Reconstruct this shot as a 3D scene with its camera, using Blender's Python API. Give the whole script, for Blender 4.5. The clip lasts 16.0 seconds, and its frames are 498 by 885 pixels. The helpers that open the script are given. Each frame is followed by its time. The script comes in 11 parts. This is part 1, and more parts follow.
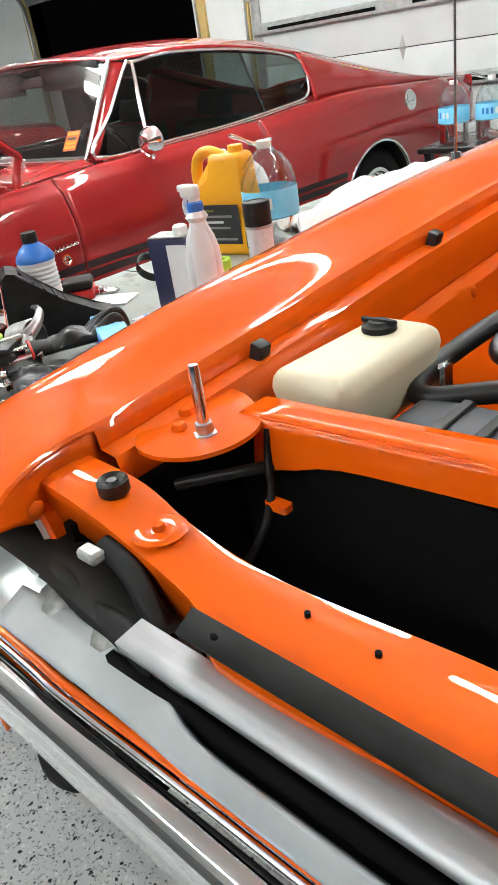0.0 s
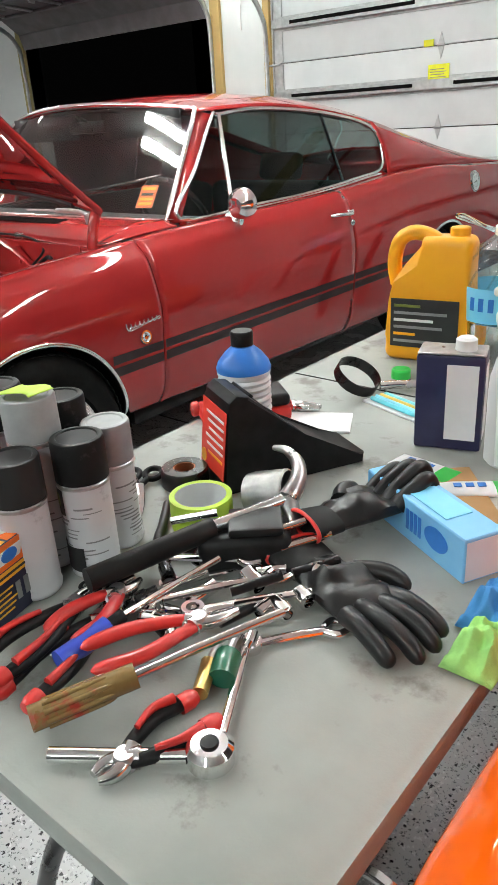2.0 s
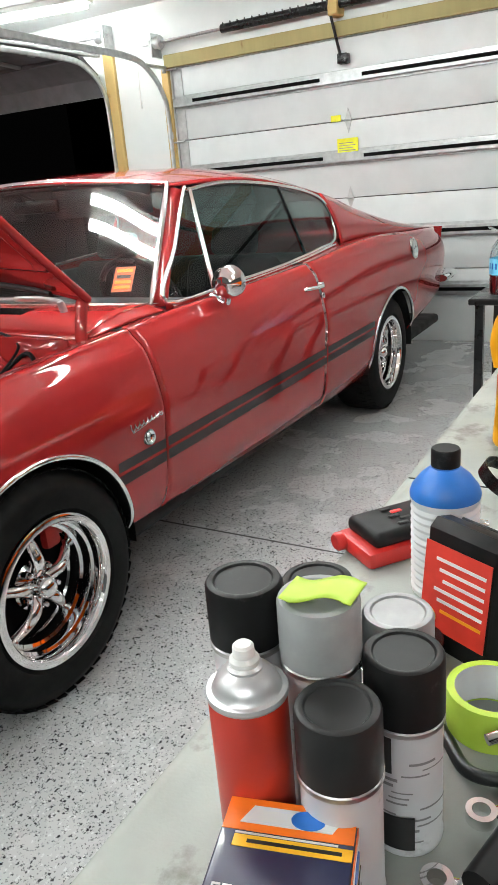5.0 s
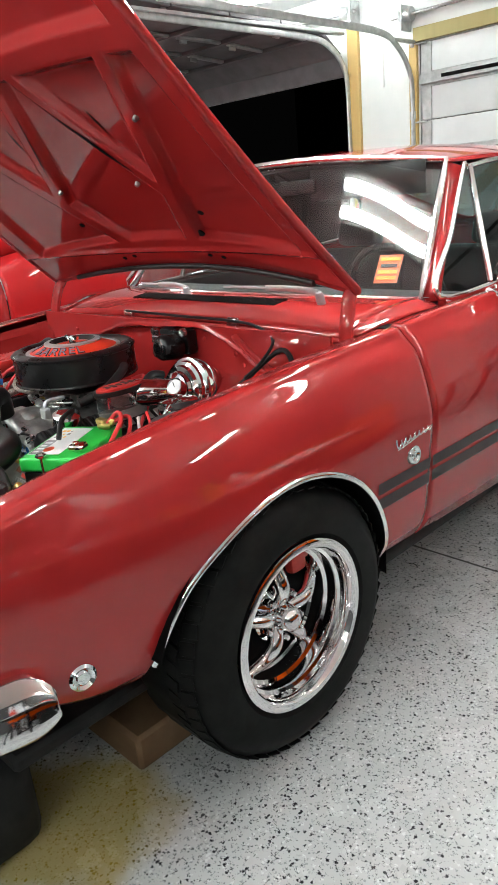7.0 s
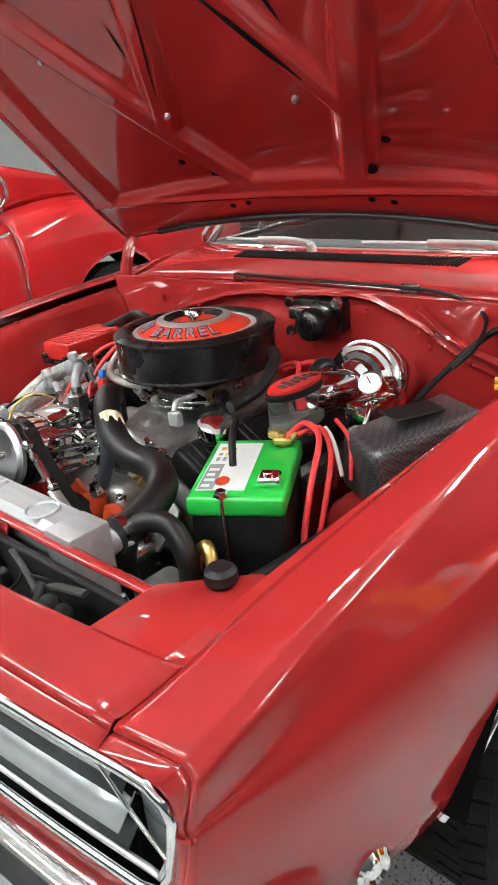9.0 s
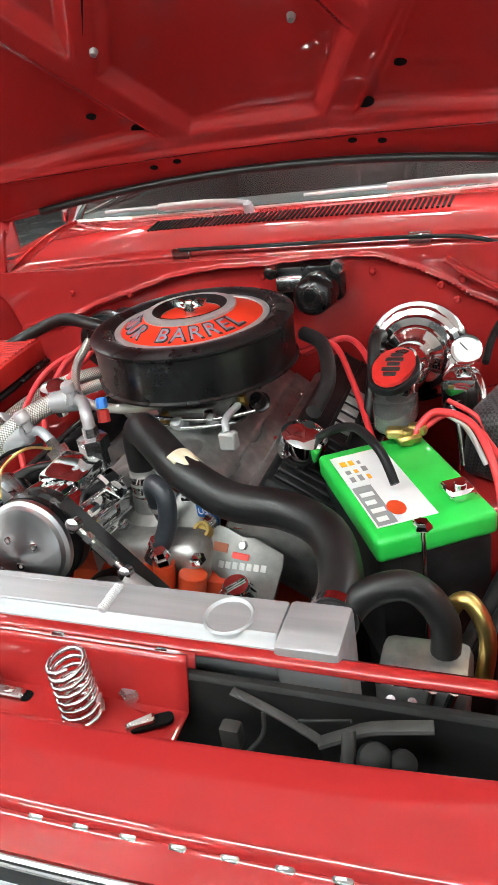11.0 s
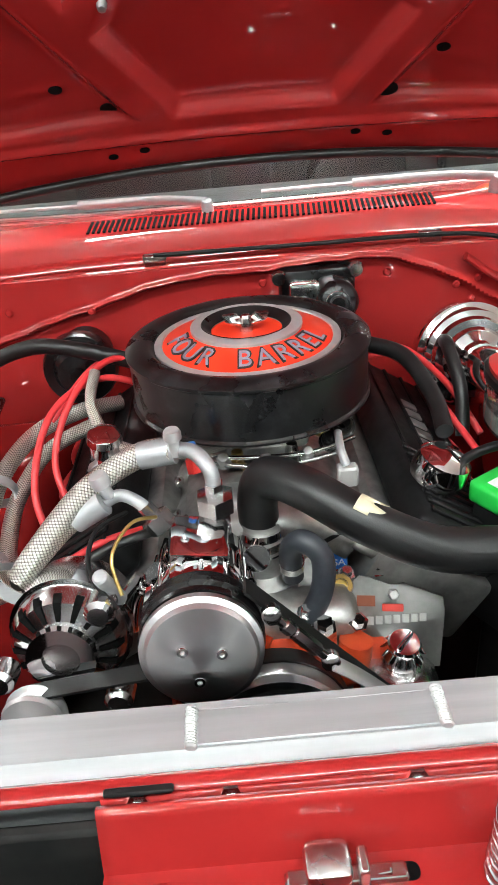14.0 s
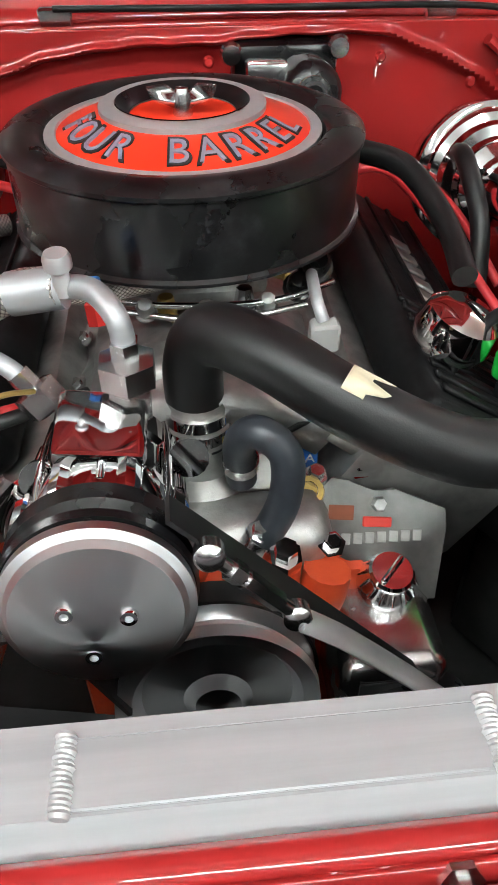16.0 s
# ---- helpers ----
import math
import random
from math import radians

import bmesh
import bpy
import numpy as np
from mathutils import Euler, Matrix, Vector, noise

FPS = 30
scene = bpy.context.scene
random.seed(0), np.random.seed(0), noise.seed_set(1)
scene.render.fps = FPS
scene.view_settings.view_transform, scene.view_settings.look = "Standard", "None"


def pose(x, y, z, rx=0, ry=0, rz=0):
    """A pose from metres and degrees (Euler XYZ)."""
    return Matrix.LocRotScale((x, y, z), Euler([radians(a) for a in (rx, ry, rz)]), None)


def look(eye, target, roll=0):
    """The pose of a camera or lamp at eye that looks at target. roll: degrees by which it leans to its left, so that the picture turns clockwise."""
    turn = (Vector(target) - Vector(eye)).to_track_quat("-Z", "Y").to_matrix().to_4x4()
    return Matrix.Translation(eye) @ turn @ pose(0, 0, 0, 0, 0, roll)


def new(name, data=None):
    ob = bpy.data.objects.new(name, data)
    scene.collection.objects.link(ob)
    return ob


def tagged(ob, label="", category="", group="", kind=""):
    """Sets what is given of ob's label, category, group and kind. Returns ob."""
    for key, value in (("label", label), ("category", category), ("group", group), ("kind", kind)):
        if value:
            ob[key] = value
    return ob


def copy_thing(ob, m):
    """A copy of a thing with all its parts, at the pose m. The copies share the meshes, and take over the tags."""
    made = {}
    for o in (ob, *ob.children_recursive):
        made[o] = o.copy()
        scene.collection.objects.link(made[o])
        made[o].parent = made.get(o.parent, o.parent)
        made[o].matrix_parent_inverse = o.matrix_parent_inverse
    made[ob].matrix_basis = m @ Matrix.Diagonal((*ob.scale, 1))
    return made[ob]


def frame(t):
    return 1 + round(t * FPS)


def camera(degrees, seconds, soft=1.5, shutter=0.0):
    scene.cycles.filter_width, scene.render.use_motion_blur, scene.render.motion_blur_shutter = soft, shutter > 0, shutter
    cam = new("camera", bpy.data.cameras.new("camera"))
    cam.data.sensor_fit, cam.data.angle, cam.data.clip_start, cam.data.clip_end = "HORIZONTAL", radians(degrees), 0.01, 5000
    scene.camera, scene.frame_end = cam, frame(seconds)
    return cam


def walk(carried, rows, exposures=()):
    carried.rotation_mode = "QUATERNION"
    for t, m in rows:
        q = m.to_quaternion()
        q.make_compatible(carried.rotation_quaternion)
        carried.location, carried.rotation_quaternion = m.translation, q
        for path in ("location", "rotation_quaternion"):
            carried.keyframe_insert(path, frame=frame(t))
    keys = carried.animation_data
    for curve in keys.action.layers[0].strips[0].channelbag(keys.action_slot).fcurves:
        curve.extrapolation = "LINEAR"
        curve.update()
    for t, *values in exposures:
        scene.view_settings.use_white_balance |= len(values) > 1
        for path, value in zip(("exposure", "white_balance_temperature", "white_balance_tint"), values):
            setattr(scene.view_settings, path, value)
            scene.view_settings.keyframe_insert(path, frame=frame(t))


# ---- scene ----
cam = camera(38.0, 16.0)
PATH = [
    (0, (3.537, -0.344, 1.25), (2.238, 0.857, 0.317), -9.2),
    (0.5, (3.344, -0.297, 1.248), (2.071, 0.952, 0.343), -10.3),
    (1, (3.12, -0.288, 1.273), (1.851, 0.995, 0.412), -7.3),
    (1.5, (2.882, -0.364, 1.282), (1.64, 0.972, 0.461), -4.4),
    (2, (2.705, -0.341, 1.28), (1.509, 1.039, 0.464), -3.6),
    (2.5, (2.524, -0.255, 1.297), (1.302, 1.125, 0.521), -4.3),
    (3, (2.335, -0.295, 1.294), (1.127, 1.114, 0.549), -3.9),
    (3.2, (2.301, -0.336, 1.303), (1.166, 1.132, 0.555), -4.1),
    (5.3, (2.16, -0.344, 1.304), (1.2, 1.277, 0.635), -4.9),
    (5.5, (2.154, -0.36, 1.305), (1.162, 1.243, 0.637), -5.0),
    (6, (2.087, -0.331, 1.294), (0.97, 1.193, 0.64), -5.8),
    (6.5, (1.951, -0.236, 1.295), (0.681, 1.169, 0.652), -6.1),
    (7, (1.828, -0.214, 1.287), (0.457, 1.087, 0.634), -5.4),
    (7.5, (1.628, -0.273, 1.292), (0.258, 1.021, 0.622), -6.1),
    (8, (1.462, -0.259, 1.274), (0.125, 1.051, 0.567), -6.3),
    (8.5, (1.276, -0.17, 1.269), (-0.05, 1.126, 0.518), -6.1),
    (9, (1.119, -0.174, 1.27), (-0.171, 1.145, 0.499), -5.7),
    (9.2, (1.041, -0.199, 1.274), (-0.213, 1.149, 0.492), -6.3),
    (11.3, (0.415, -0.212, 1.29), (-0.197, 1.436, 0.337), -9.3),
    (11.5, (0.373, -0.206, 1.295), (-0.197, 1.451, 0.331), -9.4),
    (12, (0.256, -0.119, 1.284), (-0.293, 1.549, 0.327), -10.7),
    (12.5, (0.166, -0.032, 1.279), (-0.379, 1.635, 0.318), -11.7),
    (13, (0.085, -0.03, 1.284), (-0.376, 1.653, 0.307), -9.5),
    (13.5, (-0.032, -0.069, 1.298), (-0.308, 1.642, 0.299), -7.4),
    (14, (-0.084, -0.107, 1.3), (-0.079, 1.624, 0.298), -5.0),
    (14.5, (-0.084, -0.101, 1.278), (0.08, 1.626, 0.282), -4.9),
    (15, (-0.084, 0.007, 1.207), (0.085, 1.68, 0.124), -4.6),
    (15.5, (-0.087, 0.105, 1.154), (0.049, 1.654, -0.105), -2.6),
    (16, (-0.077, 0.143, 1.135), (0.062, 1.641, -0.183), -0.4),
]
walk(cam, [(t, look(eye, target, roll)) for t, eye, target, roll in PATH], exposures=((0, 0.3), (1.0, 0.1), (1.5, 0.0), (3.2, 0.22), (5.3, 0.08), (6.5, 0.15), (7.5, 0.28), (9.2, 0.46), (11.3, 0.56), (14.5, 0.64), (15.2, 0.68), (16, 0.48)))

# ---- world and light ----
world = bpy.data.worlds.new("night")
scene.world = world
world.use_nodes = True
world.node_tree.nodes["Background"].inputs[0].default_value = (0.001, 0.001, 0.001, 1)
world.node_tree.nodes["Background"].inputs[1].default_value = 1.0
scene.view_settings.exposure = 0.0


# ---- materials ----
def nodes_of(m):
    m.use_nodes = True
    nt = m.node_tree
    return nt, nt.nodes["Principled BSDF"]


def link(nt, a, b):
    nt.links.new(a, b)


def tex_noise(nt, scale, detail=4.0, rough=0.55, stretch=(1, 1, 1), coord="Object"):
    tc = nt.nodes.new("ShaderNodeTexCoord")
    mp = nt.nodes.new("ShaderNodeMapping")
    mp.inputs["Scale"].default_value = stretch
    n = nt.nodes.new("ShaderNodeTexNoise")
    n.inputs["Scale"].default_value, n.inputs["Detail"].default_value = scale, detail
    n.inputs["Roughness"].default_value = rough
    link(nt, tc.outputs[coord], mp.inputs[0])
    link(nt, mp.outputs[0], n.inputs["Vector"])
    return n


def ramp(nt, src, stops):
    r = nt.nodes.new("ShaderNodeValToRGB")
    while len(r.color_ramp.elements) < len(stops):
        r.color_ramp.elements.new(0.5)
    for e, (p, c) in zip(r.color_ramp.elements, stops):
        e.position = p
        e.color = (*c, 1) if len(c) == 3 else c
    link(nt, src, r.inputs[0])
    return r


def mix(nt, fac, a, b):
    """Colour mix; fac, a and b are sockets or values."""
    m = nt.nodes.new("ShaderNodeMix")
    m.data_type = "RGBA"
    for sock, v in ((m.inputs[0], fac), (m.inputs[6], a), (m.inputs[7], b)):
        if isinstance(v, (int, float)):
            sock.default_value = v
        elif isinstance(v, tuple):
            sock.default_value = (*v, 1)
        else:
            link(nt, v, sock)
    return m.outputs[2]


def bump_into(nt, bsdf, src, strength, distance=0.002):
    b = nt.nodes.new("ShaderNodeBump")
    b.inputs["Strength"].default_value, b.inputs["Distance"].default_value = strength, distance
    link(nt, src, b.inputs["Height"])
    link(nt, b.outputs[0], bsdf.inputs["Normal"])


def surface(name, c1, c2=None, scale=20.0, rough=0.5, rough2=None, metal=0.0, coat=0.0, coat_rough=0.03,
            bump=0.0, bump_scale=200.0, bump_dist=0.001, stretch=(1, 1, 1), spec=0.5, wear=None, wear_scale=4.0, wear_amount=0.62):
    """A procedural surface: base colour varied at two scales, roughness that follows it, fine relief."""
    m = bpy.data.materials.new(name)
    nt, p = nodes_of(m)
    c2 = c2 or tuple(min(1, v * 1.18 + 0.004) for v in c1)
    n1 = tex_noise(nt, scale, stretch=stretch)
    col = mix(nt, ramp(nt, n1.outputs["Fac"], [(0.35, (0, 0, 0)), (0.65, (1, 1, 1))]).outputs[0], c1, c2)
    if wear:
        n2 = tex_noise(nt, wear_scale, 8.0, 0.65)
        col = mix(nt, ramp(nt, n2.outputs["Fac"], [(wear_amount, (0, 0, 0)), (wear_amount + 0.1, (1, 1, 1))]).outputs[0], col, wear)
    link(nt, col, p.inputs["Base Color"])
    r2 = rough + 0.1 if rough2 is None else rough2
    n3 = tex_noise(nt, scale * 0.37 + 3, 6.0, stretch=stretch)
    rr = ramp(nt, n3.outputs["Fac"], [(0.3, (rough,) * 3), (0.7, (min(1, r2),) * 3)])
    link(nt, rr.outputs[0], p.inputs["Roughness"])
    p.inputs["Metallic"].default_value = metal
    p.inputs["Coat Weight"].default_value, p.inputs["Coat Roughness"].default_value = coat, coat_rough
    p.inputs["Specular IOR Level"].default_value = spec
    if bump:
        nb = tex_noise(nt, bump_scale, 3.0, stretch=stretch)
        bump_into(nt, p, nb.outputs["Fac"], bump, bump_dist)
    return m


def paint(name, c):
    """Car paint under a smooth clear coat."""
    m = surface(name, c, tuple(v * 1.08 for v in c), 3.0, 0.5, 0.6, coat=1.0, coat_rough=0.012, spec=0.0)
    nt, p = nodes_of(m)
    p.inputs["Coat IOR"].default_value = 1.56
    return m


def glass(name, tint=(0.9, 0.95, 0.93), rough=0.0):
    m = bpy.data.materials.new(name)
    nt, p = nodes_of(m)
    p.inputs["Base Color"].default_value = (*tint, 1)
    p.inputs["Transmission Weight"].default_value = 1.0
    p.inputs["Roughness"].default_value = rough
    p.inputs["IOR"].default_value = 1.45
    return m


def pane(name, tint, gloss=0.04):
    """Thin flat glass: straight-through light, mirror gloss by angle."""
    m = bpy.data.materials.new(name)
    nt, p = nodes_of(m)
    nt.nodes.remove(p)
    tr = nt.nodes.new("ShaderNodeBsdfTransparent")
    tr.inputs[0].default_value = (*tint, 1)
    gl = nt.nodes.new("ShaderNodeBsdfGlossy")
    gl.inputs["Roughness"].default_value = 0.01
    lw = nt.nodes.new("ShaderNodeLayerWeight")
    lw.inputs["Blend"].default_value = 0.5
    pw = nt.nodes.new("ShaderNodeMath")
    pw.operation = "POWER"
    pw.inputs[1].default_value = 5.0
    link(nt, lw.outputs["Facing"], pw.inputs[0])
    fr = nt.nodes.new("ShaderNodeMath")
    fr.operation = "MULTIPLY_ADD"
    fr.inputs[1].default_value, fr.inputs[2].default_value = 0.9, gloss
    link(nt, pw.outputs[0], fr.inputs[0])
    mx = nt.nodes.new("ShaderNodeMixShader")
    link(nt, fr.outputs[0], mx.inputs[0])
    link(nt, tr.outputs[0], mx.inputs[1])
    link(nt, gl.outputs[0], mx.inputs[2])
    link(nt, mx.outputs[0], nt.nodes["Material Output"].inputs["Surface"])
    return m


def glow(name, c, strength):
    m = bpy.data.materials.new(name)
    nt, p = nodes_of(m)
    p.inputs["Base Color"].default_value = (0.8, 0.8, 0.8, 1)
    p.inputs["Emission Color"].default_value = (*c, 1)
    p.inputs["Emission Strength"].default_value = strength
    return m


def floor_material():
    """Pale epoxy with vinyl flakes of several greys, grime and an oil-yellowed patch."""
    m = bpy.data.materials.new("flake_epoxy_floor")
    nt, p = nodes_of(m)
    tc = nt.nodes.new("ShaderNodeTexCoord")
    base = mix(nt, tex_noise(nt, 1.3, 8.0).outputs["Fac"], (0.45, 0.465, 0.465), (0.52, 0.53, 0.53))
    for scale, cut, colour in ((130.0, 0.86, (0.62, 0.64, 0.64)), (180.0, 0.85, (0.27, 0.285, 0.295)), (125.0, 0.88, (0.02, 0.02, 0.025)), (210.0, 0.87, (0.045, 0.045, 0.05))):
        v = nt.nodes.new("ShaderNodeTexVoronoi")
        v.inputs["Scale"].default_value = scale
        v.inputs["Randomness"].default_value = 1.0
        wob = tex_noise(nt, scale * 1.6, 2.0)
        off = nt.nodes.new("ShaderNodeVectorMath")
        off.operation = "MULTIPLY_ADD"
        off.inputs[1].default_value = (0.012,) * 3
        link(nt, wob.outputs["Color"], off.inputs[0])
        link(nt, tc.outputs["Object"], off.inputs[2])
        link(nt, off.outputs[0], v.inputs["Vector"])
        sep = nt.nodes.new("ShaderNodeSeparateColor")
        link(nt, v.outputs["Color"], sep.inputs[0])
        pick = ramp(nt, sep.outputs[0], [(cut, (0, 0, 0)), (cut + 0.01, (1, 1, 1))])
        near = ramp(nt, v.outputs["Distance"], [(0.42, (1, 1, 1)), (0.5, (0, 0, 0))])
        f = nt.nodes.new("ShaderNodeMath")
        f.operation = "MULTIPLY"
        link(nt, pick.outputs[0], f.inputs[0])
        link(nt, near.outputs[0], f.inputs[1])
        base = mix(nt, f.outputs[0], base, colour)
    grime = ramp(nt, tex_noise(nt, 0.9, 9.0, 0.7).outputs["Fac"], [(0.5, (0, 0, 0)), (0.75, (0.16, 0.16, 0.16))])
    base = mix(nt, grime.outputs[0], base, (0.17, 0.165, 0.155))
    # yellowed spill under the nose of the red car
    sub = nt.nodes.new("ShaderNodeVectorMath")
    sub.operation = "DISTANCE"
    wob = tex_noise(nt, 5.0, 4.0)
    add = nt.nodes.new("ShaderNodeVectorMath")
    add.operation = "MULTIPLY_ADD"
    add.inputs[1].default_value = (0.3, 0.3, 0)
    link(nt, wob.outputs["Color"], add.inputs[0])
    link(nt, tc.outputs["Object"], add.inputs[2])
    link(nt, add.outputs[0], sub.inputs[0])
    sub.inputs[1].default_value = SPILL
    spill = ramp(nt, sub.outputs["Value"], [(0.16, (0.75, 0.75, 0.75)), (0.26, (0, 0, 0))])
    base = mix(nt, spill.outputs[0], base, (0.30, 0.22, 0.012))
    link(nt, base, p.inputs["Base Color"])
    rr = ramp(nt, tex_noise(nt, 3.0, 7.0).outputs["Fac"], [(0.3, (0.16,) * 3), (0.75, (0.38,) * 3)])
    link(nt, rr.outputs[0], p.inputs["Roughness"])
    bump_into(nt, p, tex_noise(nt, 60.0, 3.0).outputs["Fac"], 0.12, 0.002)
    return m


def wood_material(name, c1, c2, knots=(0.2, 0.12, 0.04)):
    m = bpy.data.materials.new(name)
    nt, p = nodes_of(m)
    n = tex_noise(nt, 14.0, 6.0, 0.6, (1, 1, 0.08))
    col = mix(nt, n.outputs["Fac"], c1, c2)
    k = ramp(nt, tex_noise(nt, 9.0, 3.0, 0.5, (1, 1, 0.5)).outputs["Fac"], [(0.68, (0, 0, 0)), (0.76, (1, 1, 1))])
    link(nt, mix(nt, k.outputs[0], col, knots), p.inputs["Base Color"])
    p.inputs["Roughness"].default_value = 0.7
    bump_into(nt, p, n.outputs["Fac"], 0.3)
    return m


def carbon_material():
    m = bpy.data.materials.new("carbon_weave")
    nt, p = nodes_of(m)
    tc = nt.nodes.new("ShaderNodeTexCoord")
    mp = nt.nodes.new("ShaderNodeMapping")
    mp.inputs["Rotation"].default_value = (0.5, 0.4, 0.785)
    ch = nt.nodes.new("ShaderNodeTexChecker")
    ch.inputs["Scale"].default_value = 210
    ch.inputs[1].default_value, ch.inputs[2].default_value = (0.012, 0.012, 0.013, 1), (0.06, 0.06, 0.065, 1)
    link(nt, tc.outputs["Object"], mp.inputs[0])
    link(nt, mp.outputs[0], ch.inputs["Vector"])
    link(nt, ch.outputs[0], p.inputs["Base Color"])
    p.inputs["Roughness"].default_value = 0.35
    p.inputs["Coat Weight"].default_value = 0.8
    bump_into(nt, p, ch.outputs[1], 0.2)
    return m


def braid_material():
    """Woven stainless braid: crossing bands of wires that run round the hose."""
    m = bpy.data.materials.new("steel_braid")
    nt, p = nodes_of(m)
    tc = nt.nodes.new("ShaderNodeTexCoord")
    sep = nt.nodes.new("ShaderNodeSeparateXYZ")
    link(nt, tc.outputs["UV"], sep.inputs[0])

    def math_node(op, a, b):
        n = nt.nodes.new("ShaderNodeMath")
        n.operation = op
        for sock, v in ((n.inputs[0], a), (n.inputs[1], b)):
            if isinstance(v, (int, float)):
                sock.default_value = v
            else:
                link(nt, v, sock)
        return n.outputs[0]

    round_, run = math_node("MULTIPLY", sep.outputs[0], 14.0), math_node("MULTIPLY", sep.outputs[1], 210.0)
    waves = []
    for op in ("ADD", "SUBTRACT"):
        ph = math_node("MULTIPLY", math_node(op, round_, run), math.pi)
        waves.append(math_node("ABSOLUTE", math_node("SINE", ph, 0.0), 0.0))
    woven = math_node("MULTIPLY", waves[0], waves[1])
    r = ramp(nt, woven, [(0.02, (0.16, 0.15, 0.13)), (0.28, (0.62, 0.60, 0.55)), (0.8, (0.86, 0.84, 0.78))])
    link(nt, r.outputs[0], p.inputs["Base Color"])
    p.inputs["Metallic"].default_value, p.inputs["Roughness"].default_value = 0.9, 0.32
    bump_into(nt, p, woven, 0.6, 0.0015)
    return m


SPILL = (0.73, 0.45, 0.0)
M = {}
M["red"] = paint("red_car_paint", (0.30, 0.018, 0.0185))
M["red_bay"] = paint("red_engine_bay_paint", (0.33, 0.020, 0.0195))
M["red_far"] = paint("red_second_car_paint", (0.40, 0.014, 0.016))
M["orange"] = paint("orange_car_paint", (0.80, 0.112, 0.004))
M["chrome"] = surface("chrome", (0.80, 0.80, 0.80), (0.86, 0.86, 0.86), 8.0, 0.03, 0.10, metal=1.0)
M["chrome_worn"] = surface("worn_chrome", (0.6, 0.6, 0.6), (0.72, 0.72, 0.72), 30.0, 0.12, 0.3, metal=1.0)
M["turned_face"] = surface("spun_aluminium", (0.74, 0.75, 0.77), (0.80, 0.81, 0.83), 5.0, 0.30, 0.34, metal=1.0)
spin = M["turned_face"].node_tree.nodes.new("ShaderNodeTangent")
spin.direction_type, spin.axis = "RADIAL", "Y"
link(M["turned_face"].node_tree, spin.outputs[0], M["turned_face"].node_tree.nodes["Principled BSDF"].inputs["Tangent"])
M["turned_face"].node_tree.nodes["Principled BSDF"].inputs["Anisotropic"].default_value = 0.85
M["alu"] = surface("brushed_aluminium", (0.43, 0.445, 0.46), (0.51, 0.525, 0.54), 60.0, 0.48, 0.6, metal=0.7, bump=0.05, bump_scale=300, stretch=(0.06, 1, 1))
M["alu_cast"] = surface("cast_aluminium", (0.33, 0.33, 0.32), (0.47, 0.47, 0.455), 40.0, 0.38, 0.52, metal=0.85, bump=0.25, bump_scale=420, wear=(0.12, 0.11, 0.1), wear_scale=14.0, wear_amount=0.66)
M["alu_turned"] = surface("turned_aluminium", (0.58, 0.58, 0.59), (0.66, 0.66, 0.67), 30.0, 0.32, 0.42, metal=0.65)
M["steel"] = surface("plain_steel", (0.42, 0.42, 0.42), (0.55, 0.55, 0.55), 60.0, 0.25, 0.4, metal=1.0)
M["galv"] = surface("galvanised_steel", (0.42, 0.44, 0.44), (0.56, 0.58, 0.58), 18.0, 0.32, 0.5, metal=0.75)
M["black_metal"] = surface("black_wrinkle_metal", (0.006, 0.006, 0.0065), (0.011, 0.011, 0.0115), 70.0, 0.36, 0.5, spec=0.14, bump=0.2, bump_scale=500)
M["black_satin"] = surface("satin_black", (0.004, 0.004, 0.0045), (0.008, 0.008, 0.0085), 12.0, 0.22, 0.34, spec=0.45)
M["black_plastic"] = surface("black_plastic", (0.007, 0.007, 0.0075), (0.013, 0.013, 0.0135), 40.0, 0.38, 0.5, spec=0.18, bump=0.08, bump_scale=400)
M["rubber"] = surface("black_rubber_hose", (0.006, 0.006, 0.0063), (0.012, 0.012, 0.0125), 24.0, 0.34, 0.46, spec=0.4, bump=0.15, bump_scale=600)
M["tyre"] = surface("tyre_rubber", (0.006, 0.006, 0.006), (0.011, 0.011, 0.0105), 20.0, 0.5, 0.65, spec=0.1, bump=0.1, bump_scale=300)
# near-black colour that stands for the shade in holes, gaps and voids
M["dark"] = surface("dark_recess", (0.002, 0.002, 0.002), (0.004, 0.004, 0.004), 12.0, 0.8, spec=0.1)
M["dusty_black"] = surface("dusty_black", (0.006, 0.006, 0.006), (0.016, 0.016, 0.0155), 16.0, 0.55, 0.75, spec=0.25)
M["wall_white"] = surface("white_drywall", (0.64, 0.67, 0.66), (0.69, 0.71, 0.70), 3.0, 0.6, bump=0.15, bump_scale=160)
M["door_white"] = surface("white_door_panel", (0.60, 0.63, 0.63), (0.65, 0.68, 0.68), 5.0, 0.35, 0.5, bump=0.15, bump_scale=90)
M["ceiling_white"] = surface("white_ceiling", (0.76, 0.77, 0.76), (0.8, 0.81, 0.8), 2.0, 0.7, bump=0.2, bump_scale=120)
# unseen walls: colour kept dark to deepen paint reflections and lower the fill
M["dim_wall"] = surface("dark_reflection_wall", (0.045, 0.045, 0.046), (0.06, 0.06, 0.06), 1.6, 0.7, wear=(0.08, 0.08, 0.078), wear_scale=0.8, wear_amount=0.62)
M["grey_panel"] = surface("grey_door_back", (0.14, 0.135, 0.14), (0.19, 0.18, 0.19), 6.0, 0.5)
M["wood"] = wood_material("treated_timber", (0.42, 0.28, 0.09), (0.58, 0.42, 0.17))
M["wood_green"] = wood_material("green_treated_timber", (0.28, 0.25, 0.10), (0.42, 0.35, 0.15))
M["floor"] = floor_material()
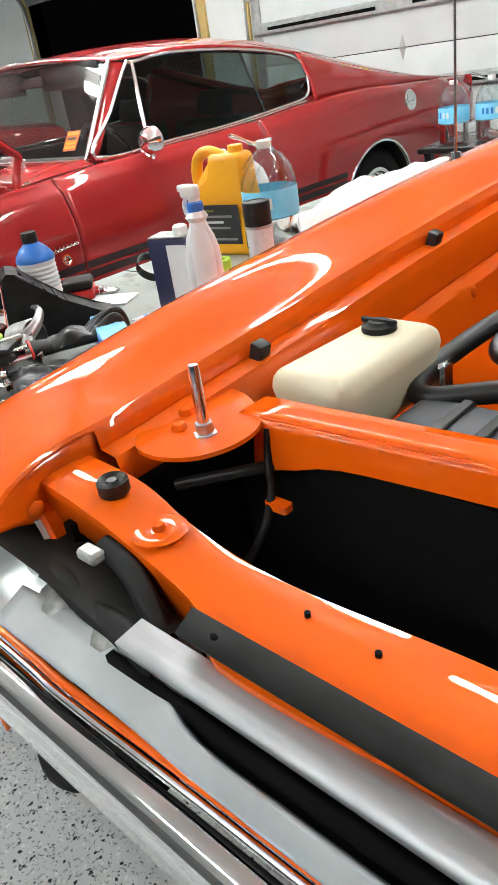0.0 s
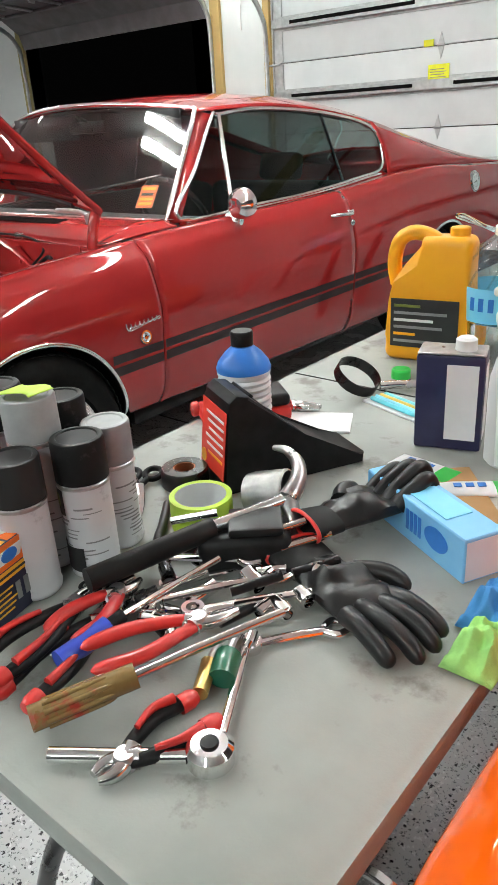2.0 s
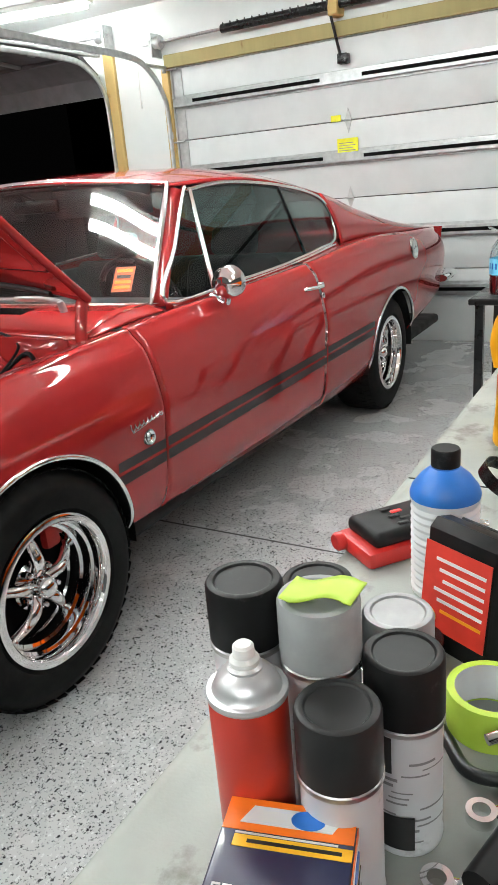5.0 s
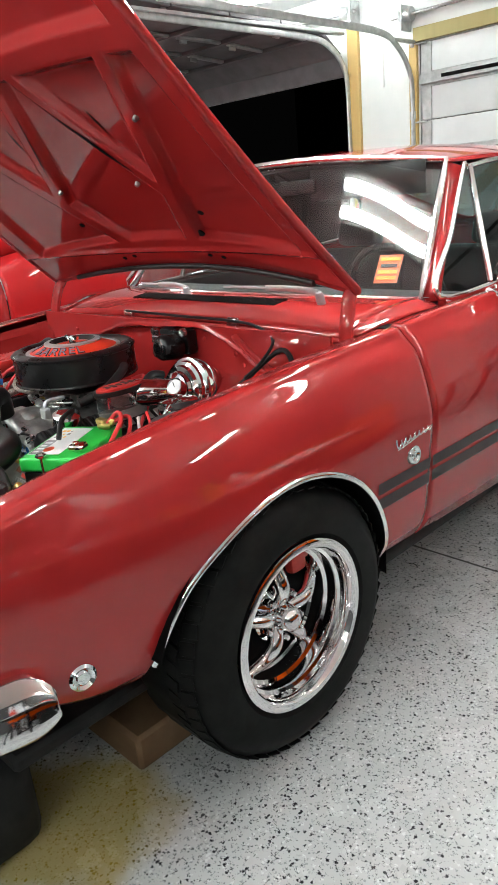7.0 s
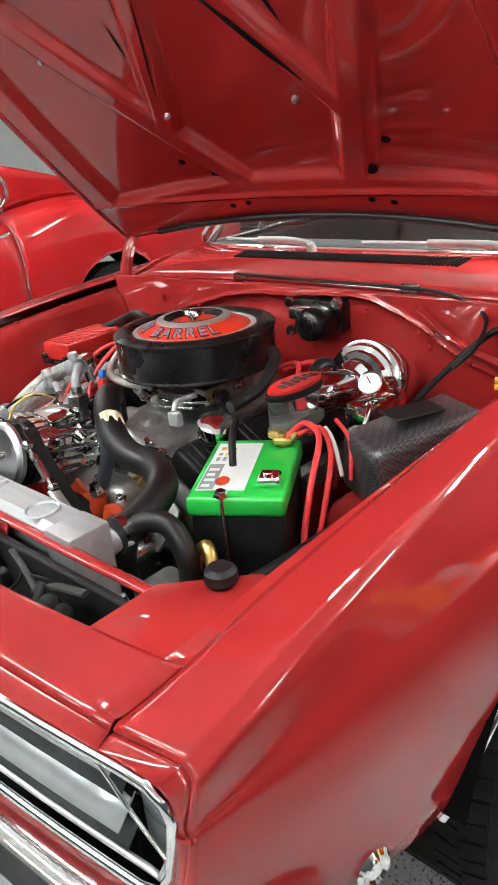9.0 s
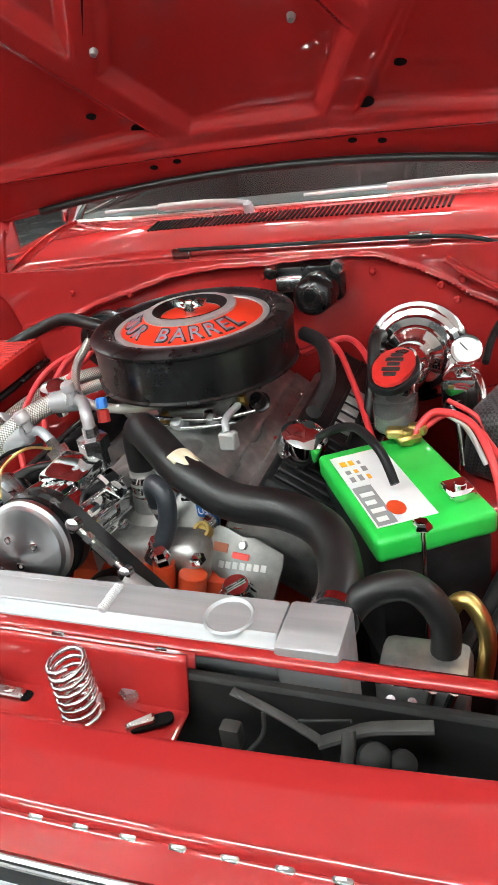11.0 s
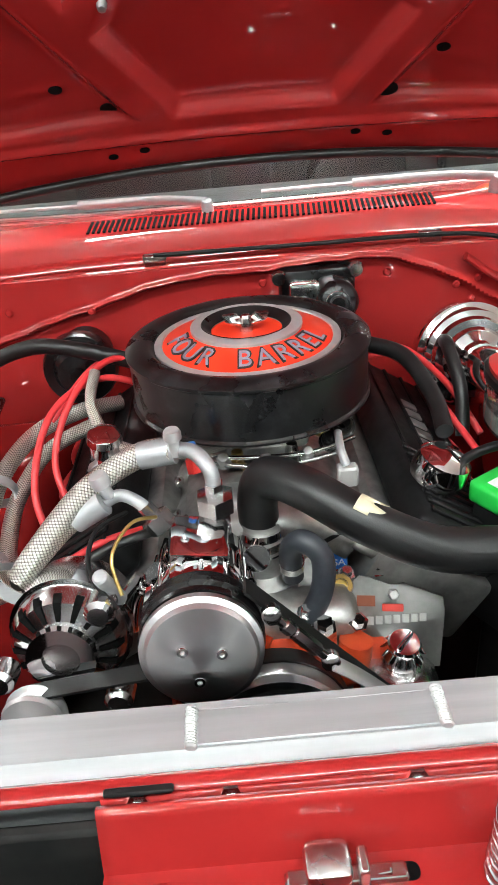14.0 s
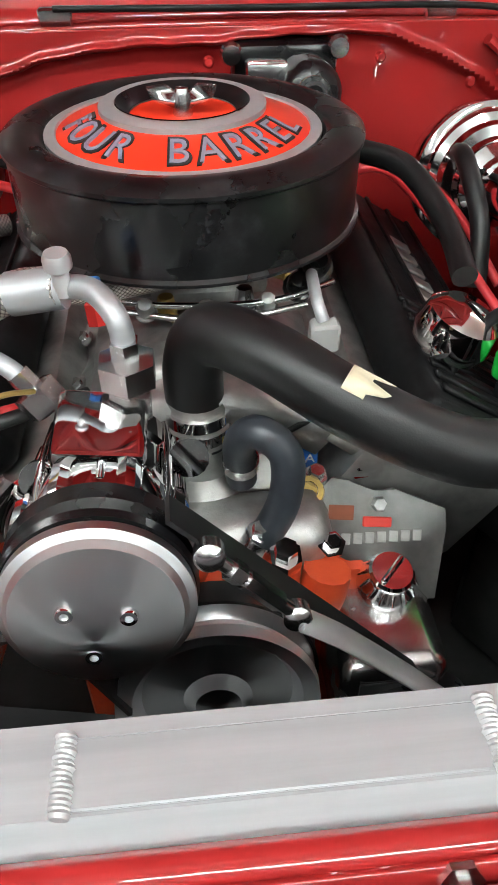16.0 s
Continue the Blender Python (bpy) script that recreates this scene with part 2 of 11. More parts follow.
M["glass"] = pane("window_glass", (0.80, 0.86, 0.84))
M["screen"] = pane("windscreen_glass", (0.80, 0.86, 0.84), 0.11)
# green tint, deepened to stand for the dark car interiors
M["glass_dark"] = pane("tinted_glass", (0.32, 0.38, 0.37))
M["lens"] = pane("lamp_lens_glass", (0.86, 0.90, 0.90))
M["film"] = pane("clear_plastic_film", (0.93, 0.96, 0.97), 0.09)
M["clear"] = glass("clear_plastic", (0.93, 0.96, 0.97), 0.05)
M["tube"] = glow("lamp_diffuser", (0.94, 1.0, 0.975), 76.0)
M["table"] = surface("grey_table_plastic", (0.27, 0.288, 0.265), (0.335, 0.352, 0.325), 7.0, 0.45, 0.6, bump=0.2, bump_scale=260, wear=(0.165, 0.162, 0.142), wear_scale=9.0, wear_amount=0.585)
M["interior"] = surface("black_vinyl", (0.008, 0.008, 0.0085), (0.015, 0.015, 0.0155), 20.0, 0.5, spec=0.18, bump=0.2, bump_scale=350)
M["white_plastic"] = surface("white_plastic", (0.72, 0.72, 0.70), (0.78, 0.78, 0.76), 12.0, 0.35)
M["natural_plastic"] = surface("yellowed_natural_plastic", (0.72, 0.66, 0.46), (0.78, 0.72, 0.54), 7.0, 0.4)
M["green"] = surface("bright_green_plastic", (0.01, 0.46, 0.05), (0.02, 0.52, 0.07), 20.0, 0.35, coat=0.3)
M["label_white"] = surface("printed_white_label", (0.68, 0.69, 0.70), (0.74, 0.75, 0.76), 14.0, 0.4)
M["print_black"] = surface("black_print", (0.015, 0.015, 0.016), None, 30.0, 0.45)
M["print_grey"] = surface("grey_print", (0.22, 0.22, 0.23), None, 30.0, 0.45)
M["red_print"] = surface("red_print", (0.62, 0.035, 0.02), None, 30.0, 0.4)
M["red_plastic"] = surface("red_plastic", (0.50, 0.018, 0.014), None, 30.0, 0.35, coat=0.2)
M["red_wire"] = surface("red_wire", (0.62, 0.03, 0.035), None, 30.0, 0.4)
M["orange_paint"] = surface("engine_orange_paint", (0.55, 0.05, 0.014), (0.64, 0.075, 0.02), 30.0, 0.35, 0.5, bump=0.15, bump_scale=300)
M["blue_plastic"] = surface("blue_plastic", (0.02, 0.16, 0.55), None, 20.0, 0.35)
M["yellow_plastic"] = surface("yellow_plastic", (0.85, 0.36, 0.005), (0.9, 0.41, 0.01), 10.0, 0.33)
M["braid"] = braid_material()
M["carbon"] = carbon_material()
M["braided_gold"] = surface("brass", (0.55, 0.40, 0.14), None, 30.0, 0.3, metal=1.0)
M["stripe"] = surface("grey_black_stripe", (0.030, 0.016, 0.017), (0.038, 0.021, 0.022), 10.0, 0.45, coat=0.3, spec=0.2)


# ---- mesh helpers ----
def thing(name, x=0.0, y=0.0, z=0.0, rz=0.0, label="", category="", group="", kind=""):
    ob = new(name)
    ob.matrix_world = pose(x, y, z, 0, 0, rz)
    ob.empty_display_size = 0.05
    return tagged(ob, label, category, group, kind)


def part(name, bm, material, parent=None, label="", solid=0.0, sharp=37.0):
    """Links a bmesh as one mesh object; solid: sheet thickness."""
    bmesh.ops.remove_doubles(bm, verts=bm.verts, dist=1e-5)
    lim = radians(sharp)
    for f in bm.faces:
        f.smooth = True
    for e in bm.edges:
        e.smooth = not (len(e.link_faces) == 2 and e.calc_face_angle(0) > lim)
    me = bpy.data.meshes.new(name)
    bm.to_mesh(me)
    bm.free()
    mats = material if isinstance(material, (list, tuple)) else [material]
    for m in mats:
        me.materials.append(M[m] if isinstance(m, str) else m)
    ob = new(name, me)
    if parent:
        ob.parent = parent
    if label:
        ob["label"] = label
    if solid:
        s = ob.modifiers.new("sheet", "SOLIDIFY")
        s.thickness, s.offset = solid, -1.0
    return ob


def B():
    return bmesh.new()


def xf(bm, start, m):
    """Moves the vertices made since start by m."""
    bm.verts.ensure_lookup_table()
    for v in list(bm.verts)[start:]:
        v.co = m @ v.co
    return bm


def box(bm, x0, x1, y0, y1, z0, z1, bevel=0.0, seg=2, m=None):
    vs = [bm.verts.new((x, y, z)) for z in (z0, z1) for y in (y0, y1) for x in (x0, x1)]
    fs = [bm.faces.new([vs[i] for i in q]) for q in ((0, 2, 3, 1), (4, 5, 7, 6), (0, 1, 5, 4), (2, 6, 7, 3), (0, 4, 6, 2), (1, 3, 7, 5))]
    if bevel:
        es = list({e for f in fs for e in f.edges})
        got = bmesh.ops.bevel(bm, geom=es, offset=bevel, segments=seg, profile=0.5, affect="EDGES")
        vs = list({v for f in got["faces"] for v in f.verts} | {v for v in vs if v.is_valid})
    if m is not None:
        for v in vs:
            v.co = m @ v.co
    return bm


def frame_of(d):
    d = Vector(d).normalized()
    up = Vector((0, 0, 1)) if abs(d.z) < 0.95 else Vector((1, 0, 0))
    a = d.cross(up).normalized()
    return a, d.cross(a).normalized(), d


def lathe(bm, profile, origin=(0, 0, 0), axis=(0, 0, 1), seg=32, squash=1.0):
    """Turns (radius, height) pairs about an axis."""
    a, b, d = frame_of(axis)
    o = Vector(origin)
    rings = []
    for r, h in profile:
        if r < 1e-6:
            rings.append([bm.verts.new(o + d * h)])
        else:
            rings.append([bm.verts.new(o + d * h + (a * math.cos(2 * math.pi * k / seg) + b * squash * math.sin(2 * math.pi * k / seg)) * r) for k in range(seg)])
    for p, q in zip(rings, rings[1:]):
        if len(p) == 1 and len(q) == 1:
            continue
        for k in range(seg):
            j = (k + 1) % seg
            if len(p) == 1:
                bm.faces.new((p[0], q[k], q[j]))
            elif len(q) == 1:
                bm.faces.new((p[k], q[0], p[j]))
            else:
                bm.faces.new((p[k], q[k], q[j], p[j]))
    return bm


def rod(bm, p0, p1, r0, r1=None, seg=12, bevel=0.0):
    p0, p1 = Vector(p0), Vector(p1)
    r1 = r0 if r1 is None else r1
    h = (p1 - p0).length
    b = bevel
    prof = [(0, 0), (r0 - b, 0), (r0, b), (r1, h - b), (r1 - b, h), (0, h)] if b else [(0, 0), (r0, 0), (r1, h), (0, h)]
    return lathe(bm, prof, p0, p1 - p0, seg)


def spline(pts, n=8, closed=False):
    """Catmull-Rom through the points."""
    pts = [Vector(p) for p in pts]
    out = []
    k = len(pts)
    for i in range(k if closed else k - 1):
        if closed:
            a, b, c, d = (pts[(i + j) % k] for j in (-1, 0, 1, 2))
        else:
            a, b, c, d = pts[max(i - 1, 0)], pts[i], pts[i + 1], pts[min(i + 2, k - 1)]
        for j in range(n):
            t = j / n
            out.append(0.5 * ((2 * b) + (c - a) * t + (2 * a - 5 * b + 4 * c - d) * t * t + (3 * b - a - 3 * c + d) * t ** 3))
    if not closed:
        out.append(pts[-1])
    return out


def tube(bm, pts, r, seg=12, n=8, smooth=True, closed=False, radii=None, flat=1.0, tip=0):
    """A hose, wire or bar along points."""
    seg = max(seg, 10)
    path = spline(pts, n, closed) if smooth else [Vector(p) for p in pts]
    rings = []
    last = None
    cnt = len(path)
    uvl = bm.loops.layers.uv.verify()
    along = [0.0]
    for p, q in zip(path, path[1:] + path[:1]):
        along.append(along[-1] + (q - p).length)
    for i, p in enumerate(path):
        if closed:
            d = path[(i + 1) % cnt] - path[i - 1]
        else:
            d = path[min(i + 1, cnt - 1)] - path[max(i - 1, 0)]
        d.normalize()
        if last is None:
            a = frame_of(d)[0]
        else:
            a = (last - d * last.dot(d)).normalized()
        last = a
        b = d.cross(a)
        rr = r if radii is None else radii[0] + (radii[1] - radii[0]) * i / (cnt - 1)
        if tip and i > cnt - 1 - tip:
            rr *= math.sqrt(max(0.02, 1 - ((i - (cnt - 1 - tip)) / tip) ** 2))
        rings.append([bm.verts.new(p + (a * math.cos(2 * math.pi * k / seg) + b * flat * math.sin(2 * math.pi * k / seg)) * rr) for k in range(seg)])
    pairs = list(zip(rings, rings[1:] + rings[:1])) if closed else list(zip(rings, rings[1:]))
    for i, (p, q) in enumerate(pairs):
        for k in range(seg):
            j = (k + 1) % seg
            f = bm.faces.new((p[k], p[j], q[j], q[k]))
            for lp_, uv in zip(f.loops, ((k, i), (k + 1, i), (k + 1, i + 1), (k, i + 1))):
                lp_[uvl].uv = (uv[0] / seg, along[uv[1]])
    if not closed:
        bm.faces.new(rings[0][::-1])
        bm.faces.new(rings[-1])
    return bm


def sheet(bm, f, us, vs, keep=None):
    """A surface from f(u, v)."""
    g = [[bm.verts.new(f(u, v)) for v in vs] for u in us]
    for i in range(len(us) - 1):
        for j in range(len(vs) - 1):
            if keep is None or keep((us[i] + us[i + 1]) / 2, (vs[j] + vs[j + 1]) / 2):
                bm.faces.new((g[i][j], g[i + 1][j], g[i + 1][j + 1], g[i][j + 1]))
    loose = [v for v in bm.verts if not v.link_faces]
    bmesh.ops.delete(bm, geom=loose, context="VERTS")
    return bm


def span(a, b, n):
    return [a + (b - a) * i / n for i in range(n + 1)]


def plate(bm, poly, thick, m=None, bevel=0.0):
    """A flat outline in x, y given thickness in z (from 0 up), with an optional edge bevel."""
    lo = [bm.verts.new((x, y, 0)) for x, y in poly]
    hi = [bm.verts.new((x, y, thick)) for x, y in poly]
    fs = [bm.faces.new(lo[::-1]), bm.faces.new(hi)]
    n = len(poly)
    for i in range(n):
        j = (i + 1) % n
        fs.append(bm.faces.new((lo[i], lo[j], hi[j], hi[i])))
    vs = lo + hi
    if bevel:
        es = [e for e in fs[1].edges] + [e for e in fs[0].edges]
        got = bmesh.ops.bevel(bm, geom=es, offset=bevel, segments=2, profile=0.5, affect="EDGES")
        vs = list({v for f in got["faces"] for v in f.verts} | {v for v in vs if v.is_valid})
    if m is not None:
        for v in vs:
            v.co = m @ v.co
    return bm


def disc_poly(r, n=24, rx=None, cx=0.0, cy=0.0):
    return [(cx + (rx or r) * math.cos(2 * math.pi * k / n), cy + r * math.sin(2 * math.pi * k / n)) for k in range(n)]


def round_rect(w, h, r, n=4, cx=0.0, cy=0.0):
    out = []
    for sx, sy, a0 in ((1, 1, 0), (-1, 1, 90), (-1, -1, 180), (1, -1, 270)):
        for k in range(n + 1):
            a = radians(a0 + 90 * k / n)
            out.append((cx + sx * (w / 2 - r) + r * math.cos(a), cy + sy * (h / 2 - r) + r * math.sin(a)))
    return out


def words(text, size, thick, parent, material, m, name="lettering", align="CENTER"):
    """Raised letters from the built-in font, as a mesh."""
    cu = bpy.data.curves.new(name, "FONT")
    cu.body, cu.size, cu.extrude, cu.align_x, cu.align_y = text, size, thick, align, "CENTER"
    cu.resolution_u = 3
    tmp = new("tmp", cu)
    me = bpy.data.meshes.new_from_object(tmp.evaluated_get(bpy.context.evaluated_depsgraph_get()))
    bpy.data.objects.remove(tmp)
    bpy.data.curves.remove(cu)
    me.name = name
    me.materials.clear()
    me.materials.append(M[material])
    ob = new(name, me)
    ob.parent = parent
    ob.matrix_basis = m
    return ob


def lerp_table(t, x):
    """Smooth interpolation through (x, y) pairs."""
    if x <= t[0][0]:
        return t[0][1]
    if x >= t[-1][0]:
        return t[-1][1]
    for i in range(len(t) - 1):
        (x0, y0), (x1, y1) = t[i], t[i + 1]
        if x <= x1:
            def slope(k):
                if k <= 0 or k >= len(t) - 1:
                    k0, k1 = (0, 1) if k <= 0 else (len(t) - 2, len(t) - 1)
                else:
                    k0, k1 = k - 1, k + 1
                return (t[k1][1] - t[k0][1]) / (t[k1][0] - t[k0][0])
            h, s = x1 - x0, (x - x0) / (x1 - x0)
            a, b = slope(i), slope(i + 1)
            return (2 * s**3 - 3 * s**2 + 1) * y0 + (s**3 - 2 * s**2 + s) * h * a + (3 * s**2 - 2 * s**3) * y1 + (s**3 - s**2) * h * b
    return t[-1][1]


# ---- the room ----
WY, CEIL = 5.35, 2.78
RX0, RX1, RY0 = -7.6, 5.2, -4.2

bm = B()
box(bm, RX0 - 0.2, RX1 + 0.2, RY0 - 0.2, WY + 6.0, -0.2, 0.0)
floor = tagged(part("floor", bm, "floor"), "pale grey epoxy floor with black and white flakes", "floor", kind="structure")
joint = surface("floor_joint", (0.05, 0.05, 0.048), None, 30.0, 0.7)
bm = B()
box(bm, RX0, RX1, 1.838, 1.846, 0.0002, 0.0012)
part("control_joint", bm, joint, floor, "dark saw-cut joint across the floor")

bm = B()
box(bm, RX0 - 0.2, RX1 + 0.2, RY0 - 0.2, WY + 0.2, CEIL, CEIL + 0.15)
tagged(part("ceiling", bm, "ceiling_white"), "plain white painted garage ceiling", "ceiling", kind="structure")

# rear wall with two door openings
D1X0, D1X1, D1Z = -5.25, -2.36, 2.17     # open doorway to the night
D2X0, D2X1, D2Z = -1.66, 3.2, 2.27       # closed sectional door
bm = B()
for x0, x1, z0, z1 in ((RX0, D1X0, 0, CEIL), (D1X0, D1X1, D1Z, CEIL), (D1X1, D2X0, 0, CEIL), (D2X0, D2X1, D2Z, CEIL), (D2X1, RX1, 0, CEIL)):
    box(bm, x0, x1, WY, WY + 0.18, z0, z1)
tagged(part("wall_rear", bm, "wall_white"), "white drywall with two garage door openings", "wall", kind="structure")
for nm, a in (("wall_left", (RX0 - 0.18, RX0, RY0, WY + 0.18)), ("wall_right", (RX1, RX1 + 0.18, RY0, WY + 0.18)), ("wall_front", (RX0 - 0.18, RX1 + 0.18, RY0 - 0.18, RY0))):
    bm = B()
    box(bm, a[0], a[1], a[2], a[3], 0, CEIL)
    tagged(part(nm, bm, "wall_white" if nm == "wall_left" else "dim_wall"), "plain white painted garage wall" if nm == "wall_left" else "unseen garage wall coloured dark to deepen reflections", "wall", kind="structure")
# night outside the open doorway
bm = B()
box(bm, D1X0 - 2.5, D1X1 + 3.0, WY + 5.5, WY + 5.6, 0, 5)
tagged(part("backdrop", bm, "dark"), "black night outside the open doorway", "backdrop", kind="structure")

# timber jambs and header
def timber(name, x0, x1, z0, z1, y0, y1, mat_name, label):
    b = B()
    box(b, x0, x1, y0, y1, z0, z1, 0.004, 1)
    tagged(part(name, b, mat_name), label, "trim", kind="structure")


timber("trim_jamb", -2.345, -2.235, 0, 2.50, WY - 0.04, WY - 0.001, "wood", "raw yellow timber door jamb with knots")
timber("trim_jamb", -5.36, -5.25, 0, 2.42, WY - 0.04, WY - 0.001, "wood_green", "raw timber door jamb in the shade")
timber("trim_header", -1.70, 3.25, 2.275, 2.375, WY - 0.04, WY - 0.001, "wood_green", "greenish treated timber header over the door")
timber("trim_jamb", -1.742, -1.672, 0, 2.27, WY - 0.036, WY - 0.001, "wood", "narrow raw timber door jamb")


def sectional_door():
    """Closed sectional door: four panels, struts, hinges, handle tags."""
    d = thing("garage_door", 0, 0, 0, label="white insulated sectional garage door, closed, with grey steel struts", category="garage door")
    h = D2Z / 4
    for k in range(4):
        b = B()
        box(b, D2X0, D2X1, WY + 0.01, WY + 0.055, k * h + 0.003, (k + 1) * h - 0.003, 0.006, 2)
        part("panel", b, "door_white", d)
    for z in (2.0, 1.44, 0.86, 0.42):
        b = B()
        # hat-section strut: two flanges and a raised web
        for a0, a1, y0 in ((z - 0.055, z - 0.03, WY - 0.004), (z - 0.032, z + 0.032, WY - 0.05), (z + 0.03, z + 0.055, WY - 0.004)):
            box(b, D2X0 + 0.02, D2X1 - 0.02, y0, y0 + 0.012, a0, a1, 0.003, 1)
        box(b, D2X0 + 0.02, D2X1 - 0.02, WY - 0.05, WY + 0.009, z - 0.034, z - 0.03)
        box(b, D2X0 + 0.02, D2X1 - 0.02, WY - 0.05, WY + 0.009, z + 0.03, z + 0.034)
        st = part("strut", b, "galv", d)
        b = B()
        box(b, D2X0 + 0.22, -0.28, WY - 0.056, WY - 0.051, z - 0.012, z + 0.014)
        box(b, 0.06, D2X1 - 0.3, WY - 0.056, WY - 0.051, z - 0.012, z + 0.014)
        part("slot", b, "dark", st, "black slot along the strut")
    for z in (h, 2 * h, 3 * h):
        for x in (D2X0 + 0.05, -0.08, 1.6):
            b = B()
            plate(b, [(-0.028, 0), (0, -0.09), (0.028, 0), (0, 0.09)], 0.006, pose(x, WY + 0.009, z, 90, 0, 0))
            rod(b, (x - 0.03, WY - 0.004, z), (x + 0.03, WY - 0.004, z), 0.008, seg=10)
            part("hinge", b, "galv", d)
    for x in (D2X0 + 0.03,):
        for k in range(4):
            b = B()
            box(b, x - 0.02, x + 0.07, WY - 0.003, WY + 0.009, k * h + 0.01, (k + 1) * h - 0.01)
            part("end_stile", b, "galv", d)
            b = B()
            rod(b, (x - 0.07, WY - 0.03, (k + 1) * h - 0.01), (x + 0.05, WY - 0.03, (k + 1) * h - 0.01), 0.008, seg=8)
            rod(b, (x - 0.09, WY - 0.03, (k + 1) * h - 0.01), (x - 0.06, WY - 0.03, (k + 1) * h - 0.01), 0.022, seg=12)
            part("roller", b, "galv", d)
    yel = surface("yellow_warning_tag", (0.72, 0.72, 0.02), None, 20.0, 0.4)
    tag = B()
    box(tag, -0.17, 0.0, WY - 0.012, WY - 0.006, 1.465, 1.575)
    t = part("warning_tag", tag, yel, d, "yellow paper warning tag with lines of small print")
    for k in range(4):
        b = B()
        box(b, -0.155, -0.02 - 0.02 * (k % 2), WY - 0.014, WY - 0.0125, 1.485 + k * 0.018, 1.49 + k * 0.018)
        part("print_line", b, "print_grey", t)
    tag = B()
    box(tag, -0.215, -0.135, WY - 0.012, WY - 0.006, 1.70, 1.745)
    part("warning_tag", tag, yel, d, "small yellow tag")
    return d


sectional_door()


def door_hardware():
    """Track, torsion shaft, spring and end bearing over the closed door."""
    t = thing("garage_door_track", 0, 0, 0, label="galvanised vertical and curved door track on the jamb", category="door track")
    for sx, x in ((1, -1.70),):
        b = B()
        pts = [(x, WY - 0.05, 0.02), (x, WY - 0.05, 1.0), (x, WY - 0.05, 1.86), (x, WY - 0.10, 2.08), (x, WY - 0.26, 2.24), (x, WY - 0.5, 2.32), (x, WY - 1.2, 2.335), (x, WY - 2.6, 2.35)]
        tube(b, pts, 0.026, 6, 6, flat=0.55)
        part("rail", b, "galv", t)
        for z in (0.5, 1.2, 1.75):
            b = B()
            box(b, x - 0.03, x + 0.02, WY - 0.05, WY - 0.001, z - 0.03, z + 0.03, 0.004, 1)
            part("bracket", b, "galv", t)
        b = B()
        box(b, x - 0.012, x + 0.012, WY - 2.62, WY - 2.59, 2.35, CEIL)
        part("hanger", b, "galv", t)
        b = B()
        box(b, x - 0.02, x + 0.02, WY - 0.32, WY - 0.02, 2.27, 2.29)
        part("bracket", b, "galv", t)
    s = thing("torsion_spring", 0, 0, 0, label="black torsion spring on a steel shaft above the door", category="spring")
    b = B()
    rod(b, (-1.86, WY - 0.09, 2.465), (3.0, WY - 0.09, 2.50), 0.0125)
    part("shaft", b, "steel", s)
    b = B()
    pts = [(-1.08 + 1.5 * k / 160, WY - 0.09 + 0.034 * math.cos(k * 0.9), 2.475 + 0.0105 * k / 160 + 0.034 * math.sin(k * 0.9)) for k in range(161)]
    rod(b, (-1.08, WY - 0.09, 2.47), (0.45, WY - 0.09, 2.482), 0.033, seg=16)
    tube(b, pts, 0.006, 6, 1, smooth=False)
    part("coil", b, "black_satin", s)
    b = B()
    lathe(b, [(0, -0.05), (0.05, -0.05), (0.058, -0.03), (0.045, -0.02), (0.045, 0.02), (0.058, 0.03), (0.05, 0.05), (0, 0.05)], (-1.72, WY - 0.09, 2.466), (1, 0, 0), 20)
    part("cable_drum", b, "galv", s, "rusty grey cable drum")
    b = B()
    box(b, -1.755, -1.735, WY - 0.14, WY - 0.001, 2.36, 2.54, 0.004, 1)
    part("end_bearing", b, "galv", s)
    o = thing("opener_arm", 0, 0, 0, label="black opener arm fixed to the top of the door", category="opener arm")
    b = B()
    tube(b, [(-0.17, WY - 0.16, 2.72), (-0.15, WY - 0.12, 2.45), (-0.10, WY - 0.05, 2.13)], 0.011, 8, 6)
    part("arm", b, "black_satin", o)
    b = B()
    box(b, -0.13, -0.05, WY - 0.06, WY + 0.012, 2.09, 2.16, 0.008, 2)
    part("bracket", b, "black_satin", o)
    b = B()
    box(b, -0.16, -0.08, WY - 0.14, WY - 0.001, 2.40, 2.62, 0.01, 1)
    part("mounting_block", b, "wood", o, "short timber block")
    c = thing("pull_cord", 0, 0, 0, label="thin white release cord hanging by the wall", category="cord")
    b = B()
    tube(b, [(-1.99, WY - 0.03, CEIL - 0.002), (-1.985, WY - 0.028, 2.4), (-1.99, WY - 0.03, 2.06)], 0.004, 6, 4)
    rod(b, (-1.99, WY - 0.03, 2.0), (-1.99, WY - 0.03, 2.06), 0.008)
    part("cord", b, "white_plastic", c)


door_hardware()


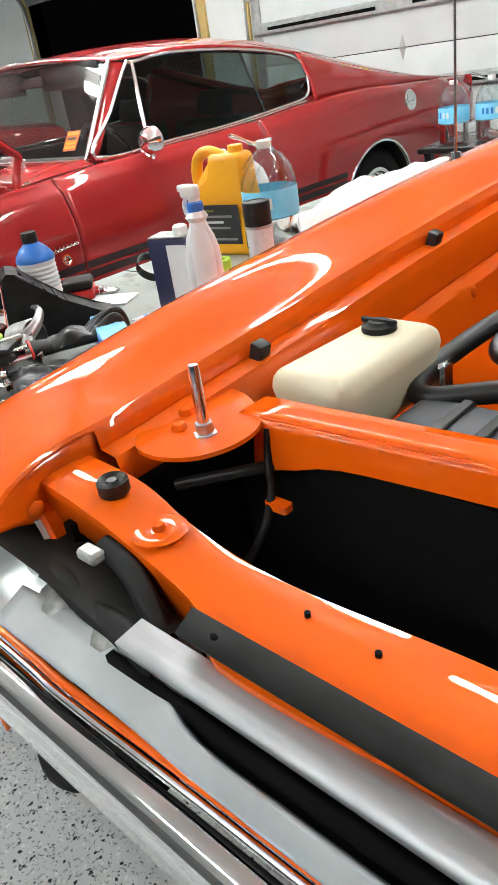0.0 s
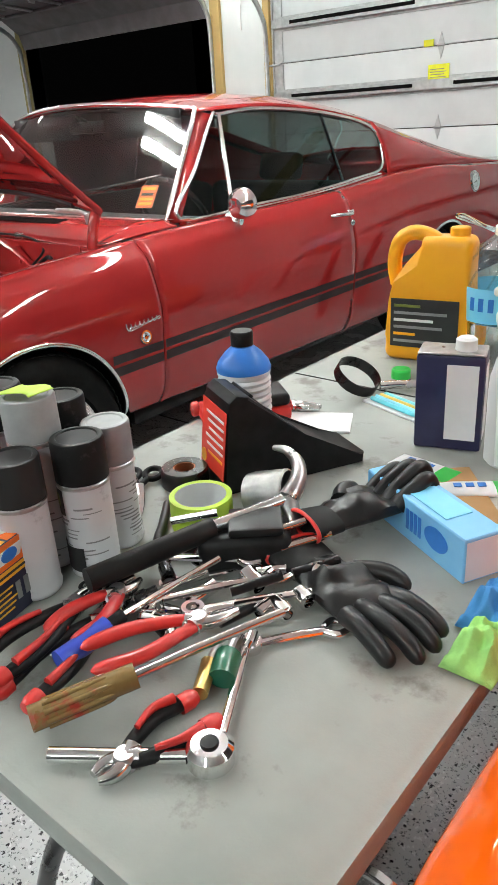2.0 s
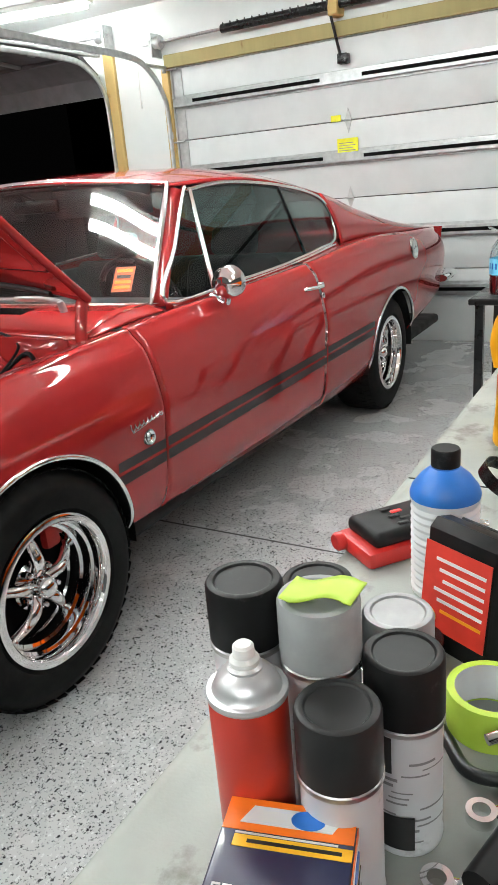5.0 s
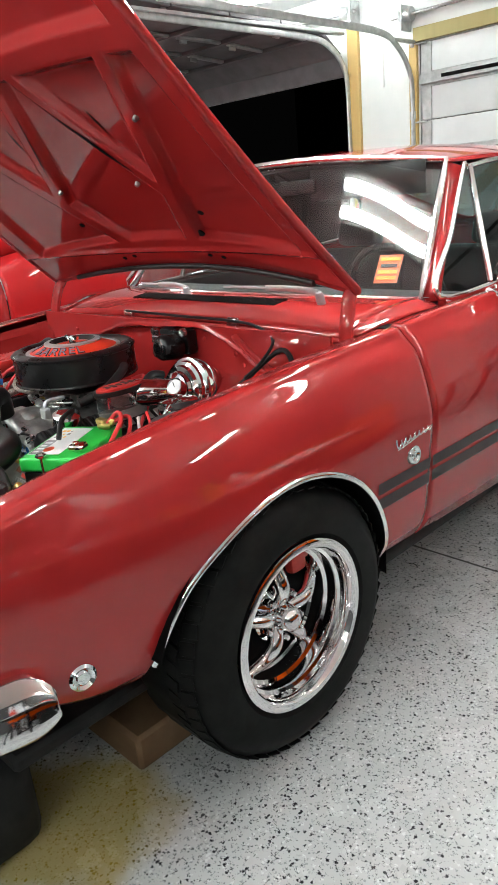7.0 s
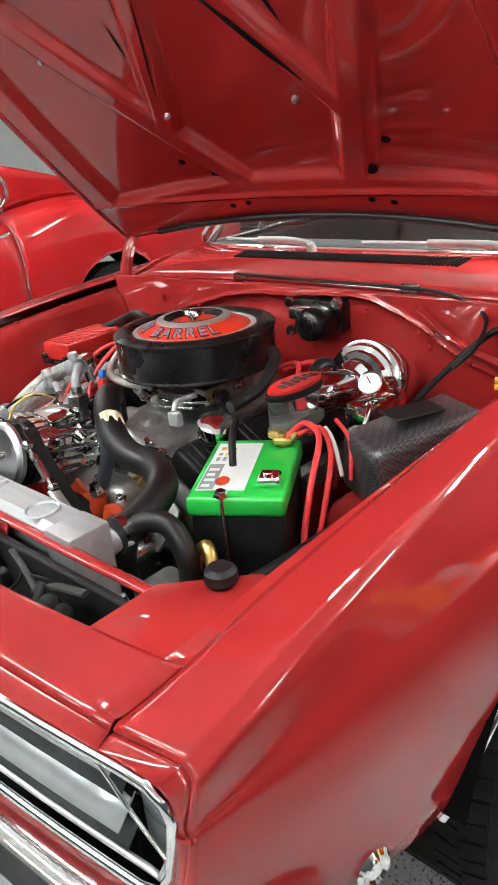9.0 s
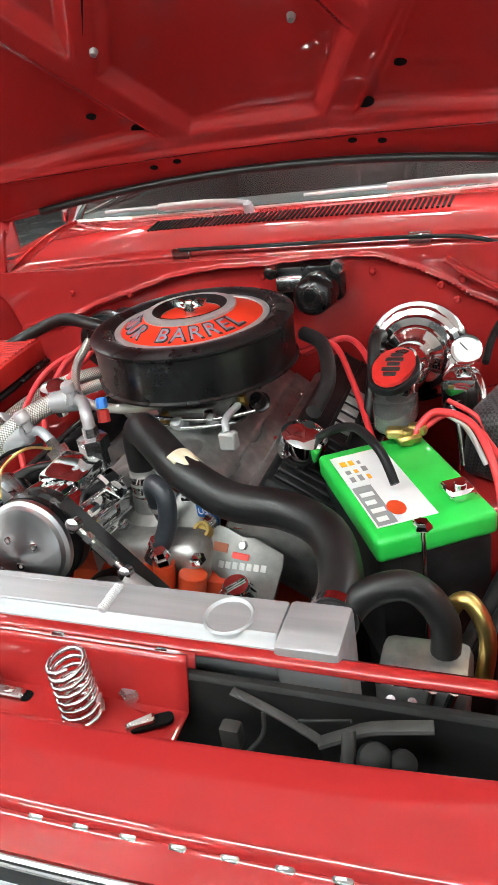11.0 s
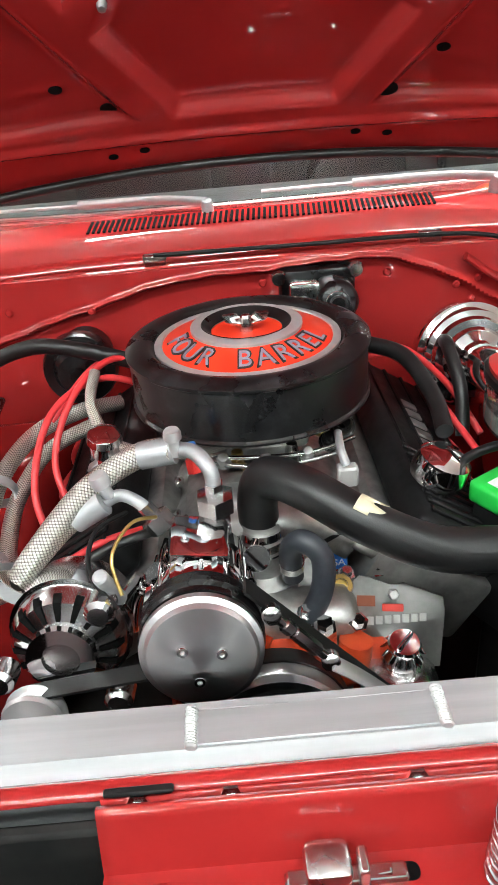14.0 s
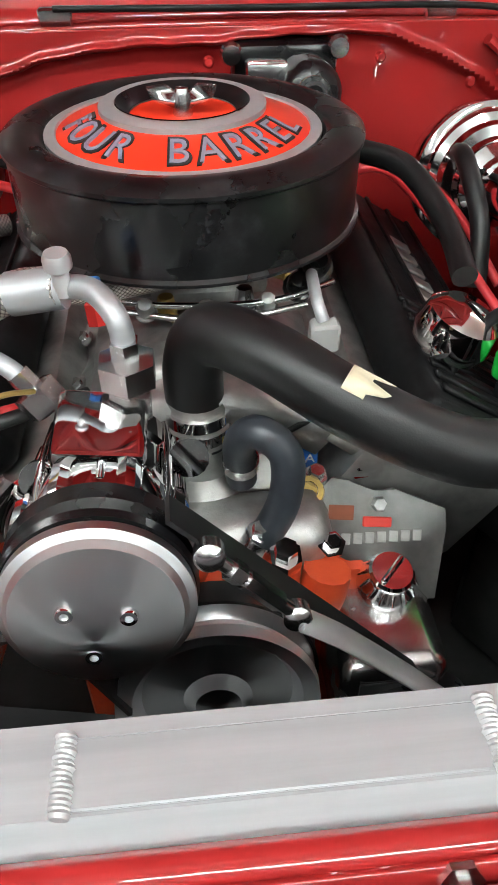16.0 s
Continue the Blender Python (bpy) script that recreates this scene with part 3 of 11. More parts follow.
def open_door():
    """The raised door of the other bay, seen from beneath, on its tracks."""
    d = thing("raised_garage_door", 0, 0, 0, label="raised sectional garage door, dark grey underside with ribs", category="garage door")
    line = [(WY - 0.02, 2.14), (WY - 0.07, 2.30), (WY - 0.30, 2.46), (WY - 0.80, 2.50), (WY - 1.35, 2.515), (WY - 1.90, 2.53), (WY - 2.45, 2.545)]
    for (y0, z0), (y1, z1) in zip(line, line[1:]):
        b = B()
        a = math.atan2(z1 - z0, y1 - y0)
        ln = math.hypot(y1 - y0, z1 - z0)
        m = Matrix.Translation((0, y0, z0)) @ Matrix.Rotation(a, 4, "X")
        box(b, D1X0 + 0.03, D1X1 - 0.03, 0.004, ln - 0.004, -0.02, 0.02, 0.004, 1, m)
        pn = part("panel", b, "grey_panel", d)
        if ln > 0.3:
            for k in range(6):
                b = B()
                x = D1X0 + 0.2 + k * 0.5
                box(b, x, x + 0.05, 0.03, ln - 0.03, 0.021, 0.045, 0.006, 1, m)
                box(b, x + 0.012, x + 0.038, ln - 0.12, ln - 0.05, 0.046, 0.075, 0.004, 1, m)
                part("rib", b, "galv", pn)
            b = B()
            box(b, D1X0 + 0.06, D1X1 - 0.06, 0.02, 0.07, 0.022, 0.05, 0.004, 1, m)
            part("strut", b, "grey_panel", pn)
    t = thing("garage_door_track", 0, 0, 0, label="galvanised curved track of the raised door", category="door track")
    for x in (D1X1 + 0.02, D1X0 - 0.02):
        b = B()
        tube(b, [(x, WY - 0.05, 0.02), (x, WY - 0.05, 1.0), (x, WY - 0.05, 1.95), (x, WY - 0.1, 2.2), (x, WY - 0.26, 2.34), (x, WY - 0.5, 2.40), (x, WY - 1.2, 2.41), (x, WY - 2.7, 2.43)], 0.026, 6, 6, flat=0.6)
        part("rail", b, "galv", t)
        b = B()
        box(b, x - 0.03, x + 0.03, WY - 2.7, WY - 0.1, 2.44, 2.465, 0.004, 1)
        part("angle_bar", b, "galv", t)
        b = B()
        box(b, x - 0.012, x + 0.012, WY - 2.62, WY - 2.59, 2.43, CEIL)
        part("hanger", b, "galv", t)
    sp = thing("torsion_shaft", 0, 0, 0, label="steel torsion shaft and drum over the open doorway", category="shaft")
    b = B()
    rod(b, (D1X0, WY - 0.09, 2.62), (-2.2, WY - 0.09, 2.60), 0.0125)
    part("shaft", b, "steel", sp)
    b = B()
    lathe(b, [(0, -0.04), (0.055, -0.04), (0.045, 0), (0.055, 0.04), (0, 0.04)], (-2.29, WY - 0.09, 2.6), (1, 0, 0), 20)
    part("cable_drum", b, "galv", sp)
    b = B()
    box(b, -2.245, -2.225, WY - 0.14, WY - 0.001, 2.5, 2.68, 0.004, 1)
    part("end_bearing", b, "galv", sp)


open_door()


# ---- ceiling lamps and added fill lamps ----
def strip_lamp(x, y, rz, length=1.22):
    o = thing("ceiling_lamp", x, y, CEIL, rz, "white strip lamp with a glowing diffuser, one of the seen and added ceiling lamps", "ceiling lamp", "ceiling lamps")
    b = B()
    box(b, -length / 2, length / 2, -0.075, 0.075, -0.045, -0.001, 0.006, 1)
    part("housing", b, "white_plastic", o)
    b = B()
    box(b, -length / 2 + 0.02, length / 2 - 0.02, -0.032, 0.032, -0.085, -0.047, 0.012, 2)
    part("diffuser", b, "tube", o, "bright diffuser")
    return o


# first in view, next two from windscreen reflections; others unseen, mostly added as fill
LAMPS_AND_FILL = ((-2.55, 4.62, 12), (0.33, 1.21, 0), (0.33, 1.355, 0), (-1.2, -2.2, 0), (2.6, -3.6, 0), (1.3, 2.5, 0), (-0.4, 3.4, 0), (1.7, -2.4, 0), (0.2, -0.45, 0), (2.9, 2.1, 0), (3.4, -2.2, 0), (-1.2, -0.6, 0), (4.6, 1.3, 0), (-2.8, 2.2, 0), (-2.9, -1.0, 0), (-5.2, 1.6, 0))
first_lamp = strip_lamp(*LAMPS_AND_FILL[0])
for lx, ly, lr in LAMPS_AND_FILL[1:]:
    copy_thing(first_lamp, pose(lx, ly, CEIL, 0, 0, lr))


# ---- the red fastback ----
CX = -0.02
HALF = ((0.05, 0.762), (0.13, 0.779), (0.3, 0.815), (0.6, 0.855), (0.9, 0.875), (1.3, 0.885), (2.0, 0.89), (2.6, 0.89), (3.2, 0.895), (3.9, 0.905), (4.4, 0.89), (4.75, 0.85), (4.92, 0.79))
TOP = ((0.05, 0.777), (0.13, 0.795), (0.3, 0.832), (0.6, 0.868), (1.0, 0.903), (1.4, 0.925), (1.6, 0.935), (2.2, 0.945), (2.7, 0.96), (3.1, 0.985), (3.5, 0.992), (4.0, 0.965), (4.5, 0.94), (4.92, 0.915))
LOW = ((0.05, 0.536), (0.12, 0.49), (0.3, 0.405), (0.46, 0.385), (1.1, 0.345), (1.4, 0.335), (2.8, 0.295), (3.2, 0.30), (4.1, 0.42), (4.6, 0.47), (4.92, 0.53))
INNER = ((0.05, 0.655), (0.15, 0.675), (0.4, 0.69), (1.2, 0.715), (1.45, 0.72), (1.6, 0.745), (2.6, 0.745), (3.1, 0.74), (3.4, 0.74), (4.0, 0.76), (4.92, 0.72))
ROOF_C = ((1.78, 1.366), (2.1, 1.396), (2.6, 1.400), (3.1, 1.355), (3.6, 1.26), (4.1, 1.12), (4.5, 1.0), (4.9, 0.925))
ROOF_E = ((1.80, 1.322), (2.33, 1.328), (2.74, 1.298), (3.25, 1.215), (3.6, 1.12), (4.0, 1.03), (4.5, 0.955), (4.9, 0.915))
ROOF_W = ((1.85, 0.61), (2.7, 0.62), (3.25, 0.635), (3.6, 0.665), (4.0, 0.71), (4.5, 0.73), (4.9, 0.715))


SHOULDER = ((0.05, 0.756), (0.13, 0.759), (0.3, 0.763), (0.6, 0.767), (1.0, 0.778), (1.4, 0.79), (2.0, 0.80), (2.8, 0.815), (3.4, 0.835), (4.0, 0.845), (4.5, 0.82), (4.92, 0.74))


def side_point(y, v):
    """Outer body side, driver's side: v runs from the sill up over the shoulder to the inner edge."""
    w, zt, zb, xi = (lerp_table(t, y) for t in (HALF, TOP, LOW, INNER))
    h = zt - zb
    xs = min(lerp_table(SHOULDER, y), w - 0.006)
    prof = [(0.93 * w, zb), (0.972 * w, zb + 0.13 * h), (0.992 * w, zb + 0.42 * h), (w, zb + 0.60 * h), (w + (xs - w) * 0.16, zb + 0.75 * h),
            (w + (xs - w) * 0.48, zt - 0.062), (xs + 0.012, zt - 0.020), (xs, zt - 0.006), (xs - 0.018, zt), (xi, zt - 0.005)]
    n = len(prof) - 1
    t = min(max(v, 0), 1) * n
    i = min(int(t), n - 1)
    s = t - i
    p = [Vector((*prof[min(max(i + k, 0), n)], 0)) for k in (-1, 0, 1, 2)]
    q = 0.5 * (2 * p[1] + (p[2] - p[0]) * s + (2 * p[0] - 5 * p[1] + 4 * p[2] - p[3]) * s * s + (3 * p[1] - p[0] - 3 * p[2] + p[3]) * s**3)
    return Vector((CX + q.x, y, q.y))


def side_at(y, z):
    """The outer side's x at a height."""
    a, b = 0.0, 0.84
    for _ in range(24):
        m = (a + b) / 2
        if side_point(y, m).z < z:
            a = m
        else:
            b = m
    return side_point(y, a)


def arch_warp(y, z, back=False):
    """The front arch leans forward towards its foot."""
    if y > 0.84:
        return y
    f = 1 + 0.14 * max(0, min(1, (0.70 - z) / 0.12))
    return 0.84 + (y - 0.84) * (f if back else 1 / f)


ARCHES = ((0.84, 0.33, 0.345, 0.362), (3.575, 0.33, 0.36, 0.366))


def mirror_x(bm):
    for v in bm.verts:
        v.co.x = 2 * CX - v.co.x
    bmesh.ops.reverse_faces(bm, faces=bm.faces)
    return bm


def brow(x):
    """Forward edge of the flat nose and fender tops, swept back towards the sides."""
    u = abs(x - CX) / 0.66
    return 0.062 + 0.030 * u * u


def fender_edge(v):
    """Distance back of the fender's front crease: the brow on top, leaning forward down the side."""
    p = side_point(0.09, v)
    return min(brow(p.x), 0.102 + 0.226 * (p.z - 0.781)) if v < 0.83 else brow(p.x)


def fender_ring(v, k, r=0.007):
    """Rounded front crease: k from 0, facing forward, to 1, lying in the side."""
    y = fender_edge(v) + r * (1 - math.cos(0.5 * math.pi * k))
    p, a, b = side_point(y, v), side_point(y, max(0, v - 0.012)), side_point(y, min(1, v + 0.012))
    d = (b - a).normalized()
    return p + Vector((-d.z, 0, d.x)) * r * (1 - math.sin(0.5 * math.pi * k))


def body_side(y0, y1, ny, nv=44, front=0):
    bm = B()
    ys = span(y0, y1, ny)
    g = [[side_point(y, v / nv) for v in range(nv + 1)] for y in ys]
    if front:
        rows = [[fender_ring(v / nv, k / 4) for v in range(nv + 1)] for k in range(5)]
        rows += [[side_point(fender_edge(v / nv) + 0.007 + (y0 - fender_edge(v / nv) - 0.007) * k / front, v / nv) for v in range(nv + 1)] for k in range(1, front)]
        g = rows + g
        ny += len(rows)
    inside = lambda p: any(((arch_warp(p.y, p.z) - a) / ry) ** 2 + ((p.z - c) / rz) ** 2 < 1 and p.x > 0.6 for a, c, ry, rz in ARCHES)
    vs, cut = {}, {}
    for i in range(ny + 1):
        for j in range(nv + 1):
            p = g[i][j]
            cut[i, j] = inside(p)
            if cut[i, j]:
                for a, c, ry, rz in ARCHES:
                    wy = arch_warp(p.y, p.z)
                    d = math.hypot((wy - a) / ry, (p.z - c) / rz)
                    if 0.02 < d < 1:
                        zz = c + (p.z - c) / d
                        yy = arch_warp(a + (wy - a) / d, zz, True)
                        if zz > lerp_table(LOW, yy):
                            p = side_at(yy, zz)
            vs[i, j] = bm.verts.new(p)
    for i in range(ny):
        for j in range(nv):
            q = [(i, j), (i + 1, j), (i + 1, j + 1), (i, j + 1)]
            if sum(cut[k] for k in q) < 4:
                bm.faces.new([vs[k] for k in q])
    bmesh.ops.delete(bm, geom=[v for v in bm.verts if not v.link_faces], context="VERTS")
    bmesh.ops.remove_doubles(bm, verts=bm.verts, dist=0.0015)
    return bm


car = thing("red_car", CX, 0, 0, label="glossy dark red 1960s fastback coupe with raised hood and chrome wheels", category="car")
car.matrix_world = Matrix()


def both(name, make, material, parent=None, label="", solid=0.0, sharp=37.0):
    a = part(name, make(), material, parent or car, label, solid, sharp)
    b = part(name, mirror_x(make()), material, parent or car, label, solid, sharp)
    return a, b


fenders = both("front_fender", lambda: body_side(0.145, 1.362, 92, 44, 5), "red", solid=0.005)
doors = both("door", lambda: body_side(1.3665, 2.620, 40), "red", solid=0.005)
quarters = both("quarter_panel", lambda: body_side(2.6245, 4.90, 110), "red", solid=0.005)


def inner_side(y):
    """Dark inner structure just behind a panel gap."""
    b = B()
    pts = [side_point(y, v / 20) - Vector((0.014, 0, 0)) for v in range(21)]
    for p, q in zip(pts, pts[1:]):
        b.faces.new([b.verts.new(c) for c in (p + Vector((0, -0.03, 0)), q + Vector((0, -0.03, 0)), q + Vector((0, 0.03, 0)), p + Vector((0, 0.03, 0)))])
    return b


both("door_jamb", lambda: inner_side(1.366), "dark")
both("door_jamb", lambda: inner_side(2.622), "dark")


def arch_trim(k):
    a, c, ry, rz = ARCHES[k]
    b = B()
    pts = []
    for i in range(41):
        t = radians(-18 + 216 * i / 40)
        z = c + rz * math.sin(t)
        y = arch_warp(a + ry * math.cos(t), z, True)
        if z > lerp_table(LOW, y) + 0.004:
            pts.append(side_at(y, z) + Vector((0.002, 0, 0)))
    tube(b, pts, 0.008, 8, 2)
    return b


both("wheel_arch_trim", lambda: arch_trim(0), "chrome", label="thin chrome wheel arch trim")
both("wheel_arch_trim", lambda: arch_trim(1), "chrome", label="thin chrome wheel arch trim")


def arch_liner(k):
    a, c, ry, rz = ARCHES[k]
    b = B()
    sheet(b, lambda t, x: Vector((CX + x, arch_warp(a + (ry + 0.012) * math.cos(t), c + rz * math.sin(t), True), c + (rz + 0.012) * math.sin(t))), span(radians(-5), radians(163 if k == 0 else 185), 24), span(0.655, 0.862 if k else 0.845, 2))
    sheet(b, lambda t, r: Vector((CX + 0.66, arch_warp(a + ry * r * math.cos(t), c + rz * r * math.sin(t), True), c + rz * r * math.sin(t))), span(radians(-5), radians(163 if k == 0 else 185), 12), span(0.05, 1.03, 1))
    return b


# front wells take the black recess colour, standing for shade around the tyre
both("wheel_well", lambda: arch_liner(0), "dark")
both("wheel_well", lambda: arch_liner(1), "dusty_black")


def stripes():
    """Twin dark side stripes, broken at the panel gaps."""
    for y0, y1 in ((1.13, 1.36), (1.372, 2.616), (2.628, 3.235)):
        for z0, z1 in ((0.552, 0.583), (0.508, 0.541)):
            b = B()
            n = max(4, int((y1 - y0) / 0.05))

            def at(y, z):
                p = side_at(y, z)
                return p + Vector((0.0025, 0, 0))
            ys = span(y0, y1, n)
            g = [[b.verts.new(at(y, z)) for z in span(z0, z1, 2)] for y in ys]
            for i in range(n):
                for j in range(2):
                    b.faces.new((g[i][j], g[i + 1][j], g[i + 1][j + 1], g[i][j + 1]))
            own = fenders[0] if y0 < 1.3 else doors[0] if y0 < 2.6 else quarters[0]
            part("side_stripe", b, "stripe", own, "matt dark stripe decal")


stripes()


# windscreen, roof, pillars and side glass
def screen_point(u, v):
    w = 0.70 + (0.60 - 0.70) * v
    return Vector((CX + u * w, 1.475 + 0.33 * v + (0.135 - 0.020 * v) * u * u, 0.962 + 0.403 * v - (0.018 + 0.025 * v) * u * u))


bm = B()
sheet(bm, screen_point, span(-0.985, 0.985, 24), span(0.02, 0.985, 10))
part("windscreen", bm, "screen", car, "clear curved windscreen glass").visible_shadow = False
bm = B()
loop = [screen_point(u, 0.0) for u in span(-1, 1, 16)] + [screen_point(1, v) for v in span(0, 1, 8)][1:] + [screen_point(u, 1.0) for u in span(1, -1, 16)][1:] + [screen_point(-1, v) for v in span(1, 0, 8)][1:-1]
tube(bm, [p + Vector((0, -0.004, 0.004)) for p in loop], 0.0115, 8, 1, smooth=False, closed=True)
part("windscreen_trim", bm, "chrome", car, "chrome windscreen surround")


def roof_point(u, y):
    zc, ze, w = (lerp_table(t, y) for t in (ROOF_C, ROOF_E, ROOF_W))
    yy = y + u * u * lerp_table(((1.80, 0.116), (2.3, 0.06), (2.8, 0.0)), y)
    return Vector((CX + u * w, yy, zc + (ze - zc) * abs(u) ** 2.6))


bm = B()
sheet(bm, roof_point, span(-1, 1, 28), span(1.80, 4.9, 56), keep=lambda u, y: not (3.18 < y < 4.28 and abs(u) < 0.86))
part("roof", bm, "red", car, solid=0.006)
bm = B()
sheet(bm, lambda u, y: roof_point(u, y) - Vector((0, 0, 0.004)), span(-0.87, 0.87, 16), span(3.17, 4.29, 14))
part("rear_window", bm, "glass_dark", car, "tinted fastback rear window")


def sail():
    b = B()
    sheet(b, lambda y, t: roof_point(1, y).lerp(side_point(y, 1.0), t) + Vector((0.02 * math.sin(math.pi * t), 0, 0)), span(3.17, 4.89, 40), span(0, 1, 8))
    return b


both("rear_pillar", sail, "red", solid=0.005)


def a_pillar():
    b = B()
    ps = [screen_point(1.0, v) for v in span(0, 1, 8)]
    qs = [Vector((CX + 0.748, 1.628, 0.952)).lerp(Vector((CX + 0.612, 1.985, 1.305)), v) for v in span(0, 1, 8)]
    for (p0, p1), (q0, q1) in zip(zip(ps, ps[1:]), zip(qs, qs[1:])):
        b.faces.new([b.verts.new(c) for c in (p0, q0, q1, p1)])
    return b


both("windscreen_pillar", a_pillar, "red", solid=0.012)

GL = [(1.630, 0.957), (1.80, 1.12), (1.985, 1.297), (2.03, 1.302), (2.3, 1.318), (2.74, 1.288), (3.10, 1.222), (3.19, 1.13), (3.13, 1.012), (2.9, 0.985), (2.5, 0.962), (2.1, 0.955)]


def glass_x(z):
    return CX + 0.742 + (0.612 - 0.742) * (z - 0.955) / 0.35


def side_glass(poly):
    b = B()
    b.faces.new([b.verts.new((glass_x(z), y, z)) for y, z in poly])
    return b


def glass_outline():
    return [Vector((glass_x(z) + 0.004, y, z)) for y, z in GL]


both("vent_window", lambda: side_glass([(1.630, 0.957), (1.80, 1.12), (1.985, 1.297), (2.025, 1.302), (1.930, 0.957)]), "glass")
both("door_window", lambda: side_glass([(1.930, 0.957), (2.025, 1.302), (2.3, 1.318), (2.74, 1.288), (2.76, 0.972), (2.5, 0.962), (2.1, 0.955)]), "glass_dark")
both("quarter_window", lambda: side_glass([(2.76, 0.972), (2.74, 1.288), (3.10, 1.222), (3.19, 1.13), (3.13, 1.012), (2.9, 0.985)]), "glass")
both("window_trim", lambda: tube(B(), glass_outline(), 0.009, 8, 5, closed=True), "chrome", label="bright window surround")
both("vent_frame", lambda: tube(B(), [(glass_x(0.955) + 0.006, 1.930, 0.957), (glass_x(1.3) + 0.006, 2.026, 1.30)], 0.010, 8, 2), "chrome")
both("quarter_divider", lambda: tube(B(), [(glass_x(0.972) + 0.004, 2.76, 0.972), (glass_x(1.29) + 0.004, 2.74, 1.288)], 0.006, 8, 2), "black_satin")


def belt():
    b = B()
    sheet(b, lambda y, t: side_point(y, 1.0).lerp(Vector((glass_x(lerp_table(((1.6, 0.945), (2.4, 0.955), (3.2, 1.01)), y)), y, lerp_table(((1.6, 0.945), (2.4, 0.955), (3.2, 1.01)), y))), t), span(1.63, 3.2, 20), span(0, 1, 2))
    return b


both("window_sill", belt, "red", solid=0.004)
both("belt_moulding", lambda: tube(B(), [(side_point(y, 1.0) + Vector((0.0, 0, 0.006))) for y in span(1.66, 3.1, 14)], 0.007, 8, 2), "chrome")


# cowl between hood and windscreen
def cowl_point(u, t):
    p = screen_point(u, 0.0)
    f = Vector((CX + u * 0.70, 1.235 + 0.02 * u * u, 0.930 - 0.02 * u * u))
    q = f.lerp(p, t)
    q.z += 0.016 * math.sin(math.pi * t) + 0.012 * t
    return q


bm = B()
sheet(bm, cowl_point, span(-0.985, 0.985, 30), span(0, 1, 8))
cowl = part("cowl", bm, "red_bay", car, "glossy red cowl panel", solid=0.006)
for k in range(64):
    u = -0.49 + 0.99 * k / 63
    bm = B()
    a, b_ = cowl_point(u, 0.44), cowl_point(u + 0.006, 0.66)
    box(bm, -0.0027, 0.0027, 0, (b_ - a).length, -0.001, 0.0025, 0, m=Matrix.Translation(a + Vector((0, 0, 0.001))) @ (b_ - a).to_track_quat("Y", "Z").to_matrix().to_4x4())
    part("vent_slot", bm, "dark", cowl)


def cowl_side():
    """Fender top carried in to the windscreen base."""
    def f(t, k):
        p = cowl_point(0.985, t)
        return p.lerp(side_point(p.y, 0.955), k) + Vector((0, 0, 0.0015 * k))

    return sheet(B(), f, span(0, 1, 16), span(0, 1, 5))


both("cowl_side", cowl_side, "red", solid=0.003)


# nose, grille, bumper
def front_y(x):
    """Plan line of the grille opening."""
    return 0.034 + 0.094 * (x - CX) ** 2


def nose_point(x, t):
    """Header panel: t runs from the bay edge forward over the brow and down to the grille trim."""
    yc, yp, r = brow(x), 0.134 + 0.040 * ((x - CX) / 0.66) ** 2, 0.008
    crown = 0.008 * (1 - ((x - CX) / 0.66) ** 2)
    plane = lambda y: 0.7885 + 0.22 * (y - 0.13) + crown * min(1, (yp - y) / 0.05 + 0.4)
    if t < 0.4:
        y = yp + (yc + r - yp) * t / 0.4
        return Vector((CX + (x - CX) * (lerp_table(INNER, y) + 0.001) / lerp_table(INNER, yc), y, plane(y)))
    if t < 0.7:
        a = radians(78) * (t - 0.4) / 0.3
        return Vector((x, yc + r - r * math.sin(a), plane(yc + r) - r * (1 - math.cos(a))))
    a = radians(78)
    p = Vector((x, yc + r - r * math.sin(a), plane(yc + r) - r * (1 - math.cos(a))))
    return p.lerp(Vector((x, front_y(x) - 0.003, 0.763)), (t - 0.7) / 0.3)


bm = B()
sheet(bm, nose_point, span(CX - 0.6625, CX + 0.6625, 30), span(0, 1, 40))
nose = part("nose_panel", bm, "red", car, solid=0.004)
# row of small raised chrome marks along the brow
for k in range(9):
    x = CX + 0.105 + 0.0415 * k
    bm = B()
    yy = brow(x) - 0.004
    box(bm, -0.009, 0.009, -0.004, 0.004, -0.008, 0.008, 0.003, 1, Matrix.Translation((x, yy, 0.773)) @ Matrix.Rotation(radians(-20), 4, "X"))
    part("nose_mark", bm, "chrome", nose)


FRONT_END = ((0.48, 0.700), (0.60, 0.712), (0.65, 0.736), (0.735, 0.751), (0.755, 0.747), (0.766, 0.738), (0.79, 0.736))


def fender_nose():
    """Front face of the fender between its crease and the end of the grille opening."""
    def f(v, t):
        p = fender_ring(v, 0)
        if v < 0.83:
            x, z = CX + lerp_table(FRONT_END, p.z), min(p.z, 0.763)
        else:
            x, z = CX + 0.736 - (0.736 - 0.6545) * (v - 0.83) / 0.17, 0.763
        q = Vector((min(x, p.x - 0.002), front_y(x) - 0.003, z))
        return p.lerp(q, t) + Vector((0, -0.002 * math.sin(math.pi * t), 0))

    return sheet(B(), f, span(0, 1, 60), span(0, 1, 6))


both("fender_nose", fender_nose, "red", solid=0.003)


bm = B()
sheet(bm, lambda u, t: Vector((CX + 0.735 * u, front_y(CX + 0.735 * u) + 0.002 + 0.012 * t - 0.006 * math.sin(math.pi * t), 0.606 - 0.19 * t)), span(-1, 1, 24), span(0, 1, 8))
part("lower_valance", bm, "red", car, solid=0.005)


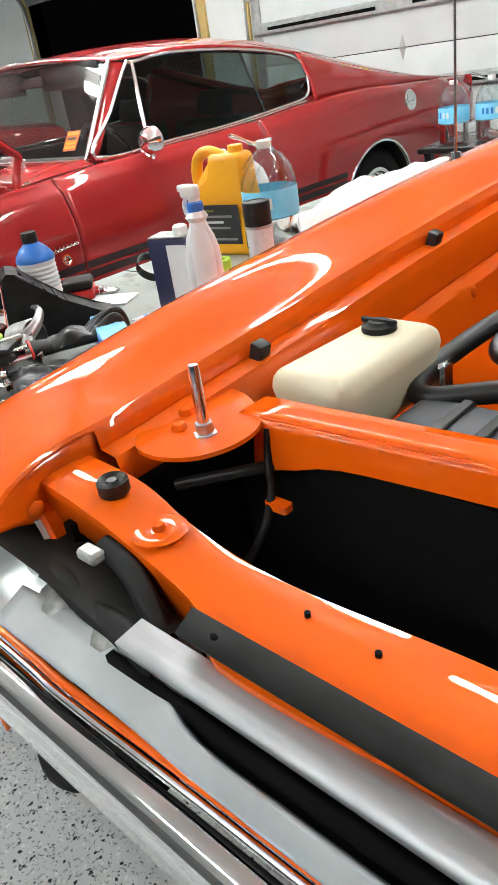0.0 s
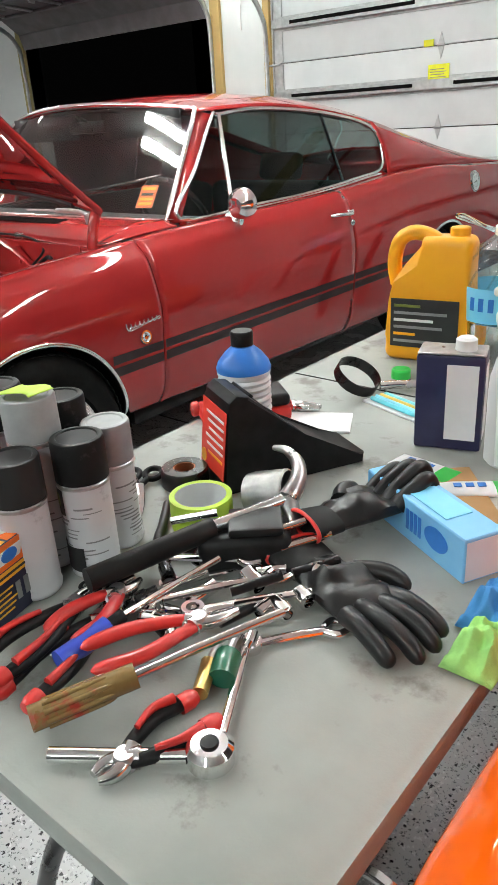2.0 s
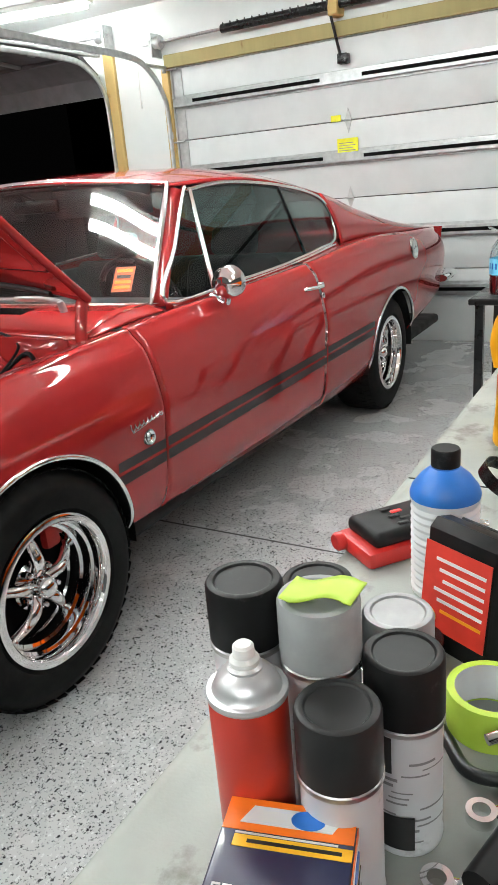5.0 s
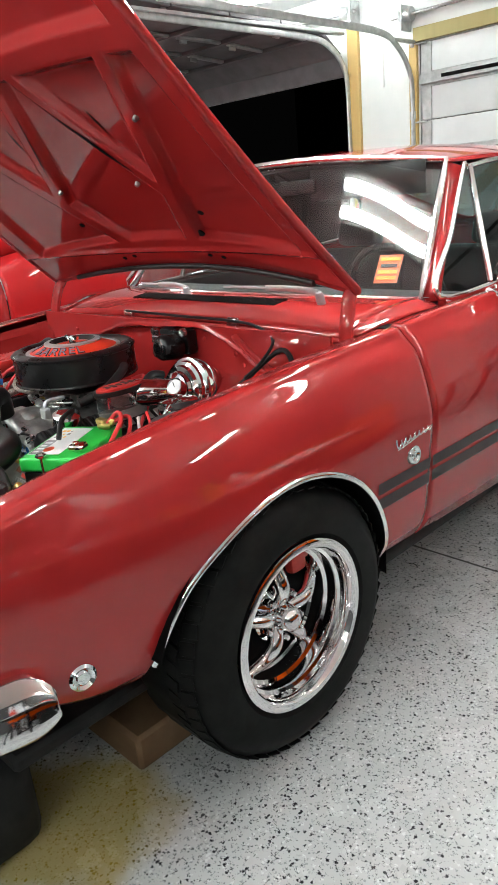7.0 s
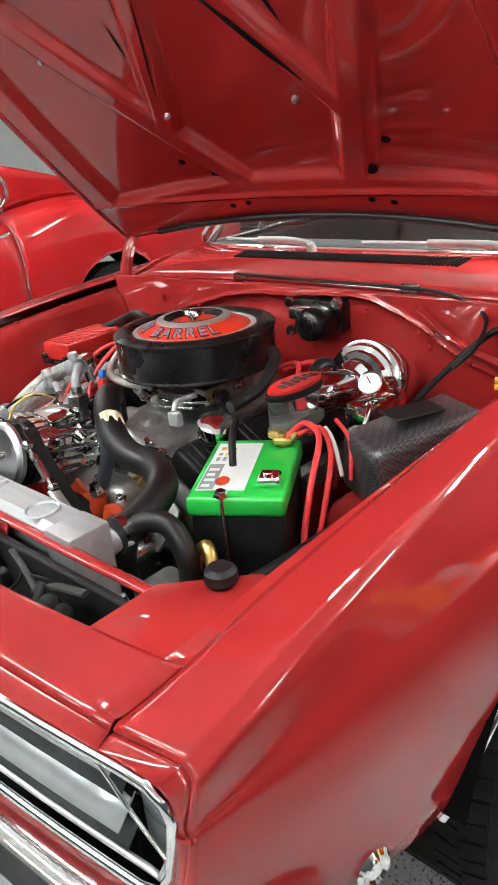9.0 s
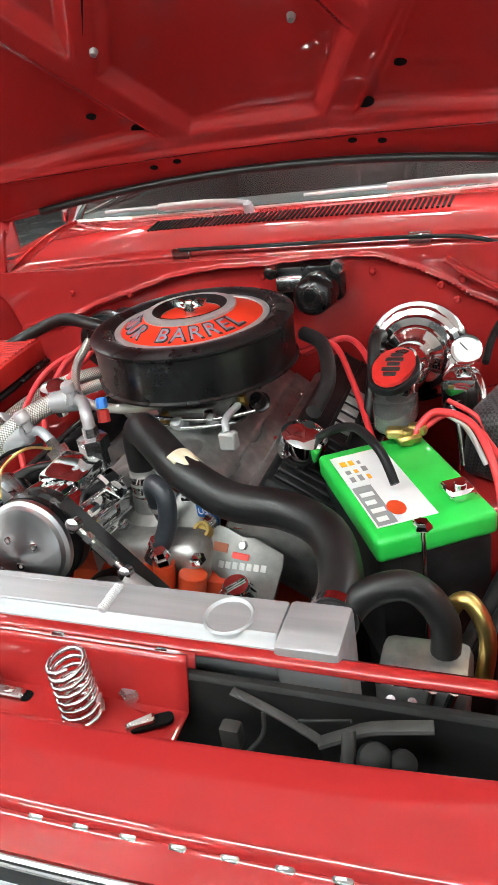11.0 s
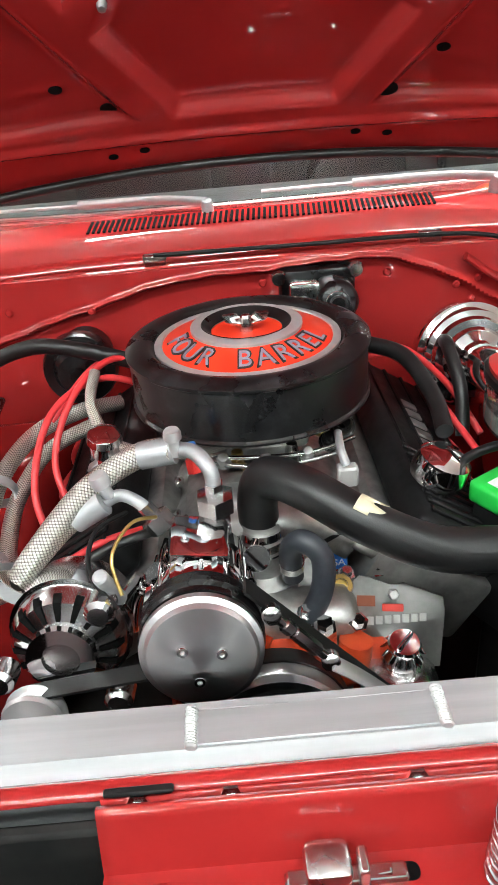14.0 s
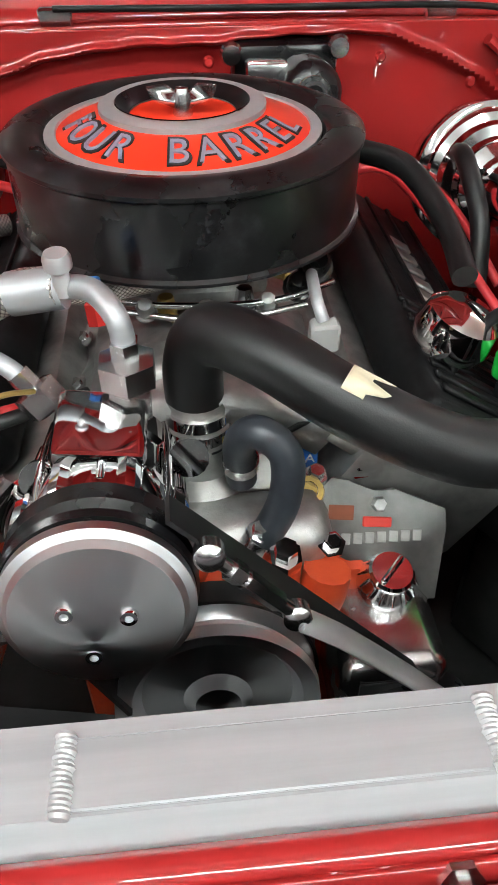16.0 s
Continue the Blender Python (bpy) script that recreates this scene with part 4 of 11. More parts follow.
def opening(grow=0.0):
    """Outline of the grille opening with slanted ends."""
    end = [(0.726, 0.760), (0.742, 0.748), (0.749, 0.730), (0.744, 0.70), (0.735, 0.655), (0.716, 0.615)]
    line = [(0.70 * u, 0.763 + grow) for u in span(-1, 1, 24)] + [(x + grow, z) for x, z in end] + [(0.69 * u, 0.606 - grow) for u in span(1, -1, 24)] + [(-x - grow, z) for x, z in end[::-1]]
    pts = [Vector((CX + x, front_y(CX + x) - 0.004, z)) for x, z in line]
    return pts


bm = B()
tube(bm, opening(), 0.006, 8, 1, smooth=False, closed=True)
part("grille_surround", bm, "chrome", car, "bright grille surround")
bm = B()
tube(bm, [p + Vector((0, 0.012, 0)) for p in opening(-0.012)], 0.004, 6, 1, smooth=False, closed=True)
part("grille_inner_trim", bm, "alu_turned", car)
bm = B()
sheet(bm, lambda u, t: Vector((CX + 0.745 * u, front_y(CX + 0.745 * u) + 0.040, 0.60 + 0.16 * t)), span(-1, 1, 20), span(0, 1, 2))
grille = part("grille", bm, "black_satin", car, "dark grille backing", solid=0.008)
silver = surface("silver_grille_paint", (0.50, 0.52, 0.54), (0.58, 0.60, 0.62), 20.0, 0.28, 0.4, metal=0.6)
charcoal = surface("charcoal_grille_paint", (0.045, 0.047, 0.05), (0.06, 0.062, 0.066), 20.0, 0.35, 0.5, metal=0.3)
# louvres from the top: dark blade, thin bright line, charcoal blade, wide bright blade, dark blade
for nm, z0, z1, d0, d1, mt in (("grille_blade", 0.756, 0.735, 0.030, 0.012, charcoal), ("bright_line", 0.733, 0.727, 0.010, 0.008, silver), ("grille_blade", 0.720, 0.690, 0.034, 0.014, charcoal), ("bright_blade", 0.684, 0.652, 0.032, 0.004, silver), ("grille_blade", 0.645, 0.622, 0.030, 0.010, charcoal)):
    bm = B()
    sheet(bm, lambda u, t: Vector((CX + 0.66 * u, front_y(CX + 0.66 * u) + d0 + (d1 - d0) * t, z0 + (z1 - z0) * t)), span(-1, 1, 20), span(0, 1, 2))
    part(nm, bm, mt, grille, solid=0.003)
for sx in (1, -1):
    hc = (CX + sx * 0.690, 0.118, 0.695)
    bm = B()
    lathe(bm, [(0.0, 0.045), (0.03, 0.04), (0.050, 0.022), (0.058, 0.004), (0.061, -0.004), (0.064, -0.004), (0.066, 0.004), (0.066, 0.02)], hc, (0, 1, 0), 36)
    lamp = part("headlight", bm, "chrome", car, "round headlight behind a chrome ring")
    bm = B()
    lathe(bm, [(0.0, -0.018), (0.025, -0.015), (0.045, -0.008), (0.060, 0.0)], hc, (0, 1, 0), 32)
    part("lens", bm, "lens", lamp)
    # bright arc where the bezel meets the blades
    bm = B()
    tube(bm, [(CX + sx * 0.640, 0.074, 0.757), (CX + sx * 0.656, 0.080, 0.728), (CX + sx * 0.672, 0.084, 0.700), (CX + sx * 0.696, 0.086, 0.676), (CX + sx * 0.722, 0.088, 0.655)], 0.0022, 10, 6)
    part("bezel_trim", bm, "chrome", car)
    bm = B()
    sheet(bm, lambda u, t: Vector((CX + sx * (0.655 + 0.09 * u), 0.112 - 0.010 * u, 0.61 + 0.15 * t)), span(0, 1, 4), span(0, 1, 2))
    part("headlight_bezel", bm, silver, car, solid=0.004)

# plan line of the wrap-round blade's outer face
BUMPER = ((0.0, -0.022), (0.30, -0.012), (0.55, 0.006), (0.69, 0.024), (0.765, 0.052), (0.808, 0.11), (0.828, 0.18), (0.834, 0.238))


def bumper_plan(a):
    path = [Vector((x, y, 0)) for x, y in BUMPER]
    k = min(a * 7, 6.999)
    i = int(k)
    t = k - i
    p = [path[max(i - 1, 0)], path[i], path[i + 1], path[min(i + 2, 7)]]
    if i == 0:
        p[0] = Vector((-p[2].x, p[2].y, 0))
    return 0.5 * (2 * p[1] + (p[2] - p[0]) * t + (2 * p[0] - 5 * p[1] + 4 * p[2] - p[3]) * t * t + (3 * p[1] - p[0] - 3 * p[2] + p[3]) * t**3)


def bumper_point(u, t):
    """Wrap-round chrome blade; u across, t over the section."""
    a = abs(u)
    s = 1 if u >= 0 else -1
    c = bumper_plan(a)
    d = bumper_plan(min(1, a + 0.01)) - bumper_plan(max(0, a - 0.01))
    n = Vector((d.y, -d.x, 0)).normalized()
    prof = ((-0.080, 0.528), (-0.060, 0.537), (-0.040, 0.533), (-0.022, 0.516), (-0.009, 0.492), (-0.002, 0.468), (0.0, 0.453), (-0.003, 0.442), (-0.010, 0.434), (-0.022, 0.430), (-0.035, 0.432))
    kk = min(t * 10, 9.999)
    i = int(kk)
    off = prof[i][0] + (prof[i + 1][0] - prof[i][0]) * (kk - i)
    z = prof[i][1] + (prof[i + 1][1] - prof[i][1]) * (kk - i)
    f = max(0.35, (1 - max(0, (a - 0.86) / 0.14) ** 2.2 * 0.65))
    q = c + n * off * f
    return Vector((CX + s * q.x, q.y, 0.478 + (z - 0.478) * f))


bm = B()
sheet(bm, bumper_point, span(-1, 1, 120), span(0, 1, 30))
part("front_bumper", bm, "chrome", car, "polished chrome front bumper", solid=0.006)
for sx in (1, -1):
    p = side_at(0.308, 0.478)
    bm = B()
    lathe(bm, [(0.0, 0.008), (0.012, 0.008), (0.016, 0.004), (0.022, 0.009), (0.027, 0.004), (0.027, -0.01)], p, (1, -0.18, 0), 24)
    if sx < 0:
        mirror_x(bm)
    part("side_marker", bm, "chrome", car, "small round chrome side marker")
    for nm, yy, zz, r in (("fender_badge", 1.277, 0.616, 0.026), ("fuel_cap", 3.93, 0.872, 0.062)):
        p = side_at(yy, zz)
        bm = B()
        lathe(bm, [(0, 0.006), (r * 0.35, 0.007), (r * 0.5, 0.003), (r * 0.7, 0.008), (r * 0.9, 0.008), (r, 0.002), (r, -0.012)], p, (1, 0, 0.12), 28)
        if nm == "fuel_cap":
            if sx < 0:
                bm.free()
                continue
        if sx < 0:
            mirror_x(bm)
        part(nm, bm, "chrome", car, "round chrome badge" if nm == "fender_badge" else "round chrome fuel filler cap")
    # script badge as a wavy chrome wire
    bm = B()
    pts = []
    for k in range(61):
        s = k / 60
        y = 1.19 + 0.155 * s
        z = 0.668 + 0.006 * s + 0.008 * math.sin(s * 50) * (1.6 if s < 0.12 else 1)
        pts.append(side_at(y + 0.004 * math.cos(s * 50), z) + Vector((0.004, 0, 0)))
    tube(bm, pts, 0.0022, 6, 1, smooth=False)
    tube(bm, [side_at(1.20, 0.652) + Vector((0.004, 0, 0)), side_at(1.27, 0.661) + Vector((0.004, 0, 0)), side_at(1.345, 0.676) + Vector((0.004, 0, 0))], 0.0014, 6, 4)
    if sx < 0:
        mirror_x(bm)
    part("script_badge", bm, "chrome", car, "chrome script badge")
    # door handle, lock, mirror
    bm = B()
    p = side_at(2.47, 0.862)
    tube(bm, [p + Vector((0.0, 0, 0)), p + Vector((0.026, 0.015, 0.004)), p + Vector((0.03, 0.08, 0.0)), p + Vector((0.024, 0.135, -0.004)), side_at(2.62, 0.856)], 0.0085, 8, 4)
    lathe(bm, [(0, 0.022), (0.012, 0.02), (0.014, 0.0)], side_at(2.612, 0.862), (1, 0, 0.1), 14)
    if sx < 0:
        mirror_x(bm)
    part("door_handle", bm, "chrome", doors[0] if sx > 0 else doors[1])
    bm = B()
    p = side_at(2.625, 0.815)
    lathe(bm, [(0, 0.006), (0.012, 0.005), (0.015, 0)], p, (1, 0, 0), 14)
    if sx < 0:
        mirror_x(bm)
    part("door_lock", bm, "chrome", doors[0] if sx > 0 else doors[1])
bm = B()
mx, my, mz = 0.83, 1.87, 0.985
lathe(bm, [(0.0, -0.062), (0.03, -0.056), (0.052, -0.03), (0.060, 0.0), (0.060, 0.012), (0.056, 0.016), (0.0, 0.016)], (mx, my, mz), (-0.15, 1, 0.05), 28)
mir = part("wing_mirror", bm, "chrome", car, "round chrome door mirror")
bm = B()
tube(bm, [(mx - 0.01, my + 0.0, mz - 0.05), (mx - 0.02, my, mz - 0.075), side_point(my, 0.93)], 0.012, 10, 4)
part("stalk", bm, "chrome", mir)

# tail
bm = B()
sheet(bm, lambda u, t: Vector((CX + u * (0.79 - 0.04 * t), 4.90 + 0.03 * (1 - u * u), 0.92 - 0.40 * t)), span(-1, 1, 16), span(0, 1, 6))
part("tail_panel", bm, "red", car, solid=0.006)
bm = B()
tube(bm, [(CX + 0.855, 4.62, 0.60), (CX + 0.865, 4.78, 0.605), (CX + 0.80, 4.93, 0.61), (CX + 0.4, 4.985, 0.61), (CX, 5.0, 0.61), (CX - 0.4, 4.985, 0.61), (CX - 0.80, 4.93, 0.61), (CX - 0.865, 4.78, 0.605), (CX - 0.855, 4.62, 0.60)], 0.05, 12, 6, flat=0.5)
part("rear_bumper", bm, "chrome", car, "chrome rear bumper")
# floor pan so that daylight does not pass under the dash
bm = B()
box(bm, CX - 0.80, CX + 0.80, 1.25, 4.8, 0.27, 0.33, 0.02, 2)
part("floor_pan", bm, "dusty_black", car)
bm = B()
box(bm, CX - 0.66, CX + 0.66, 0.2, 1.2, 0.24, 0.28, 0.01, 1)
part("skid_pan", bm, "dusty_black", car)


# wheels
def wheel(width=0.26, rim=0.2):
    """Five-spoke polished wheel; local x is the outward axis, origin at its centre."""
    w = thing("wheel", 0, 0, 0, label="polished five-spoke wheel with a black tyre", category="wheel")
    r = 0.33
    h = width / 2
    b = B()
    prof = [(rim + 0.002, -h + 0.02), (rim + 0.02, -h), (rim + 0.07, -h - 0.004), (r - 0.03, -h + 0.01), (r - 0.006, -h + 0.035), (r, -h + 0.06), (r + 0.001, 0), (r, h - 0.06), (r - 0.006, h - 0.035), (r - 0.03, h - 0.01), (rim + 0.07, h + 0.004), (rim + 0.02, h), (rim + 0.002, h - 0.02)]
    lathe(b, prof, (0, 0, 0), (1, 0, 0), 72)
    # tread grooves: pull alternate crown vertices in
    for v in b.verts:
        rad = math.hypot(v.co.y, v.co.z)
        if rad > r - 0.008:
            k = round(math.atan2(v.co.z, v.co.y) / (2 * math.pi) * 72)
            if k % 3 == 0:
                v.co.y *= (rad - 0.006) / rad
                v.co.z *= (rad - 0.006) / rad
    tyre = part("tyre", b, "tyre", w, "black tyre with fine tread")
    lug = None
    for k in range(54):
        for x0, sk in ((h - 0.040, 0.10), (h - 0.085, -0.10)):
            if lug is None:
                b = B()
                box(b, -0.019, 0.019, -0.0150, 0.0150, -0.004, 0.0004, 0.0008, 1)
                lug = part("tread_block", b, "tyre", tyre)
                ob = lug
            else:
                ob = new("tread_block", lug.data)
                ob.parent = tyre
            rr = r - 0.003 if x0 > h - 0.06 else r + 0.001
            ob.matrix_local = Matrix.Rotation(2 * math.pi * (k + (0.5 if sk < 0 else 0)) / 54, 4, "X") @ Matrix.Translation((x0, 0, rr)) @ Matrix.Rotation(sk * 2, 4, "Z") @ Matrix.Rotation(0.16 if sk > 0 else 0.0, 4, "Y")
    b = B()
    lathe(b, [(rim + 0.006, h - 0.012), (rim + 0.008, h - 0.002), (rim, h + 0.002), (rim - 0.012, h + 0.001), (rim - 0.016, h - 0.004), (rim - 0.018, h - 0.03), (rim - 0.020, h - 0.040), (rim - 0.028, h - 0.044), (rim - 0.030, h - 0.050), (rim - 0.031, h - 0.072), (rim - 0.040, h - 0.077), (rim - 0.042, h - 0.084), (rim - 0.043, h - 0.112), (rim - 0.048, h - 0.118)], (0, 0, 0), (1, 0, 0), 64)
    part("rim", b, "chrome", w, "polished stepped and dished rim")
    b = B()
    lathe(b, [(rim - 0.047, h - 0.117), (rim - 0.040, h - 0.13), (rim - 0.034, -h + 0.02), (rim + 0.004, -h + 0.02)], (0, 0, 0), (1, 0, 0), 48)
    part("barrel", b, "dusty_black", w, "dark unpolished inner barrel")
    for k in range(5):
        a = 2 * math.pi * k / 5 + 0.3
        b = B()
        c, s = math.cos(a), math.sin(a)
        pts = [(h - 0.085, 0.03 * c, 0.03 * s), (h - 0.065, 0.07 * c, 0.07 * s), (h - 0.080, 0.112 * c, 0.112 * s), (h - 0.112, 0.156 * c, 0.156 * s)]
        tube(b, pts, 0.02, 12, 6, radii=(0.021, 0.0165), flat=0.9)
        part("spoke", b, "chrome", w)
        b = B()
        a2 = a + math.pi / 5
        lathe(b, [(0, 0.03), (0.006, 0.028), (0.010, 0.018), (0.011, 0.0)], (h - 0.085, 0.057 * math.cos(a2), 0.057 * math.sin(a2)), (1, 0, 0), 8)
        part("wheel_nut", b, "chrome", w)
    b = B()
    lathe(b, [(0, 0.052), (0.016, 0.05), (0.028, 0.04), (0.033, 0.02), (0.034, 0.0), (0.05, -0.005), (0.07, -0.02), (0.07, -0.05)], (h - 0.075, 0, 0), (1, 0, 0), 28)
    part("hub_cap", b, "chrome", w)
    b = B()
    lathe(b, [(0.0, 0), (0.13, 0.0), (0.14, -0.01), (0.14, -0.025), (0.0, -0.025)], (-0.04, 0, 0), (1, 0, 0), 40)
    part("brake_disc", b, "black_metal", w)
    b = B()
    box(b, -0.035, h - 0.098, 0.075, 0.13, 0.06, 0.125, 0.012, 2)
    part("brake_caliper", b, "red_plastic", w, "red brake caliper")
    # black disc standing for the shade behind the spokes
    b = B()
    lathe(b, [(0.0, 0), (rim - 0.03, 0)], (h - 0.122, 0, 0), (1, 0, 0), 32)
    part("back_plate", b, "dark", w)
    return w


WHEELS = "wheels of the red fastback"
w1 = wheel()
w1["group"] = WHEELS
w1.matrix_world = pose(0.728, 0.84, 0.33)
w1.matrix_basis = pose(0.718, 0.84, 0.332)
for x, y, rz in ((2 * CX - 0.718, 0.84, 180), (0.705, 3.58, 0), (2 * CX - 0.705, 3.58, 180)):
    copy_thing(w1, pose(x, y, 0.332, 0, 0, rz))

# floor mat of cardboard by the front wheel
card = surface("brown_cardboard", (0.16, 0.09, 0.045), (0.2, 0.12, 0.06), 14.0, 0.7)
bm = B()
box(bm, 0.22, 0.60, 0.50, 0.72, 0.001, 0.10, 0.01, 1)
tagged(part("cardboard_box", bm, card), "flattened brown cardboard box under the car", "box")
bm = B()
box(bm, -0.35, 0.60, 0.02, 0.26, 0.001, 0.25, 0.05, 3)
tagged(part("storage_bag", bm, "dusty_black"), "black bag lying under the front bumper", "bag")

# hood
HL = 1.22
S0 = 0.066          # rear edge


def hood_point(u, s, lift=0.0):
    """Raised hood: u across, s from the hinge edge (0) to the front edge (1)."""
    w = 0.725 - 0.085 * s
    d = HL * s
    a = radians(41.5 + 5.0 * s)
    y, z = 1.352 - d * math.cos(a), 0.985 + d * math.sin(a)
    arch = (0.085 - 0.025 * s) * (1 - u * u) + lift
    return Vector((CX + u * w, y + arch * math.sin(a), z + arch * math.cos(a)))


bm = B()
sheet(bm, hood_point, span(-1, 1, 24), span(S0, 1, 24))
hood = part("hood", bm, "red", car, "raised red hood panel")
# pressed truss: outer diagonals, inner diagonals and a bar across
RIBS = (((0.23, 0.17), (0.70, 0.68), 0.050), ((-0.23, 0.17), (-0.70, 0.68), 0.050), ((0.37, 0.34), (0.07, 0.68), 0.042), ((-0.37, 0.34), (-0.07, 0.68), 0.042), ((-0.95, 0.705), (0.95, 0.705), 0.060))


def hood_relief(u, s):
    """Height of the pressed inner frame above the skin."""
    x, y = u * 0.68, s * HL
    best = 0.0
    for (u0, s0), (u1, s1), wd in RIBS:
        a, b2 = Vector((u0 * 0.68, s0 * HL)), Vector((u1 * 0.68, s1 * HL))
        p = Vector((x, y))
        t = max(0, min(1, (p - a).dot(b2 - a) / (b2 - a).length_squared))
        d = (p - a.lerp(b2, t)).length
        best = max(best, 1 - max(0, min(1, (d - wd * 0.4) / 0.032)))
    edge = min((1 - abs(u)) * 0.70, (s - 0.115) * HL, (1 - s) * HL)
    best = max(best, 1 - max(0, min(1, (edge - 0.070) / 0.032)))
    crease = 1 - max(0, min(1, abs(s - 0.135 - 0.06 * u * u) / 0.013))
    best = best * best * (3 - 2 * best)
    return 0.004 + 0.020 * best + 0.008 * crease * crease * (3 - 2 * crease)


bm = B()
sheet(bm, lambda u, s: hood_point(u, s, -hood_relief(u, s)), span(-0.985, 0.985, 240), span(S0 + 0.003, 0.992, 240))
inner = part("hood_inner_frame", bm, "red_bay", car, "ribbed red underside of the hood")
bm = B()
rim_pts = [hood_point(-1, s, -0.016) for s in span(S0, 1, 14)] + [hood_point(u, 1, -0.016) for u in span(-1, 1, 14)][1:] + [hood_point(1, s, -0.016) for s in span(1, S0, 14)][1:] + [hood_point(u, S0, -0.016) for u in span(1, -1, 14)][1:-1]
tube(bm, rim_pts, 0.013, 8, 1, smooth=False, closed=True)
part("hood_edge", bm, "red", car)
for u, s, r in ((-0.34, 0.195, 0.018), (0.31, 0.195, 0.018), (-0.45, 0.245, 0.011), (0.42, 0.26, 0.011), (-0.36, 0.11, 0.009), (-0.28, 0.115, 0.009), (0.25, 0.115, 0.009), (0.33, 0.11, 0.009)):
    bm = B()
    p, q = hood_point(u, s, -hood_relief(u, s) - 0.002), hood_point(u, s, 0)
    lathe(bm, [(0, 0.0), (r, 0.0), (r, -0.004), (0, -0.004)], p, p - q, 20, squash=0.75)
    part("access_hole", bm, "dark", inner)
for u, s in ((-0.30, 0.38), (0.20, 0.36), (0.62, 0.55), (-0.65, 0.55)):
    bm = B()
    p, q = hood_point(u, s, -hood_relief(u, s)), hood_point(u, s, 0)
    lathe(bm, [(0, 0.012), (0.006, 0.01), (0.008, 0.0)], p, p - q, 10)
    part("rubber_stop", bm, "alu_cast", inner)
# open slits where the pressing stands off the skin
for (u0, s0), (u1, s1), r in (((0.105, 0.60), (0.30, 0.41), 0.010), ((-0.105, 0.60), (-0.30, 0.41), 0.010), ((0.30, 0.57), (0.315, 0.50), 0.006), ((-0.30, 0.57), (-0.315, 0.50), 0.006)):
    bm = B()
    for k in range(9):
        f = k / 8
        u, q = u0 + (u1 - u0) * f, s0 + (s1 - s0) * f
        wd = r * math.sin(math.pi * min(max(f, 0.04), 0.96))
        for sg in (-1, 1):
            uu, qq = u + sg * wd / 0.68 * 0.7, q + sg * wd / HL * 0.7
            bm.verts.new(hood_point(uu, qq, -hood_relief(uu, qq) - 0.0015))
    bm.verts.ensure_lookup_table()
    for k in range(8):
        bm.faces.new([bm.verts[2 * k + j] for j in (0, 1, 3, 2)])
    part("slit", bm, "dark", inner)
# seal along the rear edge
bm = B()
tube(bm, [hood_point(u, S0 + 0.004, -0.032) for u in span(-0.80, 0.80, 16)], 0.009, 8, 1, smooth=False)
part("rear_seal", bm, "rubber", hood)
# hinge arms
for sx in (1, -1):
    bm = B()
    pts = [Vector((CX + sx * 0.712, 1.24, 0.86)), Vector((CX + sx * 0.708, 1.245, 0.93)), Vector((CX + sx * 0.70, 1.275, 1.01)), hood_point(sx * 0.955, 0.05, -0.03)]
    tube(bm, pts, 0.017, 8, 5, flat=1.2)
    part("hood_hinge", bm, "red_bay", car, "red hood hinge arm")

# wipers
for nm, px, ang, ln in (("wiper", 0.469, 176, 0.42), ("wiper", -0.122, 176, 0.42)):
    wp = thing(nm, 0, 0, 0, label="chrome windscreen wiper parked at the base of the glass", category="wiper", group="windscreen wipers")
    p0 = Vector((px, 1.41, 0.985))
    bm = B()
    lathe(bm, [(0, 0.014), (0.010, 0.012), (0.013, 0.0), (0.013, -0.03)], p0, (0, -0.3, 1), 14)
    part("pivot", bm, "alu", wp)
    u0 = (px - CX) / 0.70
    p1 = screen_point(u0 - 0.40, 0.045) + Vector((0, -0.018, 0.012))
    bm = B()
    tube(bm, [p0 + Vector((0, 0, 0.008)), p0.lerp(p1, 0.35) + Vector((0, -0.004, 0.012)), p1], 0.0062, 8, 5, flat=1.5)
    part("arm", bm, "alu_turned", wp)
    q0, q1 = screen_point(u0 - 0.68, 0.05) + Vector((0, -0.012, 0.008)), screen_point(u0 - 0.18, 0.035) + Vector((0, -0.012, 0.008))
    bm = B()
    tube(bm, [q0, (q0 + q1) / 2 + Vector((0, -0.006, 0.004)), q1], 0.004, 6, 4)
    part("blade", bm, "alu_turned", wp)
# cowl clips and washer line
for x in (-0.224, 0.287):
    bm = B()
    box(bm, x - 0.022, x + 0.022, 1.222, 1.236, 0.921, 0.945, 0.003, 1)
    part("line_clip", bm, "chrome_worn", car)
bm = B()
tube(bm, [(-0.225, 1.222, 0.944), (0.05, 1.222, 0.940), (0.287, 1.222, 0.938), (0.40, 1.215, 0.928), (0.48, 1.19, 0.90), (0.50, 1.12, 0.86), (0.47, 1.08, 0.82)], 0.0042, 8, 6)
part("washer_line", bm, "black_plastic", car)
